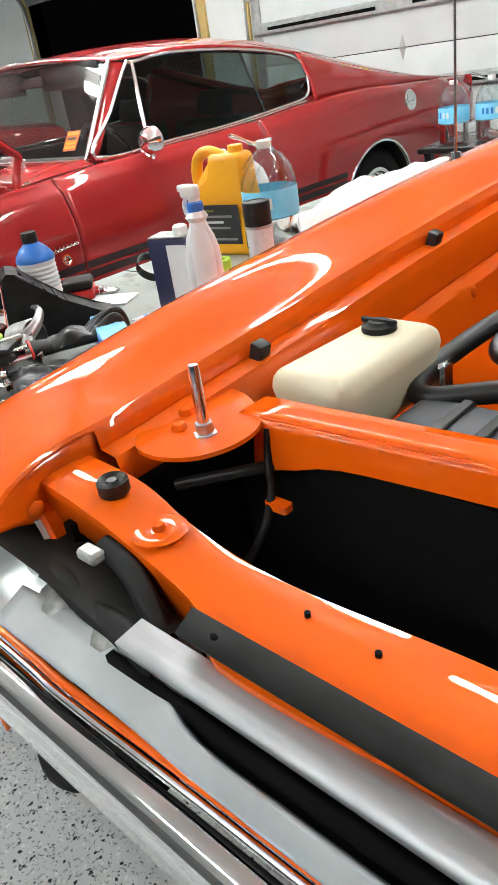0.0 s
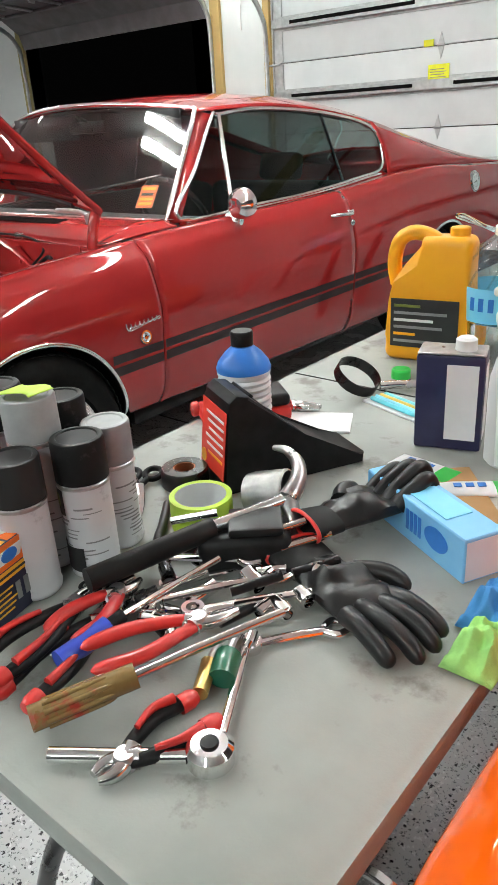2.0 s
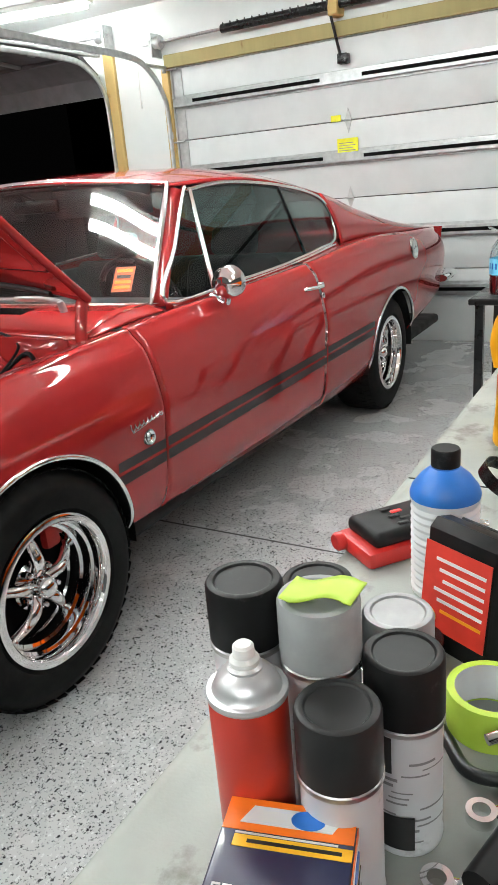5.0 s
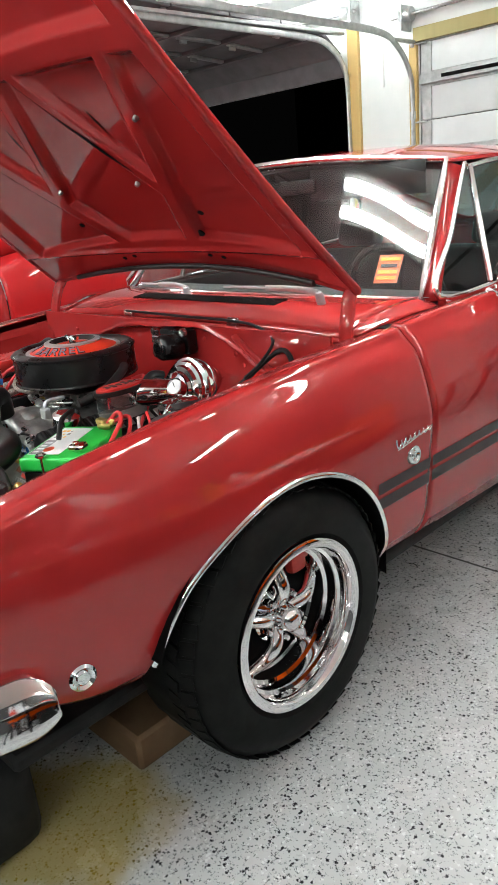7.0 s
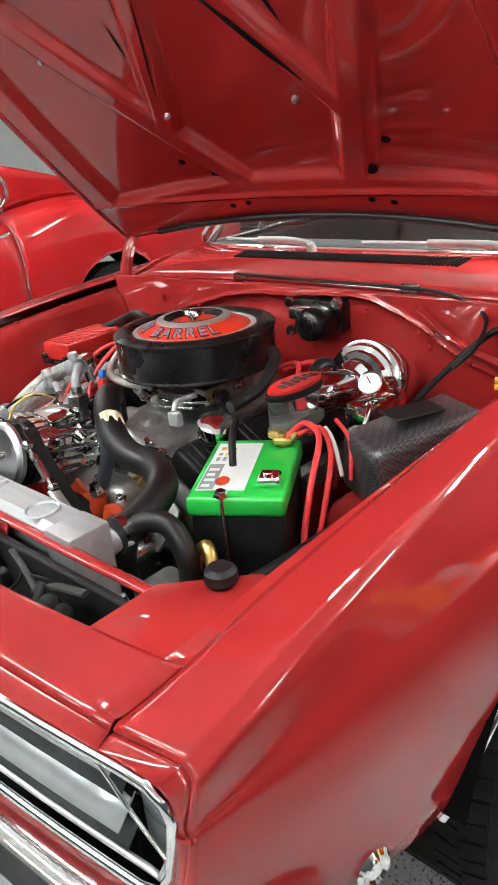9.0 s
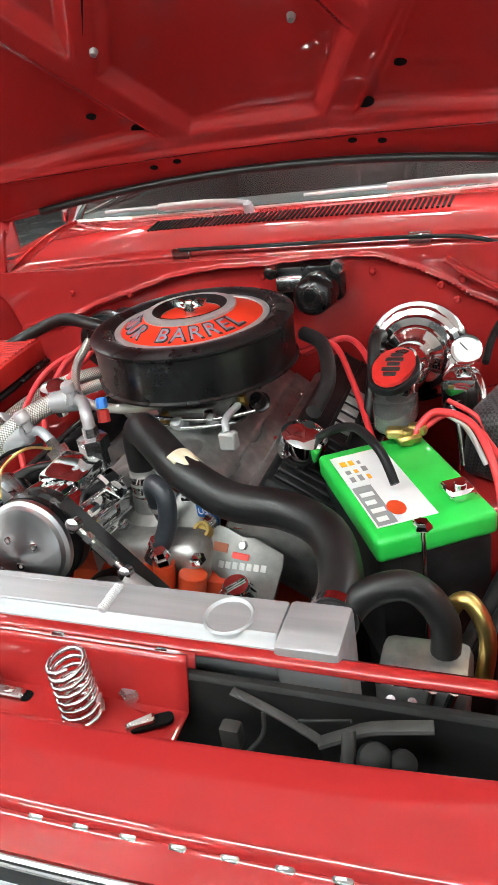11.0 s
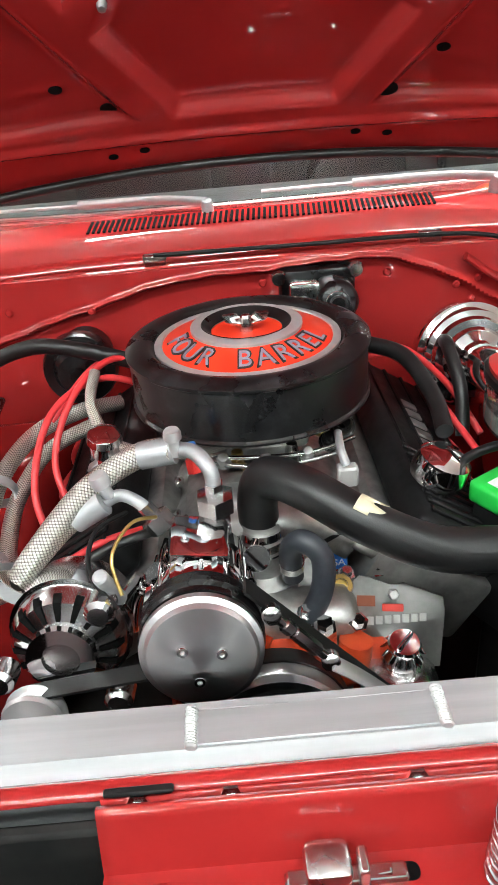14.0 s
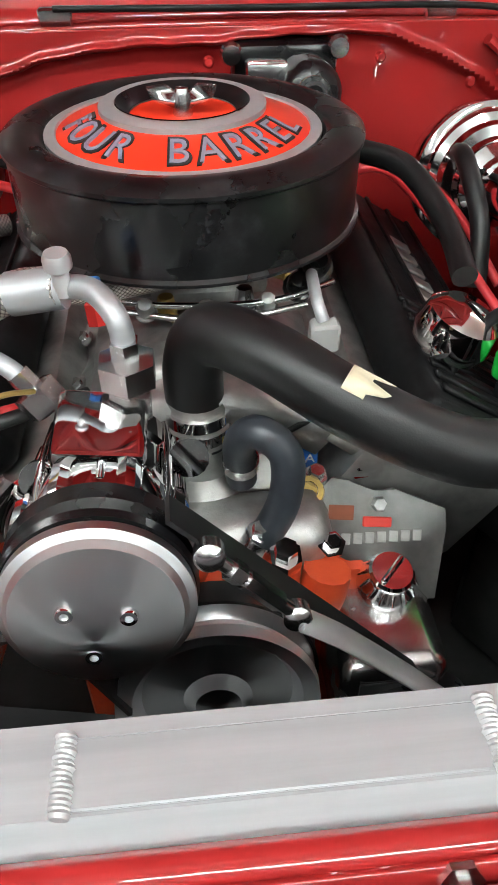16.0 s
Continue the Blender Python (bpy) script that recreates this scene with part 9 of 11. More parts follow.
tube(bm, [s_point(0.6, 1.0), s_point(1.2, 1.0), s_point(1.66, 1.0) + Vector((0, 0, 0.01)), Vector((SX - 0.92 + 0.68, 1.74, 1.15)), Vector((SX - 0.92 + 0.66, 1.6, 1.27)), Vector((SX - 0.92 + 0.66, 1.1, 1.30))], 0.012, 8, 5)
part("window_trim", bm, "chrome", sc)
bm = B()
tube(bm, [s_point(1.44, 0.66) + Vector((0.0, 0, 0)), s_point(1.47, 0.66) + Vector((0.03, 0, 0)), s_point(1.57, 0.66) + Vector((0.03, 0, 0)), s_point(1.60, 0.66)], 0.009, 8, 4)
part("door_handle", bm, "chrome", sc)
bm = B()
sheet(bm, lambda y, u: Vector((SX - 0.92 + 0.82 * u, y, lerp_table(((-1.5, 0.86), (0.2, 0.94)), y) + 0.04 * (1 - u * u))), span(-1.5, 0.2, 10), span(-1, 1, 10))
part("hood", bm, "red_far", sc, solid=0.006)
for x, y, nm in ((SX - 0.11, 2.25, "tyre"), (SX - 1.73, 2.25, "tyre"), (SX - 0.11, -0.6, "tyre"), (SX - 1.73, -0.6, "tyre")):
    bm = B()
    lathe(bm, [(0.19, 0.085), (0.23, 0.105), (0.29, 0.1), (0.325, 0.07), (0.33, 0.0), (0.325, -0.07), (0.25, -0.1), (0.15, -0.1)], (x, y, 0.33), (1, 0, 0), 40)
    ty = part(nm, bm, "tyre", sc, "black tyre with white sidewall letters")
    bm = B()
    lathe(bm, [(0.195, 0.08), (0.185, 0.06), (0.16, 0.03), (0.06, 0.05), (0, 0.055)], (x, y, 0.33), (1, 0, 0), 40)
    part("wheel_disc", bm, "chrome_worn", sc)
    if y > 2 and x > -3:
        for ch, a in zip("WIDE", (112, 101, 93, 84)):
            th = radians(a)
            words(ch, 0.042, 0.001, ty, "label_white", Matrix.Translation((x + 0.106, y + 0.262 * math.cos(th), 0.33 + 0.262 * math.sin(th))) @ Matrix.Rotation(th - math.pi / 2, 4, "X") @ Matrix.Rotation(math.pi / 2, 4, "Z") @ Matrix.Rotation(math.pi / 2, 4, "X"))
bm = B()
box(bm, SX - 1.75, SX - 0.12, -1.4, 3.3, 0.25, 0.32, 0.02, 1)
part("floor_pan", bm, "dusty_black", sc)
bm = B()
sheet(bm, lambda t, x: Vector((SX - x, 2.25 + 0.38 * math.cos(t), 0.33 + 0.40 * math.sin(t))), span(0, math.pi, 20), span(0.02, 0.4, 2))
part("wheel_well", bm, "dusty_black", sc)


# ---- table ----
TZ = 0.7502


def folding_table():
    t = thing("folding_table", 0, 0, 0, label="grey plastic folding table with worn, stained top", category="table")
    b = B()
    m = Matrix.Translation((2.137, 1.07, 0.718))
    plate(b, round_rect(0.732, 2.41, 0.06, 8), 0.032, m, 0.009)
    part("tabletop", b, "table", t)
    b = B()
    plate(b, round_rect(0.68, 2.38, 0.05, 4), 0.03, Matrix.Translation((2.137, 1.07, 0.687)))
    part("underframe", b, "black_satin", t)
    b = B()
    box(b, 1.775, 2.50, 0.905, 0.909, 0.7496, 0.7512)
    part("fold_seam", b, "dusty_black", t, "dark seam where the top folds")
    for y in (0.16, 1.95):
        for x in (1.90, 2.40):
            b = B()
            tube(b, [(x, y, 0.0), (x, y, 0.69)], 0.015, 10, 2)
            part("leg", b, "black_satin", t)
        b = B()
        tube(b, [(1.90, y, 0.18), (2.40, y, 0.18)], 0.011, 8, 2)
        part("crossbar", b, "black_satin", t)
    return t


folding_table()
CANS = "spray cans on the table"


def spray_can(x, y, h, r, cap, body, label, rz=0.0, cap_h=0.052, print_mat=None, bars=15, dark_foot=False):
    c = thing("spray_can", x, y, TZ, rz, label, "spray can", CANS)
    z1 = h - cap_h
    b = B()
    lathe(b, [(0, 0.002), (r - 0.004, 0.0), (r - 0.001, 0.003), (r, 0.008), (r - 0.001, 0.012), (r - 0.001, z1 - 0.012), (r, z1 - 0.008), (r - 0.002, z1 - 0.003), (r - 0.008, z1)], seg=32)
    part("body", b, body, c)
    b = B()
    lathe(b, [(r - 0.003, z1 - 0.004), (r + 0.0006, z1 - 0.003), (r + 0.0004, h - 0.004), (r - 0.0012, h - 0.0010), (r - 0.004, h), (r - 0.007, h - 0.0005), (r - 0.0085, h - 0.0022), (0, h - 0.0022)], seg=32)
    part("cap", b, cap, c)
    b = B()
    lathe(b, [(r, z1 - 0.010), (r + 0.001, z1 - 0.009), (r + 0.001, z1 - 0.005), (r, z1 - 0.004)], seg=32)
    part("seam_ring", b, "steel", c)
    if print_mat:
        random.seed(int(x * 1000 + y * 77))
        for k in range(bars):
            a0 = random.uniform(-2.6, -0.9)
            a1 = a0 + random.uniform(0.5, 1.0)
            zz = 0.02 + (z1 - 0.05) * k / bars
            b = B()
            sheet(b, lambda a, z: Vector(((r + 0.0006) * math.cos(a), (r + 0.0006) * math.sin(a), z)), span(a0, a1, 6), [zz, zz + random.uniform(0.0012, 0.0032)])
            part("print_bar", b, print_mat, c)
    if dark_foot:
        b = B()
        sheet(b, lambda a, z: Vector(((r + 0.0007) * math.cos(a), (r + 0.0007) * math.sin(a), z)), span(-2.7, -1.2, 10), [0.012, 0.048])
        part("dark_panel", b, "print_black", c)
        b = B()
        sheet(b, lambda a, z: Vector(((r + 0.0007) * math.cos(a), (r + 0.0007) * math.sin(a), z)), span(-2.5, -1.75, 8), [0.092, 0.128])
        part("dark_panel", b, "print_black", c)
        b = B()
        sheet(b, lambda a, z: Vector(((r + 0.0011) * math.cos(a), (r + 0.0011) * math.sin(a), z)), span(-2.3, -1.95, 6), [0.104, 0.122])
        part("picture_patch", b, M["can_olive"], c)
    return c


M["can_olive"] = surface("olive_print", (0.12, 0.14, 0.02), None, 60, 0.4)
M["can_grey"] = surface("grey_cap_plastic", (0.28, 0.29, 0.29), None, 30, 0.4)
M["can_charcoal"] = surface("charcoal_cap_plastic", (0.018, 0.018, 0.0185), (0.032, 0.032, 0.032), 8, 0.32, 0.5, spec=0.2)
M["can_black"] = surface("black_cap_plastic", (0.006, 0.006, 0.0065), (0.014, 0.014, 0.014), 12, 0.35, 0.5, spec=0.18, wear=(0.05, 0.05, 0.05), wear_scale=14, wear_amount=0.58)
M["can_silver"] = surface("silver_cap_plastic", (0.26, 0.265, 0.27), None, 40, 0.35, metal=0.4)
M["can_white"] = surface("scuffed_white_can", (0.62, 0.63, 0.65), (0.7, 0.71, 0.73), 9, 0.3, 0.5, wear=(0.4, 0.41, 0.43), wear_scale=20, wear_amount=0.6)
M["can_red"] = surface("red_can_print", (0.50, 0.03, 0.015), (0.56, 0.045, 0.02), 9, 0.3)
spray_can(2.012, 0.137, 0.190, 0.033, "can_black", "can_white", "white spray can with matt black cap and dark label", 10, print_mat="print_grey", dark_foot=True)
spray_can(1.986, 0.060, 0.186, 0.033, "can_charcoal", "can_white", "scuffed white spray can with charcoal cap", 0, print_mat="print_grey", bars=3)
spray_can(1.946, 0.121, 0.236, 0.034, "can_grey", "can_white", "white spray can with grey cap and tape scrap", 20, print_mat="print_grey")
spray_can(1.877, 0.119, 0.238, 0.033, "can_black", "can_white", "white spray can with black cap", 40, print_mat="print_grey")
spray_can(1.986, 0.202, 0.182, 0.032, "can_silver", "can_white", "white spray can with silver-grey cap", 80, print_mat="print_grey")
spray_can(1.914, 0.188, 0.208, 0.033, "can_black", "can_white", "white spray can with black cap behind the others", 10)
spray_can(2.30, 0.945, 0.198, 0.033, "can_black", "can_white", "white spray can with black cap and barcode panel", -30, print_mat="print_black", bars=4, dark_foot=True)
lime = surface("lime_tape", (0.42, 0.62, 0.05), (0.5, 0.7, 0.08), 20, 0.5)
bm = B()
sheet(bm, lambda u, v: Vector((1.950 + 0.036 * u, 0.118 + 0.018 * v + 0.008 * u + 0.006 * math.sin(u * 5), TZ + 0.2365 + 0.006 * (1 - u * u) + 0.012 * max(0, u - 0.4) + 0.002)), span(-0.8, 0.9, 10), span(-1, 1, 5))
tagged(part("tape_scrap", bm, lime, solid=0.0008), "torn scrap of lime green tape on a can", "tape")


def aerosol(x, y):
    c = thing("aerosol_can", x, y, TZ, 0, "red brake-cleaner style aerosol with white nozzle", "spray can")
    r = 0.0318
    b = B()
    lathe(b, [(0, 0.001), (r - 0.003, 0), (r, 0.006), (r, 0.174), (r - 0.001, 0.177)], seg=32)
    part("body", b, "can_red", c)
    b = B()
    lathe(b, [(r - 0.001, 0.176), (r + 0.001, 0.178), (r + 0.0015, 0.181), (r + 0.0005, 0.183), (r - 0.0035, 0.1835), (r - 0.005, 0.185), (0.0255, 0.189), (0.0225, 0.194), (0.0175, 0.1985), (0.014, 0.2005), (0.0145, 0.203), (0.0125, 0.205), (0, 0.205)], seg=32)
    part("dome", b, "alu_turned", c)
    b = B()
    lathe(b, [(0.012, 0.204), (0.012, 0.209), (0.009, 0.212), (0.0085, 0.220), (0.0065, 0.222), (0, 0.222)], seg=20)
    part("nozzle", b, "white_plastic", c)
    b = B()
    sheet(b, lambda a, z: Vector(((r + 0.0006) * math.cos(a), (r + 0.0006) * math.sin(a), z)), span(-1.5, -0.7, 6), [0.045, 0.056])
    part("print_bar", b, "print_black", c)


aerosol(1.911, 0.056)


def filter_box():
    """Oil filter carton in orange, yellow and navy; printed marks as shapes."""
    c = thing("filter_box", 1.968, -0.008, TZ, 15, "orange, yellow and navy oil filter carton", "carton")
    w, d, h = 0.0505, 0.046, 0.100
    navy = surface("navy_card", (0.014, 0.016, 0.05), None, 30, 0.35, coat=0.3)
    org = surface("orange_card", (0.85, 0.17, 0.01), None, 30, 0.35, coat=0.3)
    yel = surface("yellow_card", (0.85, 0.45, 0.02), None, 30, 0.35, coat=0.3)
    b = B()
    box(b, -w, w, -d, d, 0, h, 0.0015, 1)
    part("carton", b, navy, c)
    e = 0.0006

    def patch(x0, x1, y0, y1, z0, z1, mt, nm="print_patch"):
        b = B()
        box(b, x0, x1, y0, y1, z0, z1)
        part(nm, b, mt, c)

    def logo(m, ln):
        """Slanted white mark with a blue oval, no letters."""
        b = B()
        plate(b, [(-ln / 2, -0.008), (ln / 2 - 0.008, -0.008), (ln / 2, 0.008), (-ln / 2 + 0.008, 0.008)], 0.0006, m)
        part("logo_shape", b, "label_white", c)
        b = B()
        plate(b, disc_poly(0.0085, 20, 0.013), 0.0006, m @ Matrix.Translation((0.012, 0, 0.0006)))
        part("logo_oval", b, "blue_plastic", c)
    # top
    patch(-w + 0.001, w - 0.001, 0.016, d - 0.001, h, h + e, org)
    patch(-w + 0.012, w - 0.001, 0.002, 0.012, h, h + e, yel)
    patch(-w + 0.012, w - 0.012, 0.013, 0.0145, h, h + e, "label_white")
    logo(Matrix.Translation((0.002, 0.0305, h + e)), 0.078)
    patch(-0.028, 0.042, 0.0055, 0.0085, h + e, h + 1.6 * e, "print_black", "print_bar")
    # front and right faces
    for face in ("front", "right"):
        lim = w if face == "front" else d
        def put(a0, a1, z0, z1, mt, k=1.0, nm="print_patch"):
            if face == "front":
                patch(a0, a1, -d - e * k, -d - e * (k - 1), z0, z1, mt, nm)
            else:
                patch(w + e * (k - 1), w + e * k, a0, a1, z0, z1, mt, nm)
        put(-lim + 0.001, lim - 0.001, h - 0.032, h - 0.001, org)
        put(-lim + 0.010, lim - 0.001, h - 0.046, h - 0.034, yel)
        if face == "front":
            logo(Matrix.Translation((0, -d - e, h - 0.0165)) @ Matrix.Rotation(radians(90), 4, "X"), 0.082)
        else:
            logo(Matrix.Translation((w + e, 0, h - 0.0165)) @ Matrix.Rotation(radians(90), 4, "Z") @ Matrix.Rotation(radians(90), 4, "X"), 0.074)
        put(-lim + 0.02, lim - 0.012, h - 0.0415, h - 0.0385, "print_black", 2.0, "print_bar")
        for k in range(5):
            put(-lim + 0.012, lim - 0.042 + 0.004 * (k % 3), 0.014 + 0.007 * k, 0.0162 + 0.007 * k, yel, 2.0, "print_bar")
        for k in range(2):
            put(lim - 0.034 + 0.014 * k, lim - 0.026 + 0.014 * k, 0.02, 0.044, "can_silver", 2.0, "print_picture")
    words("FE8A", 0.017, 0.0004, c, "label_white", Matrix.Translation((-0.027, -d + 0.010, h + e)))
    return c


filter_box()


def bottle(profile, x, y, material, name, label, seg=36, squash=1.0, rz=0.0, category="bottle"):
    c = thing(name, x, y, TZ, rz, label, category)
    b = B()
    lathe(b, profile, seg=seg, squash=squash)
    return c, part("body", b, material, c)


ribbed = [(0, 0.001), (0.036, 0), (0.041, 0.004), (0.042, 0.01)] + [(0.042 if k % 2 else 0.0396, 0.014 + 0.0045 * k) for k in range(24)] + [(0.042, 0.124)]
c, _ = bottle(ribbed, 1.940, 0.540, "label_white", "blue_top_bottle", "silver-grey ribbed oil bottle with blue shoulder")
bm = B()
lathe(bm, [(0.0425, 0.122), (0.043, 0.126), (0.040, 0.134), (0.030, 0.146), (0.020, 0.154), (0.017, 0.156), (0.017, 0.163)], seg=36)
part("shoulder", bm, "blue_plastic", c, "blue plastic shoulder")
c.scale = (1.08, 1.08, 1.19)
bm = B()
lathe(bm, [(0.0175, 0.158), (0.0175, 0.176), (0.016, 0.178), (0, 0.178)], seg=28)
part("cap", bm, "can_black", c)

# yellow jug with handle
c = thing("yellow_jug", 1.975, 1.165, TZ, 10, "yellow plastic oil jug with handle and dark label", "jug")
bm = B()
box(bm, -0.095, 0.095, -0.055, 0.055, 0, 0.275, 0.02, 4)
for v in bm.verts:
    if v.co.z > 0.15:
        v.co.x = 0.032 + (v.co.x - 0.032) * (0.42 if v.co.x < 0.03 else 0.93)
        v.co.y *= 0.72
    else:
        v.co.z = min(v.co.z, 0.02)
bmesh.ops.subdivide_edges(bm, edges=[e for e in bm.edges if abs(e.verts[0].co.z - e.verts[1].co.z) > 0.12], cuts=5)
for v in bm.verts:
    t = max(0, min(1, (v.co.z - 0.02) / 0.235))
    if 0.03 < v.co.z < 0.25:
        full = 0.0 if t < 0.62 else (t - 0.62) / 0.38
        side = -0.095 if v.co.x < 0.0 else 0.095
        v.co.x += (side * (1 - 0.10 * t) - v.co.x) * (1 - full) * (0.92 if abs(v.co.x) > 0.03 else 0)
part("body", bm, "yellow_plastic", c)
bm = B()
lathe(bm, [(0.026, 0.0), (0.024, 0.012), (0.0215, 0.014), (0.0215, 0.03), (0.019, 0.032), (0, 0.032)], (0.055, 0, 0.262), (0, 0, 1), 24)
part("neck", bm, "yellow_plastic", c)
bm = B()
tube(bm, [(-0.082, 0, 0.165), (-0.090, 0, 0.215), (-0.078, 0, 0.262), (-0.045, 0, 0.280), (0.0, 0, 0.268), (0.03, 0, 0.235)], 0.0165, 14, 8)
part("handle", bm, "yellow_plastic", c)
bm = B()
lathe(bm, [(0.019, 0), (0.019, 0.016), (0.016, 0.018), (0, 0.018)], (-0.02, 0.03, 0.262), (0, 0, 1), 20)
part("cap", bm, "white_plastic", c)
bm = B()
box(bm, -0.078, 0.075, -0.0565, -0.0552, 0.035, 0.145, 0.0003, 1)
lb = part("label", bm, "print_black", c, "dark label with plain bars")
for k in range(6):
    bm = B()
    box(bm, -0.07, -0.07 + (0.13, 0.05, 0.11, 0.09, 0.12, 0.06)[k], -0.058, -0.0566, 0.046 + 0.016 * k, 0.052 + 0.016 * k)
    part("print_bar", bm, ("print_grey", "yellow_plastic", "print_grey", "label_white", "print_grey", "can_olive")[k], lb)

# water jugs
M["water_blue"] = surface("sky_blue_label", (0.16, 0.58, 0.85), (0.24, 0.66, 0.9), 12, 0.35)


def water_jug(x, y, z, label, rz=0.0):
    c = thing("water_jug", x, y, z, rz, label, "water jug", "water jugs")
    b = B()
    prof = [(0, 0.004), (0.06, 0.0), (0.074, 0.008), (0.077, 0.02)]
    prof += [(0.077 - 0.002 * (k % 2), 0.03 + 0.012 * k) for k in range(8)]
    prof += [(0.077, 0.13), (0.077, 0.175), (0.074, 0.20), (0.062, 0.235), (0.042, 0.262), (0.022, 0.275), (0.020, 0.285)]
    lathe(b, prof, seg=36)
    part("body", b, "film", c, "clear ribbed plastic")
    b = B()
    lathe(b, [(0, 0.006), (0.072, 0.01), (0.073, 0.10), (0, 0.10)], seg=30)
    w = part("water", b, M["water"], c)
    b = B()
    lathe(b, [(0.0778, 0.105), (0.0782, 0.107), (0.0782, 0.175), (0.0778, 0.177)], seg=36)
    part("label_band", b, "water_blue", c, "sky-blue paper band")
    for k in range(5):
        b = B()
        sheet(b, lambda a, zz: Vector((0.0788 * math.cos(a), 0.0788 * math.sin(a), zz)), span(-2.4 + 0.28 * k, -2.25 + 0.28 * k, 4), [0.13, 0.158])
        part("print_bar", b, "blue_plastic" if k < 3 else "label_white", c)
    b = B()
    lathe(b, [(0.019, 0.278), (0.020, 0.28), (0.020, 0.296), (0.017, 0.299), (0, 0.299)], seg=24)
    part("cap", b, "white_plastic", c)
    b = B()
    tube(b, [(-0.02, 0, 0.286), (-0.05, 0.0, 0.30), (-0.085, 0.0, 0.318), (-0.10, 0.012, 0.315), (-0.06, 0.015, 0.300), (-0.02, 0.008, 0.288)], 0.004, 8, 6)
    part("carry_loop", b, "clear", c)
    for k in range(10):
        b = B()
        a0 = 2 * math.pi * k / 10
        tube(b, [Vector((r * math.cos(a0 + tw), r * math.sin(a0 + tw), zz)) for r, zz, tw in ((0.0775, 0.18, 0), (0.074, 0.205, 0.15), (0.062, 0.237, 0.4), (0.042, 0.263, 0.7))], 0.0025, 6, 3)
        part("swirl_rib", b, "film", c)
    return c


M["water"] = glass("water", (0.93, 0.97, 0.98))
water_jug(2.118, 1.195, TZ, "clear water jug with blue label on the table", 20)
# far stand with two more jugs
fs = thing("tool_stand", 1.40, 3.42, 0, 0, "dark low stand beyond the table holding jugs", "stand")
bm = B()
box(bm, -0.05, 0.75, -0.22, 0.3, 0.67, 0.70, 0.006, 1)
part("top", bm, "black_satin", fs)
for x in (0.0, 0.7):
    for y in (-0.18, 0.26):
        bm = B()
        box(bm, x - 0.02, x + 0.02, y - 0.02, y + 0.02, 0, 0.67, 0.003, 1)
        part("leg", bm, "black_satin", fs)
water_jug(1.50, 3.32, 0.7005, "clear water jug with blue label on the far stand", -15)
water_jug(1.665, 3.40, 0.7005, "clear water jug standing behind another on the stand", 40)
c = thing("white_jug", 1.925, 1.31, TZ, 0, "white plastic jug with an orange and white label", "jug")
bm = B()
lathe(bm, [(0, 0.0), (0.06, 0.0), (0.068, 0.01), (0.068, 0.16), (0.055, 0.20), (0.025, 0.23), (0.02, 0.25), (0, 0.25)], seg=30)
part("body", bm, "white_plastic", c)
bm = B()
sheet(bm, lambda a, z: Vector((0.0688 * math.cos(a), 0.0688 * math.sin(a), z)), span(-2.9, -1.6, 10), [0.05, 0.11])
part("label", bm, "orange_paint", c)

# blue tin
c = thing("solvent_tin", 2.222, 0.742, TZ, 18, "dark blue rectangular solvent tin with white side label", "tin")
tin = surface("navy_tin_print", (0.012, 0.012, 0.055), None, 30, 0.3, coat=0.3)
bm = B()
box(bm, -0.055, 0.055, -0.032, 0.032, 0, 0.165, 0.005, 2)
part("body", bm, tin, c)
bm = B()
box(bm, -0.054, 0.054, -0.031, 0.031, 0.1645, 0.168, 0.002, 1)
part("top_plate", bm, "steel", c)
bm = B()
box(bm, 0.0552, 0.0562, -0.024, 0.024, 0.02, 0.145)
part("label", bm, "label_white", c)
bm = B()
box(bm, -0.005, 0.045, -0.0335, -0.0322, 0.02, 0.15)
part("label", bm, "label_white", c)
bm = B()
lathe(bm, [(0.018, 0.165), (0.017, 0.185), (0.012, 0.189), (0, 0.189)], (0.02, 0, 0), (0, 0, 1), 20)
part("cap", bm, "white_plastic", c)

# spray bottle
frost = bpy.data.materials.new("frosted_plastic")
nt_, p_ = nodes_of(frost)
p_.inputs["Base Color"].default_value = (0.82, 0.86, 0.88, 1)
p_.inputs["Roughness"].default_value = 0.35
p_.inputs["Transmission Weight"].default_value = 0.35
bump_into(nt_, p_, tex_noise(nt_, 60.0).outputs["Fac"], 0.05)
M["frost"] = frost
c, _ = bottle([(0, 0.001), (0.034, 0.0), (0.039, 0.006), (0.0395, 0.12), (0.038, 0.145), (0.031, 0.172), (0.021, 0.195), (0.0185, 0.205), (0.025, 0.215), (0.016, 0.228), (0.014, 0.235)], 2.335, 0.722, "frost", "spray_bottle", "frosted plastic spray bottle with blue collar")
bm = B()
lathe(bm, [(0.0165, 0.226), (0.0175, 0.228), (0.0175, 0.244), (0.014, 0.247)], seg=24)
part("collar", bm, "blue_plastic", c)
bm = B()
box(bm, -0.036, 0.016, -0.010, 0.010, 0.252, 0.282, 0.008, 3)
lathe(bm, [(0.012, 0.24), (0.013, 0.256)], seg=16)
box(bm, -0.044, -0.033, -0.007, 0.007, 0.266, 0.280, 0.003, 1)
part("spray_head", bm, "white_plastic", c)
bm = B()
tube(bm, [(-0.022, 0, 0.256), (-0.034, 0, 0.238), (-0.03, 0, 0.218)], 0.005, 8, 5)
part("trigger", bm, "white_plastic", c)
bm = B()
tube(bm, [(0, 0, 0.235), (0.004, 0, 0.12), (0.01, 0, 0.02)], 0.0025, 6, 5)
part("dip_tube", bm, "white_plastic", c)

# towel
bm = B()
random.seed(4)


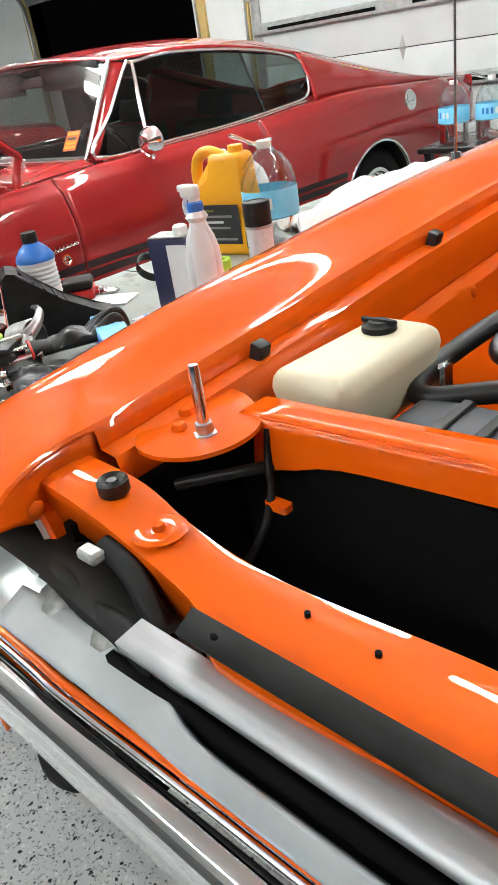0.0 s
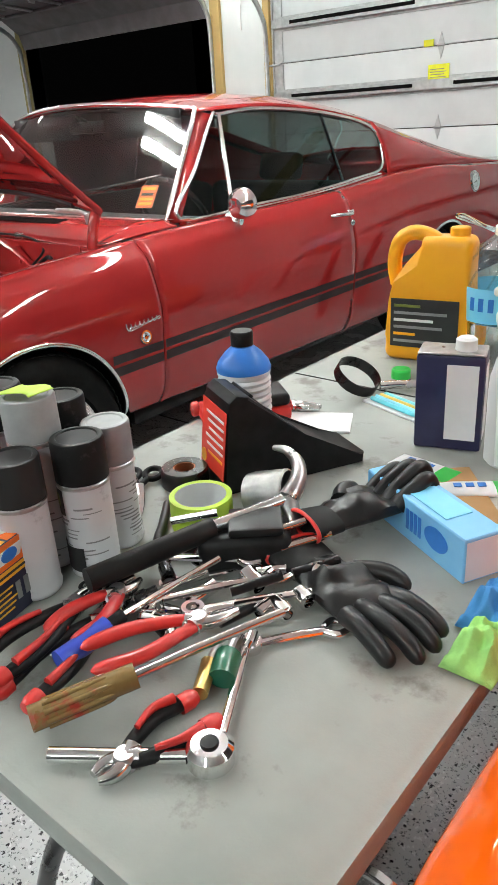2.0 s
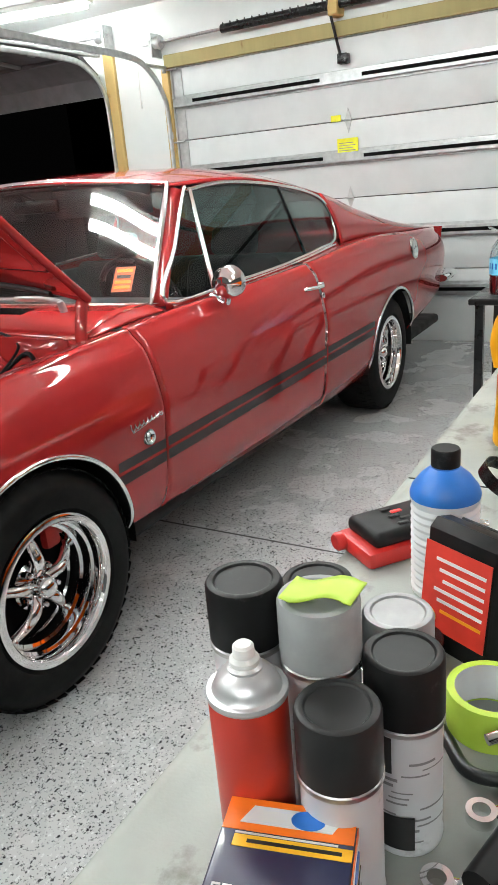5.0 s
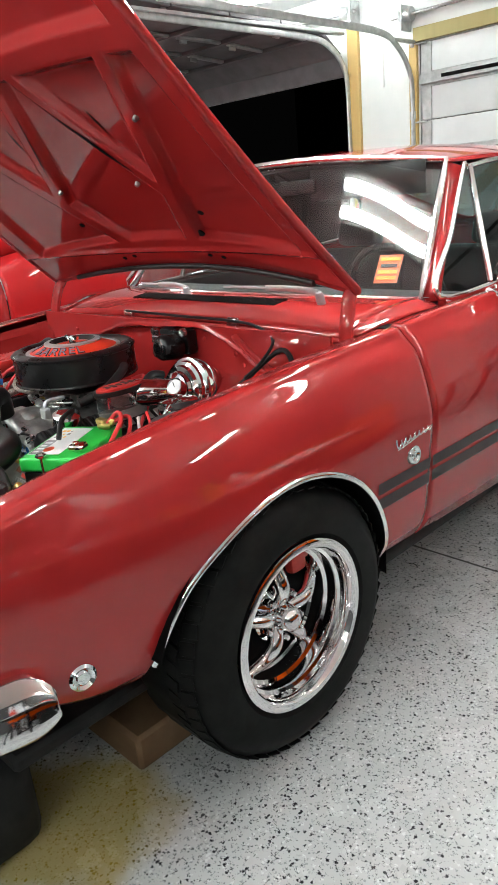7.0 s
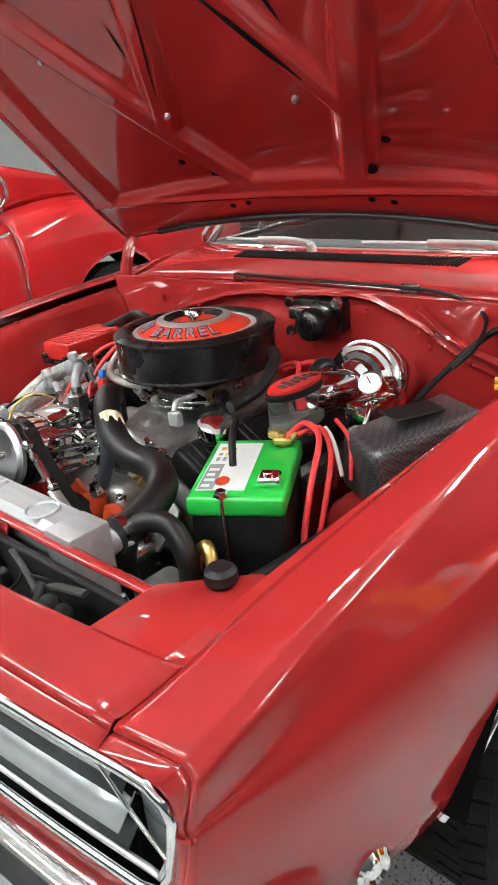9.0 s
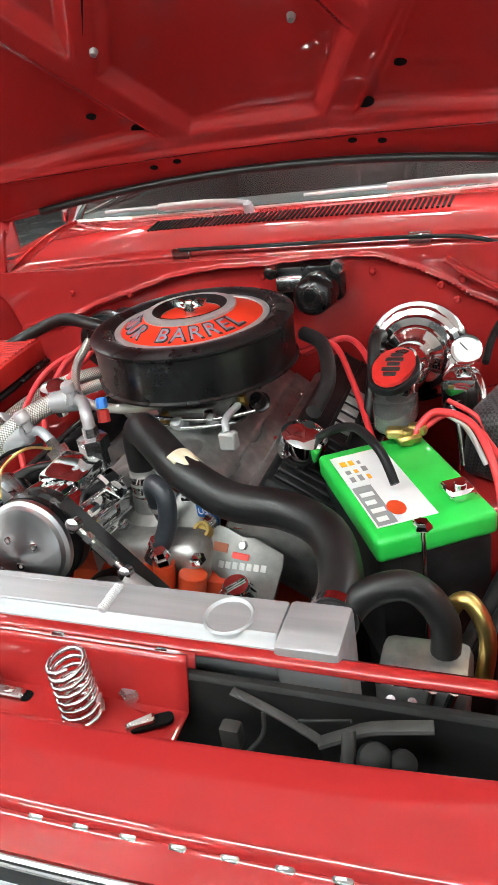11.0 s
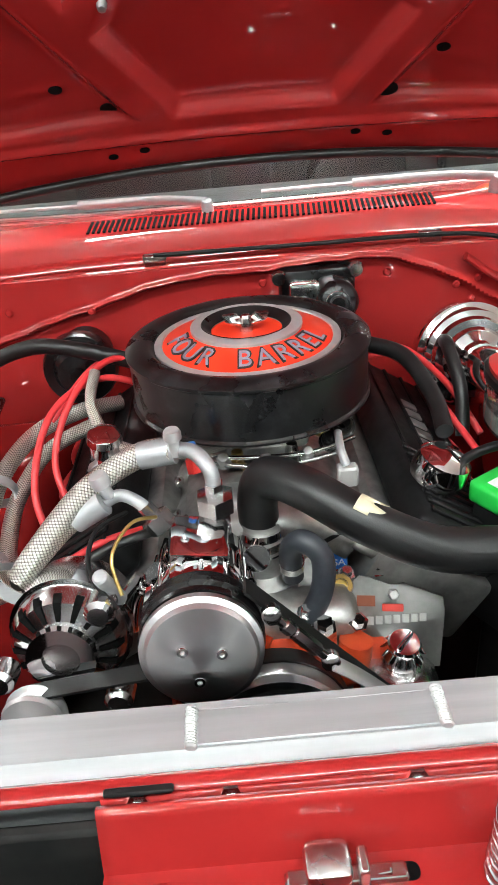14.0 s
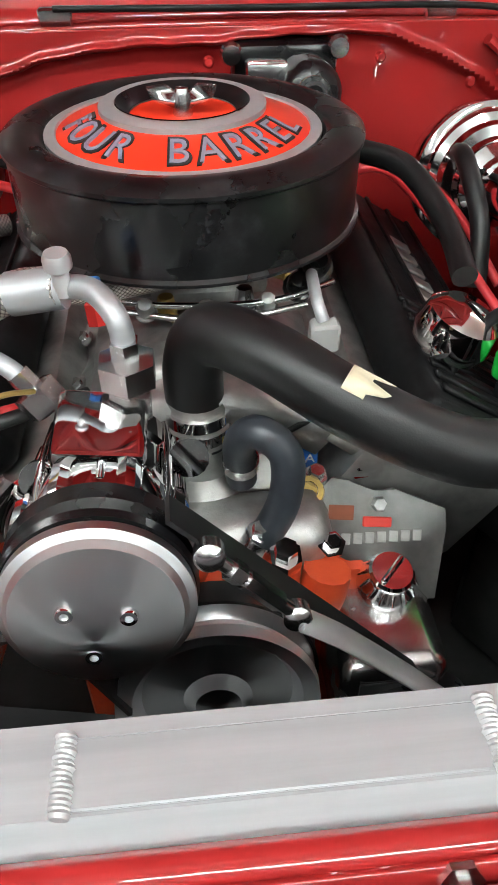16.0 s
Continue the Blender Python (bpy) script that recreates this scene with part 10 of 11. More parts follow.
def towel(u, v):
    x = 2.20 + 0.24 * u + 0.03 * math.sin(v * 3)
    y = 1.78 + 0.40 * v
    n = noise.noise(Vector((u * 2.2, v * 3.0, 0.3))) + 0.5 * noise.noise(Vector((u * 5, v * 7, 2)))
    z = 0.085 * (1 - abs(u) ** 2.5) * (1 - abs(v) ** 3) + 0.035 * n * (1 - abs(u) ** 4) + 0.012
    return Vector((x, y, TZ + max(0.004, z)))


sheet(bm, towel, span(-1, 1, 40), span(-1, 1, 50))
tagged(part("white_towel", bm, surface("white_terry", (0.66, 0.66, 0.63), (0.74, 0.74, 0.71), 60, 0.9, bump=0.8, bump_scale=500), solid=0.004), "crumpled white cotton towel on the table", "towel")

# plastic wheel chock with a red label
c = thing("wheel_chock", 2.032, 0.492, TZ, 63, "black plastic wheel chock with red warning label", "wheel chock")
bm = B()
sh = [(-0.105, 0.0), (0.142, 0.0), (0.145, 0.018), (0.11, 0.026), (0.03, 0.072), (-0.055, 0.155), (-0.075, 0.160), (-0.088, 0.150)]
plate(bm, sh, 0.10, Matrix.Translation((0, 0.05, 0)) @ Matrix.Rotation(radians(90), 4, "X"), 0.005)
part("wedge", bm, "black_plastic", c)
for k in range(7):
    bm = B()
    t = k / 6
    x, z = -0.045 + 0.13 * t, 0.150 - 0.118 * t ** 0.86
    box(bm, -0.004, 0.004, -0.034, 0.034, -0.006, 0.0015, 0.001, 1, Matrix.Translation((x, 0, z)) @ Matrix.Rotation(radians(42), 4, "Y"))
    part("grip_rib", bm, "black_plastic", c)
bm = B()
ml = Matrix.Translation((-0.0975, 0, 0.08)) @ Matrix.Rotation(radians(7), 4, "Y")
box(bm, -0.0022, -0.0008, -0.048, 0.048, -0.055, 0.055, 0, m=ml)
lb = part("label", bm, "red_print", c, "red label with small print")
for k in range(6):
    bm = B()
    box(bm, -0.003, -0.0023, -0.042, 0.03 - 0.006 * (k % 3), 0.035 - 0.013 * k, 0.039 - 0.013 * k, 0, m=ml)
    part("print_bar", bm, "label_white" if k < 5 else "yellow_plastic", lb)
bm = B()
lathe(bm, [(0, 0.0012), (0.011, 0.0012), (0.011, 0)], ml @ Vector((-0.0022, 0.034, -0.04)), ml.to_3x3() @ Vector((-1, 0, 0)), 18)
part("yellow_dot", bm, "yellow_plastic", lb)

# red-black gadget (jump starter) and pliers
c = thing("battery_pack", 1.842, 0.645, TZ, -38, "black and red handheld tool battery charger", "charger")
bm = B()
box(bm, -0.05, 0.05, -0.085, 0.085, 0, 0.028, 0.008, 2)
part("base", bm, "red_plastic", c)
bm = B()
box(bm, -0.044, 0.044, -0.07, 0.085, 0.027, 0.052, 0.010, 3)
part("top_cover", bm, "black_plastic", c)
for k in range(5):
    bm = B()
    box(bm, -0.03 + 0.013 * k, -0.021 + 0.013 * k, -0.02 + 0.012 * (k % 2), 0.0 + 0.012 * (k % 2), 0.0515, 0.055, 0.002, 1)
    part("button", bm, "red_plastic" if k == 1 else "rubber", c)
bm = B()
lathe(bm, [(0, 0.014), (0.012, 0.014), (0.015, 0.01), (0.015, 0)], (-0.03, -0.085, 0.018), (0, -1, 0), 16)
part("knob", bm, "red_plastic", c)


def tool_rod(name, label, pts, r, handle, hr, tip_mat="chrome", category="tool", hmat="red_plastic", hflat=1.0):
    """A hand tool: a shank and a grip along one line of points at table height."""
    t = thing(name, 0, 0, TZ, 0, label, category, "hand tools on the table")
    b = B()
    tube(b, pts, r, 10, 5)
    part("shank", b, tip_mat, t)
    if handle:
        b = B()
        tube(b, handle, hr, 12, 5, flat=hflat)
        part("grip", b, hmat, t)
    return t


def pliers(x, y, rz, grip, z=0.0, s=1.0, name="pliers", label="pliers with red dipped handles"):
    t = thing(name, x, y, TZ + z, rz, label, "pliers", "hand tools on the table")
    for sgn in (1, -1):
        b = B()
        tube(b, [(0.0, 0.004 * sgn, 0.010), (-0.03 * s, 0.014 * sgn, 0.012), (-0.075 * s, 0.024 * sgn, 0.012), (-0.125 * s, 0.020 * sgn, 0.012)], 0.0085, 14, 6, radii=(0.0070, 0.0100), flat=0.8, tip=4)
        part("handle", b, grip, t)
        b = B()
        tube(b, [(-0.012, 0.006 * sgn, 0.010), (0.012, -0.008 * sgn, 0.010), (0.045 * s, -0.005 * sgn, 0.010)], 0.008, 8, 5, radii=(0.011, 0.004))
        part("jaw", b, "chrome_worn", t)
    b = B()
    lathe(b, [(0, 0.019), (0.009, 0.019), (0.011, 0.016), (0.011, 0.003), (0, 0.003)], seg=16)
    part("pivot", b, "steel", t)
    return t


pliers(1.915, 0.725, 20, "red_plastic", label="locking pliers with red grips beside the strap wrench")
# oil filter strap wrench
c = thing("strap_wrench", 1.96, 0.87, TZ, 35, "black oil filter band wrench with steel handle", "wrench")
bm = B()
lathe(bm, [(0.046, -0.012), (0.0475, -0.012), (0.0475, 0.012), (0.046, 0.012), (0.046, -0.012)], (0, 0, 0.036), (0.42, -0.30, 0.85), seg=40)
part("band", bm, "black_satin", c)
bm = B()
tube(bm, [(0.046, 0, 0.014), (0.08, 0.005, 0.014), (0.15, 0.01, 0.012)], 0.009, 10, 5)
part("handle", bm, "chrome_worn", c)
# hammer
c = thing("hammer", 0, 0, TZ, 0, "claw hammer with black grip and chrome shank", "hammer")
hp = [Vector((2.091, 0.065, 0.050)), Vector((2.138, 0.231, 0.054)), Vector((2.172, 0.335, 0.056))]
bm = B()
tube(bm, [hp[0], hp[0].lerp(hp[1], 0.5), hp[1]], 0.0145, 14, 5)
part("grip", bm, "can_black", c)
bm = B()
tube(bm, [hp[1], hp[1].lerp(hp[2], 0.5), hp[2]], 0.0098, 14, 4)
part("shank", bm, "chrome_worn", c)
bm = B()
tube(bm, [(2.175, 0.345, 0.056), (2.172, 0.372, 0.072), (2.155, 0.395, 0.085), (2.125, 0.41, 0.090), (2.10, 0.412, 0.088)], 0.012, 10, 6, radii=(0.015, 0.004))
tube(bm, [(2.175, 0.345, 0.056), (2.188, 0.332, 0.038), (2.192, 0.328, 0.018)], 0.012, 12, 5, radii=(0.013, 0.016))
part("head", bm, "steel", c)
# lime tape roll, tape measure, scissors
c = thing("tape_roll", 2.052, 0.300, TZ, 0, "roll of lime green masking tape", "tape")
bm = B()
lathe(bm, [(0.037, 0.0), (0.045, 0.0), (0.045, 0.046), (0.037, 0.046)], seg=40)
part("tape", bm, lime, c)
bm = B()
lathe(bm, [(0.0385, 0.001), (0.0398, 0.001), (0.0398, 0.045), (0.0385, 0.045), (0.0385, 0.001)], seg=40)
part("core", bm, "label_white", c)
c = thing("tape_roll", 1.945, 0.375, TZ, 0, "black roll of electrical tape with copper core", "tape")
bm = B()
lathe(bm, [(0.018, 0.0), (0.036, 0.0), (0.038, 0.003), (0.038, 0.028), (0.036, 0.031), (0.018, 0.031), (0.018, 0)], seg=32)
part("tape", bm, "black_satin", c)
bm = B()
lathe(bm, [(0.016, 0.002), (0.0178, 0.002), (0.0178, 0.030), (0.016, 0.030), (0.016, 0.002)], seg=28)
part("core", bm, copper, c)
c = thing("scissors", 1.90, 0.315, TZ, -50, "open steel scissors with dark grey handles", "scissors")
for sgn in (1, -1):
    bm = B()
    tube(bm, [(0.0, 0, 0.008 + 0.004 * sgn), (0.05, 0.010 * sgn, 0.007), (0.09, 0.014 * sgn, 0.006)], 0.006, 8, 4, radii=(0.009, 0.002), flat=0.35)
    part("blade", bm, "chrome", c)
    bm = B()
    ring = [Vector((-0.045 + 0.020 * math.cos(t), 0.018 * sgn + 0.014 * math.sin(t), 0.008)) for t in span(0, 2 * math.pi, 18)[:-1]]
    tube(bm, ring, 0.0048, 8, 1, smooth=False, closed=True)
    tube(bm, [(-0.026, 0.010 * sgn, 0.008), (0.0, 0.0, 0.008)], 0.005, 8, 2)
    part("handle", bm, "dusty_black", c)


# gloves
def glove(x, y, rz, z, label, bend, flip=1, s=1.0):
    """A limp dipped glove: flat palm, four fingers that droop, thumb, knitted cuff."""
    g = thing("work_glove", x, y, TZ + z, rz, label, "glove", "black work gloves")
    b = B()

    def skin(u, v):
        w = 0.040 * (1 - 0.2 * max(0, -u)) * s
        n = noise.noise(Vector((u * 2.2, v * 1.3, x * 9)))
        return Vector((0.058 * u * s, w * math.cos(v) * (1 + 0.1 * n), 0.003 + (0.017 + 0.007 * n) * (1 + math.sin(v)) * (1 - 0.2 * abs(u) ** 3)))
    sheet(b, skin, span(-1, 1, 18), span(0, 2 * math.pi, 20))
    part("palm", b, "glove_black", g)
    for k, (ly, ln) in enumerate(((-0.030, 0.055), (-0.010, 0.072), (0.010, 0.070), (0.029, 0.055))):
        b = B()
        d = bend[k]
        tube(b, [(0.038 * s, ly * s, 0.020), (0.064 * s, ly * 1.12 * s, 0.024 + d * 0.5), ((0.064 + ln * 0.55) * s, (ly * 1.2 + 0.01 * d * 10) * s, 0.018 + d), ((0.064 + ln * (0.95 - 4 * abs(d))) * s, (ly * 1.25 + 0.012 * d * 10) * s, 0.010)], 0.0105, 14, 8, radii=(0.0125, 0.0098), tip=5)
        part("finger", b, "glove_black", g)
    b = B()
    tube(b, [(-0.02 * s, 0.028 * flip * s, 0.020), (0.005, 0.055 * flip * s, 0.020), (0.036 * s, 0.064 * flip * s, 0.012)], 0.012, 14, 8, radii=(0.015, 0.0105), tip=5)
    part("thumb", b, "glove_black", g)
    b = B()
    sheet(b, lambda u, v: Vector(((-0.056 - 0.045 * u) * s, (0.034 + 0.004 * u) * math.cos(v) * s, 0.003 + (0.014 + 0.003 * u) * (1 + math.sin(v)) + 0.0012 * math.sin(v * 14))), span(0, 1, 6), span(0, 2 * math.pi, 28))
    cf = part("cuff", b, "dusty_black", g, "black knitted cuff")
    b = B()
    tube(b, [(-0.102 * s, 0.038 * math.cos(v) * s, 0.003 + 0.017 * (1 + math.sin(v))) for v in span(0, 2 * math.pi, 20)[:-1]], 0.0028, 6, 1, smooth=False, closed=True)
    part("cuff_edge", b, "red_plastic", cf, "red stitched cuff edge")
    return g


M["glove_black"] = surface("black_nitrile", (0.007, 0.007, 0.0075), (0.014, 0.014, 0.0145), 30.0, 0.28, 0.42, spec=0.35, bump=0.25, bump_scale=70, bump_dist=0.002)
glove(2.322, 0.258, -18, 0.0, "black rubber-dipped work glove lying palm down", (0.0, 0.006, 0.008, 0.004), 1, 1.05)
glove(2.256, 0.405, 68, 0.022, "black work glove curled up on the other", (0.03, 0.036, 0.03, 0.02), 1, 0.92)
# glove box
c = thing("glove_box", 2.335, 0.445, TZ, -28, "light blue disposable glove carton with dark print", "carton")
lb_ = surface("light_blue_card", (0.16, 0.46, 0.78), (0.22, 0.52, 0.82), 10, 0.4)
bm = B()
box(bm, -0.11, 0.11, -0.03, 0.03, 0, 0.062, 0.002, 1)
part("carton", bm, lb_, c)
bm = B()
box(bm, 0.1102, 0.111, -0.027, 0.027, 0.004, 0.058)
part("end_panel", bm, "label_white", c)
bm = B()
plate(bm, disc_poly(0.016, 24, 0.024), 0.0008, Matrix.Translation((0.055, -0.0302, 0.034)) @ Matrix.Rotation(radians(90), 4, "X"))
part("printed_oval", bm, "blue_plastic", c)
for k in range(4):
    bm = B()
    box(bm, -0.01 + 0.009 * k, -0.004 + 0.009 * k, -0.031, -0.0302, 0.018, 0.048)
    part("print_bar", bm, "blue_plastic", c)
bm = B()
box(bm, -0.09, 0.06, -0.02, 0.02, 0.0622, 0.0635)
part("printed_panel", bm, "water_blue", c)
# kraft card under the gloves, wipes packets
bm = B()
box(bm, -0.12, 0.12, -0.06, 0.06, 0, 0.003, 0, m=Matrix.Translation((2.325, 0.535, TZ)) @ Matrix.Rotation(radians(-50), 4, "Z"))
tagged(part("card_sheet", bm, surface("kraft_card", (0.36, 0.2, 0.08), (0.42, 0.25, 0.1), 14, 0.7)), "folded brown kraft card on the table", "card")
for x, y, rz in ((2.235, 0.625, -8), (2.33, 0.60, 35)):
    c = thing("wipe_packet", x, y, TZ, rz, "small white and green foil wipe packet", "packet", "wipe packets")
    bm = B()
    sheet(bm, lambda u, v: Vector((0.055 * u, 0.024 * v, 0.002 + 0.007 * (1 - u ** 4) * (1 - v ** 4))), span(-1, 1, 12), span(-1, 1, 8))
    part("sachet", bm, "label_white", c, solid=0.001)
    bm = B()
    sheet(bm, lambda u, v: Vector((0.055 * u, 0.0243 * v, 0.0030 + 0.007 * (1 - u ** 4) * (1 - v ** 4))), span(0.55, 1, 5), span(-1, 1, 6))
    part("green_end", bm, M["green"], c)
    for k in range(3):
        bm = B()
        box(bm, -0.03 + 0.018 * k, -0.018 + 0.018 * k, -0.006, 0.006, 0.0097, 0.0105)
        part("print_bar", bm, "blue_plastic", c)
# cloths
for x, y, mt, s, lab in ((2.475, 0.335, (0.05, 0.22, 0.50), 0.036, "crumpled blue microfibre cloth by the orange fender"), (2.488, 0.262, (0.30, 0.62, 0.18), 0.034, "crumpled green microfibre cloth by the orange fender")):
    bm = B()
    sheet(bm, lambda u, v: Vector((x + s * 0.85 * u, y + s * 1.3 * v, TZ + 0.003 + max(0, (1 - u * u) * (1 - v * v)) ** 0.5 * s * (0.8 + 0.9 * noise.noise(Vector((u * 2.6, v * 2.6, x * 7)))))), span(-1, 1, 26), span(-1, 1, 26))
    tagged(part("cloth", bm, surface("microfibre", mt, tuple(v * 1.25 for v in mt), 40, 0.95, bump=0.8, bump_scale=600), solid=0.003), lab, "cloth")
# paper, pens packet, lids
bm = B()
box(bm, -0.06, 0.06, -0.045, 0.045, 0, 0.004, 0, m=Matrix.Translation((1.985, 0.695, TZ)) @ Matrix.Rotation(radians(28), 4, "Z"))
tagged(part("paper_pad", bm, "label_white"), "small stack of white paper on the table", "paper")
c = thing("pen_packet", 2.085, 0.835, TZ, -18, "clear packet of pastel paint pens", "packet")
bm = B()
box(bm, -0.085, 0.085, -0.03, 0.03, 0, 0.004, 0.0015, 1)
part("backing", bm, "label_white", c)
for k, cc in enumerate(((0.1, 0.5, 0.6), (0.2, 0.6, 0.75), (0.7, 0.5, 0.1), (0.15, 0.55, 0.6))):
    bm = B()
    rod(bm, (-0.07, -0.018 + 0.012 * k, 0.009), (0.07, -0.018 + 0.012 * k, 0.009), 0.0045)
    part("pen", bm, surface("pen_%d" % k, cc, None, 20, 0.4), c)
c = thing("bottle_cap", 1.99, 1.00, TZ, 0, "bright green plastic bottle cap", "cap")
bm = B()
lathe(bm, [(0, 0.020), (0.018, 0.020), (0.0205, 0.017), (0.021, 0.0), (0, 0)], seg=24)
part("cap", bm, M["green"], c)
c = thing("green_tape_roll", 2.09, 0.99, TZ, 0, "roll of green masking tape", "tape")
bm = B()
lathe(bm, [(0.02, 0.0), (0.034, 0.0), (0.034, 0.03), (0.02, 0.03), (0.02, 0)], seg=28)
part("tape", bm, lime, c)
c = thing("steel_rod", 2.40, 1.28, TZ, 0, "long black pry bar lying by the towel", "bar")
bm = B()
tube(bm, [(0.05, -0.25, 0.010), (0.0, 0.0, 0.010), (-0.05, 0.2, 0.012)], 0.009, 8, 4)
part("bar", bm, "black_satin", c)

# screwdrivers, wrenches and sockets in a heap
M["amber"] = surface("amber_handle", (0.19, 0.115, 0.035), (0.25, 0.165, 0.06), 25, 0.2, coat=0.7, wear=(0.33, 0.04, 0.025), wear_scale=22, wear_amount=0.58)
M["blue_handle"] = surface("translucent_blue_handle", (0.02, 0.06, 0.45), None, 20, 0.25, coat=0.5)
M["darkgreen"] = surface("dark_green_plastic", (0.0, 0.09, 0.045), None, 20, 0.3, coat=0.3)
tool_rod("screwdriver", "long steel screwdriver with amber handle", [(2.241, 0.002, 0.034), (2.27, 0.08, 0.036), (2.303, 0.162, 0.038)], 0.0052, [(2.192, -0.091, 0.022), (2.204, -0.066, 0.024), (2.216, -0.044, 0.028), (2.241, 0.002, 0.034)], 0.0135, "chrome_worn", "screwdriver", "amber")
tool_rod("screwdriver", "steel screwdriver with clear blue handle", [(2.157, 0.05, 0.034), (2.162, 0.12, 0.034), (2.170, 0.205, 0.034)], 0.0042, [(2.152, -0.027, 0.026), (2.154, 0.005, 0.028), (2.156, 0.038, 0.032)], 0.0125, "chrome", "screwdriver", "blue_handle")
amber_grip = bpy.data.objects["screwdriver"].children[1]
for k in range(8):
    th = 2 * math.pi * k / 8
    d0 = (Vector((2.241, 0.002, 0.034)) - Vector((2.192, -0.091, 0.022))).normalized()
    a0, b0_, _ = frame_of(d0)
    n_ = (a0 * math.cos(th) + b0_ * math.sin(th)) * 0.0125
    b = B()
    tube(b, [Vector((2.199, -0.078, 0.0235)) + n_, Vector((2.216, -0.046, 0.0275)) + n_, Vector((2.230, -0.019, 0.0308)) + n_], 0.0028, 8, 4, tip=3)
    part("flute", b, "amber", amber_grip)
b = B()
tube(b, [(2.156, 0.036, 0.032), (2.158, 0.058, 0.034)], 0.008, 10, 2)
part("ferrule", b, "black_plastic", bpy.data.objects["screwdriver.001"])
tool_rod("screwdriver", "screwdriver with small brass-coloured handle", [(2.272, 0.073, 0.016), (2.262, 0.10, 0.018)], 0.004, [(2.294, 0.035, 0.014), (2.283, 0.055, 0.015), (2.272, 0.073, 0.016)], 0.0085, "steel", "screwdriver", "braided_gold")
tool_rod("screwdriver", "stubby screwdriver with green ball handle", [(2.285, 0.088, 0.018), (2.272, 0.115, 0.02)], 0.004, [(2.300, 0.062, 0.016), (2.292, 0.076, 0.018), (2.285, 0.090, 0.018)], 0.0145, "steel", "screwdriver", "darkgreen")


def comfort_pliers(x, y, rz, z, spread, s=1.0, label="pliers with red and black cushioned handles"):
    """Pliers whose black grips carry red cushions and red tips."""
    t = pliers(x, y, rz, "black_plastic", z, s, label=label)
    for sgn in (1, -1):
        b = B()
        tube(b, [(-0.035 * s, 0.016 * sgn, 0.021), (-0.07 * s, 0.025 * sgn, 0.023), (-0.105 * s, 0.024 * sgn, 0.021)], 0.0052, 8, 4, radii=(0.003, 0.0055))
        part("cushion", b, "red_plastic", t)
        b = B()
        lathe(b, [(0, 0.014), (0.007, 0.012), (0.010, 0.004), (0.010, -0.008)], (-0.122 * s, 0.0205 * sgn, 0.012), (-1, 0, 0), 12)
        part("end_cap", b, "red_plastic", t)
    return t


comfort_pliers(2.088, 0.045, 98, 0.016, 0.02, 1.05)
comfort_pliers(2.122, 0.055, 102, 0.006, 0.02, 1.1)
pliers(2.118, 0.085, 96, "red_plastic", 0.022, 0.75, label="small snips with red loop handles")
pliers(2.236, 0.098, 66, "red_plastic", 0.026, 1.0, label="locking pliers with bright red grips")
comfort_pliers(2.292, -0.062, 258, 0.0, 0.02, 0.66, "short pliers with red and black handles")


def wrench(x, y, rz, ln, z=0.0, label="chrome combination wrench on the table"):
    t = thing("wrench", x, y, TZ + z, rz, label, "wrench", "hand tools on the table")
    b = B()
    tube(b, [(-ln / 2, 0, 0.006), (0, 0, 0.007), (ln / 2, 0, 0.006)], 0.0065, 10, 4, flat=0.6)
    part("shank", b, "chrome", t)
    b = B()
    lathe(b, [(0.008, 0.001), (0.0135, 0.001), (0.0135, 0.012), (0.008, 0.012), (0.008, 0.001)], (-ln / 2 - 0.010, 0, 0), (0, 0, 1), 20)
    part("ring_end", b, "chrome", t)
    b = B()
    for sg in (1, -1):
        tube(b, [(ln / 2, 0.004 * sg, 0.006), (ln / 2 + 0.012, 0.012 * sg, 0.006), (ln / 2 + 0.026, 0.008 * sg, 0.006)], 0.0055, 8, 4)
    part("open_end", b, "chrome", t)
    return t


wrench(2.311, 0.165, 52, 0.075)
wrench(2.20, 0.165, 55, 0.13, 0.02)
wrench(2.13, 0.20, 35, 0.12, 0.015)
wrench(2.17, 0.225, 60, 0.14, 0.0, "chrome wrench under the pile")
wrench(2.255, 0.19, 50, 0.15, 0.012, "chrome wrench lying across others")
wrench(2.12, 0.11, 15, 0.12, 0.0, "chrome wrench in the heap")
# ratchet
c = thing("ratchet", 0, 0, TZ, 0, "chrome socket ratchet lying at the table's edge", "ratchet", "hand tools on the table")
bm = B()
tube(bm, [(2.231, -0.10, 0.010), (2.285, -0.062, 0.010), (2.335, -0.026, 0.011)], 0.0075, 12, 5)
part("handle", bm, "chrome", c)
bm = B()
lathe(bm, [(0, 0.026), (0.017, 0.026), (0.022, 0.021), (0.022, 0.006), (0.018, 0.002), (0, 0.002)], (2.352, -0.013, 0), (0, 0, 1), 24)
part("head", bm, "chrome", c)
bm = B()
lathe(bm, [(0, 0.0285), (0.008, 0.0285), (0.009, 0.026)], (2.352, -0.013, 0), (0, 0, 1), 16)
part("reverse_lever", bm, "black_plastic", c)
c = thing("extension_bar", 0, 0, TZ, 0, "chrome socket extension bar", "socket bar", "hand tools on the table")
bm = B()
tube(bm, [(2.346, 0.008, 0.010), (2.314, 0.066, 0.011), (2.282, 0.123, 0.012)], 0.006, 10, 4)
lathe(bm, [(0, 0.02), (0.010, 0.02), (0.011, 0), (0.0, 0)], (2.285, 0.118, 0.012), (-0.4, 0.9, 0), 16)
part("bar", bm, "chrome", c)
random.seed(21)
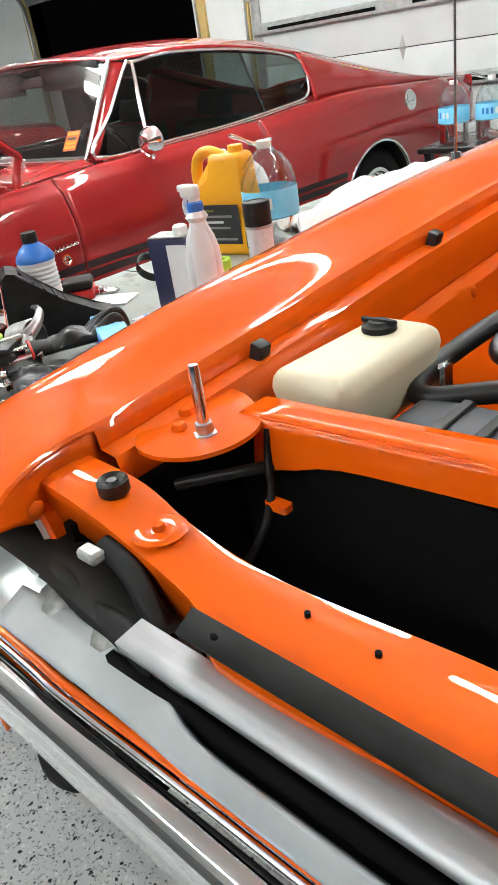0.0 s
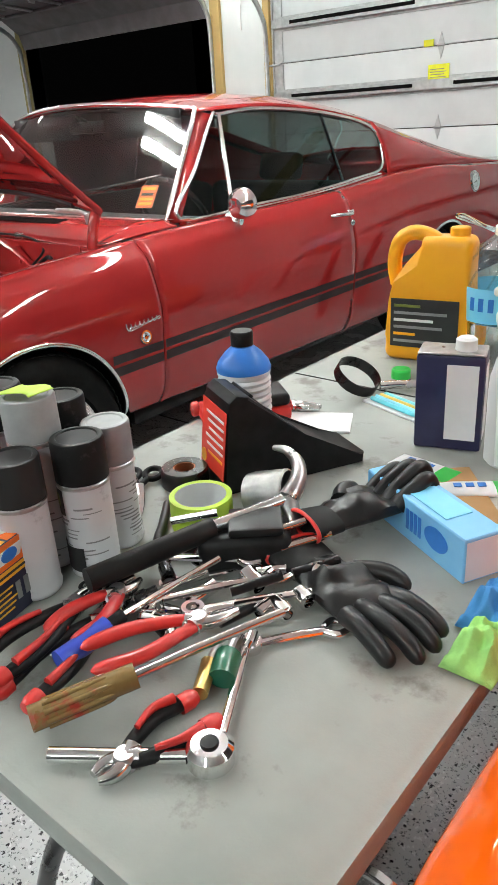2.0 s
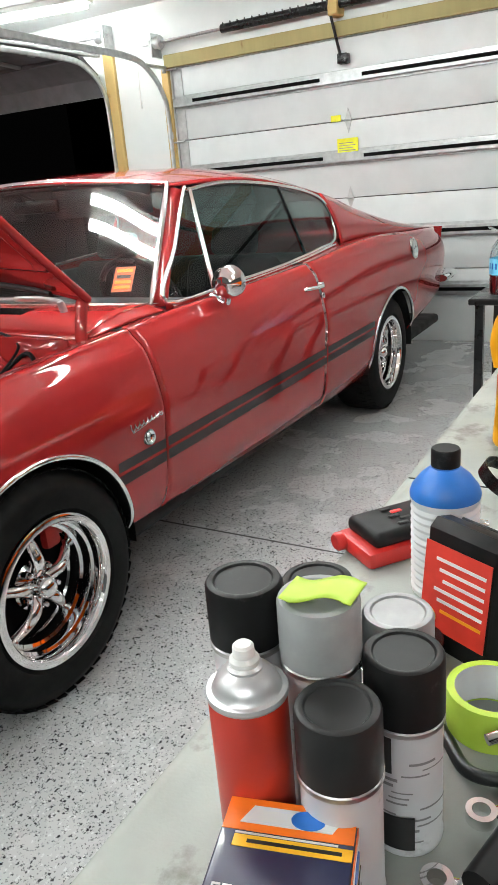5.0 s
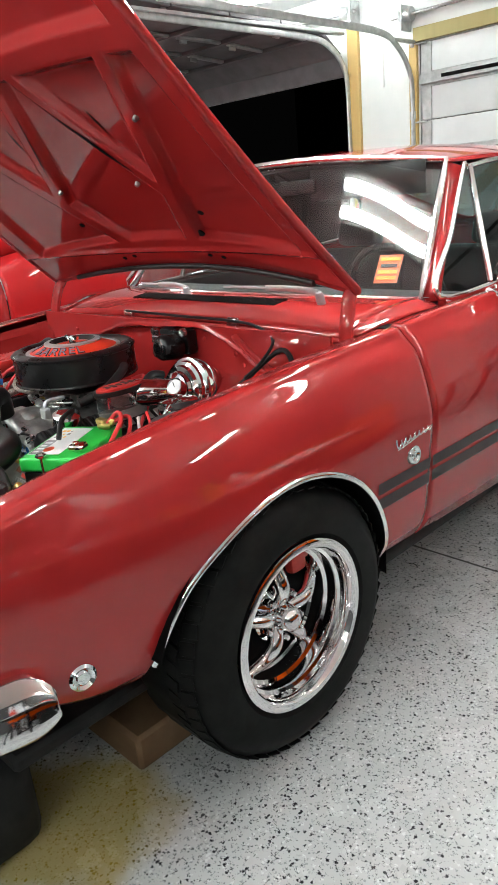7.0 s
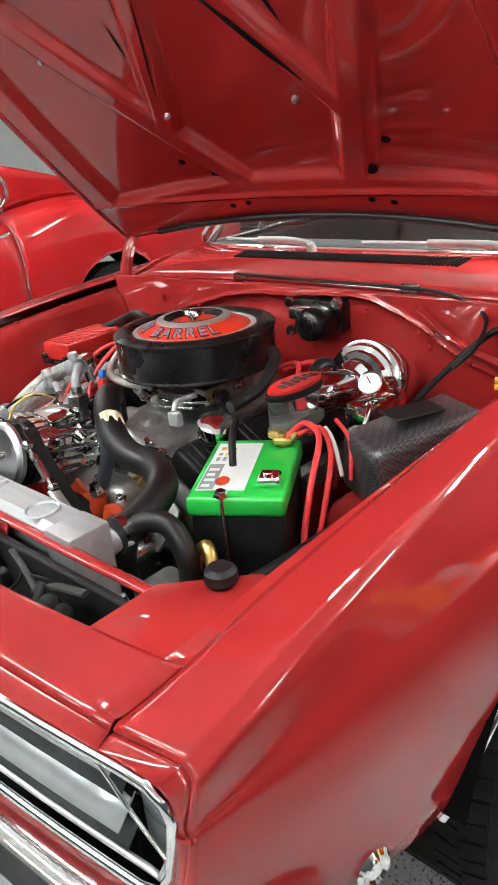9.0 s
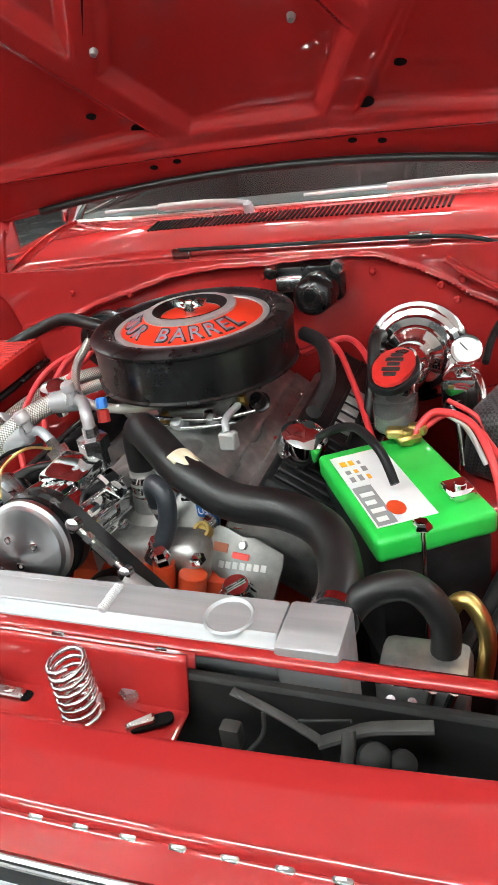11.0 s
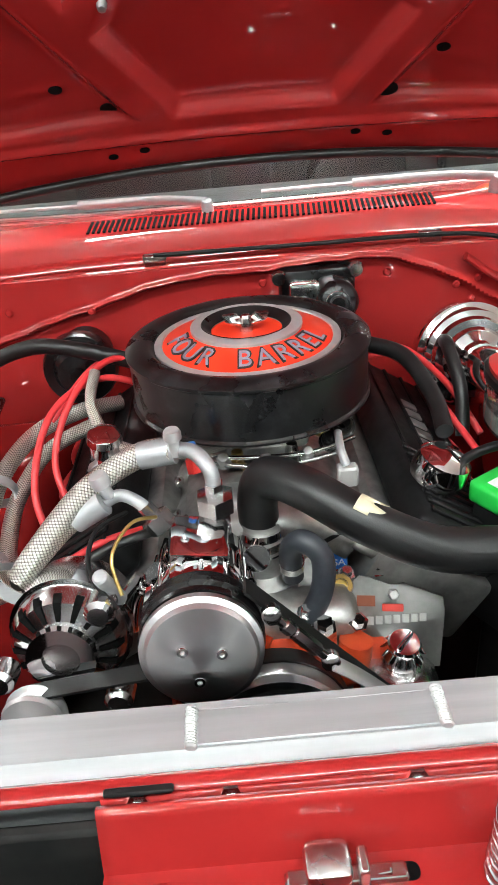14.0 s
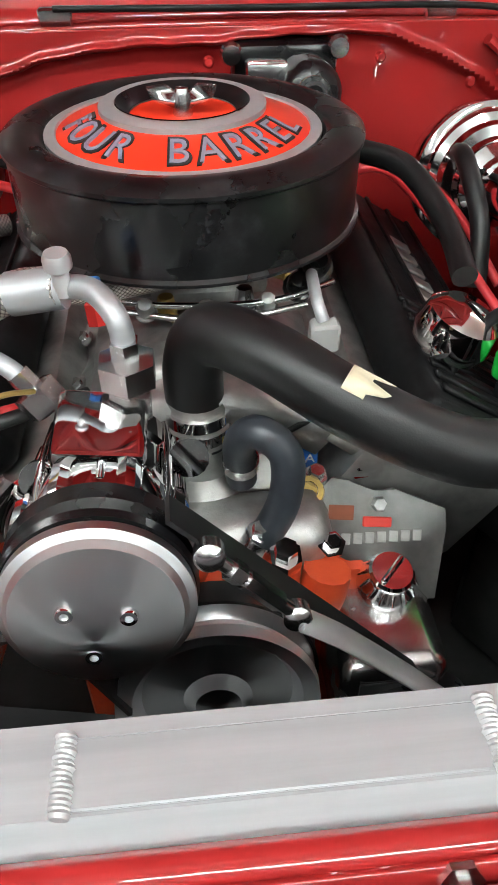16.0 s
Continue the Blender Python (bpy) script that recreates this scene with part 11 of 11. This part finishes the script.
for k in range(16):
    x, y = random.uniform(2.10, 2.30), random.uniform(0.06, 0.27)
    c = thing("socket", x, y, TZ + 0.004, random.uniform(0, 180), "small chrome socket among the tools", "socket", "loose sockets")
    bm = B()
    r = random.uniform(0.008, 0.014)
    ln = random.uniform(0.022, 0.04)
    lathe(bm, [(r * 0.6, 0), (r, 0.001), (r, ln * 0.5), (r * 0.85, ln * 0.55), (r * 0.85, ln), (r * 0.5, ln), (r * 0.5, ln * 0.6), (0, ln * 0.6)], (0, 0, r), (1, 0, random.uniform(0.0, 0.3)), 16)
    part("socket_body", bm, "chrome" if k % 4 else "black_satin", c)
for k in range(9):
    x, y = random.uniform(2.06, 2.26), random.uniform(0.10, 0.29)
    tool_rod("loose_bar", "loose steel bar in the tool heap", [(x, y, 0.012 + 0.004 * k), (x + random.uniform(0.02, 0.05), y + random.uniform(0.04, 0.08), 0.014 + 0.005 * k)], random.uniform(0.004, 0.007), None, 0, "chrome" if k % 3 else "black_satin")
c = thing("black_tool_case", 2.165, 0.262, TZ, 40, "black plastic tool body under the hammer", "tool")
bm = B()
box(bm, -0.06, 0.06, -0.035, 0.035, 0, 0.05, 0.012, 3)
part("case", bm, "black_plastic", c)
bm = B()
box(bm, -0.02, 0.05, -0.03, 0.03, 0.05, 0.062, 0.004, 2)
part("pad", bm, "rubber", c)
c = thing("air_hose_end", 0, 0, TZ, 0, "coiled black air line behind the cans", "hose")
bm = B()
tube(bm, [(1.98, 0.30, 0.008), (2.02, 0.25, 0.008), (2.05, 0.215, 0.010), (2.09, 0.22, 0.012), (2.12, 0.25, 0.010)], 0.007, 10, 8)
part("line", bm, "rubber", c)
c = thing("metal_cup", 2.12, 0.355, TZ, 0, "dull metal cup lying by the hammer head", "cup")
bm = B()
lathe(bm, [(0, 0.0), (0.032, 0.0), (0.034, 0.01), (0.034, 0.06), (0.031, 0.062), (0.031, 0.01), (0, 0.008)], (-0.02, 0, 0.034), (1, 0.3, 0.25), 28)
part("cup", bm, "alu_cast", c)

# things under the table
c = thing("chrome_work_lamp", 2.43, 0.055, 0, 0, "round chrome lamp shell on a dark stand under the table", "lamp shell")
bm = B()
lathe(bm, [(0.0, -0.10), (0.05, -0.095), (0.10, -0.06), (0.125, 0.0), (0.128, 0.01), (0.12, 0.012), (0.095, -0.03), (0.05, -0.055), (0.03, -0.06), (0, -0.06)], (0, 0, 0.42), (0.25, -0.75, 0.65), 40)
part("bowl", bm, "chrome", c)
bm = B()
rod(bm, (0, 0.06, 0.0), (0, 0.05, 0.36), 0.02)
part("post", bm, "dusty_black", c)
bm = B()
lathe(bm, [(0, 0.0), (0.14, 0.0), (0.14, 0.02), (0, 0.03)], (0, 0.06, 0.0), (0, 0, 1), 28)
part("base", bm, "dusty_black", c)
c = thing("folded_steel_frame", 0, 0, 0, 0, "folded tubular steel stand stored under the table", "stand")
for pts in ([(1.75, -0.10, 0.02), (2.0, -0.07, 0.30), (2.36, 0.0, 0.34), (2.38, 0.10, 0.02)], [(1.88, -0.02, 0.02), (2.05, -0.02, 0.42), (2.16, 0.0, 0.46), (2.2, 0.06, 0.02)], [(1.95, 0.05, 0.02), (2.08, 0.04, 0.35), (2.28, 0.10, 0.42), (2.3, 0.3, 0.02)]):
    bm = B()
    tube(bm, pts, 0.014, 10, 8)
    part("tube", bm, "black_satin", c)
c = thing("rubbish_bin", 2.12, 0.42, 0, 0, "dark plastic bin standing under the table", "bin")
bm = B()
lathe(bm, [(0, 0.0), (0.13, 0.0), (0.15, 0.40), (0.158, 0.41), (0.158, 0.425), (0.145, 0.42), (0.125, 0.02), (0, 0.02)], seg=32)
part("bucket", bm, "dusty_black", c)
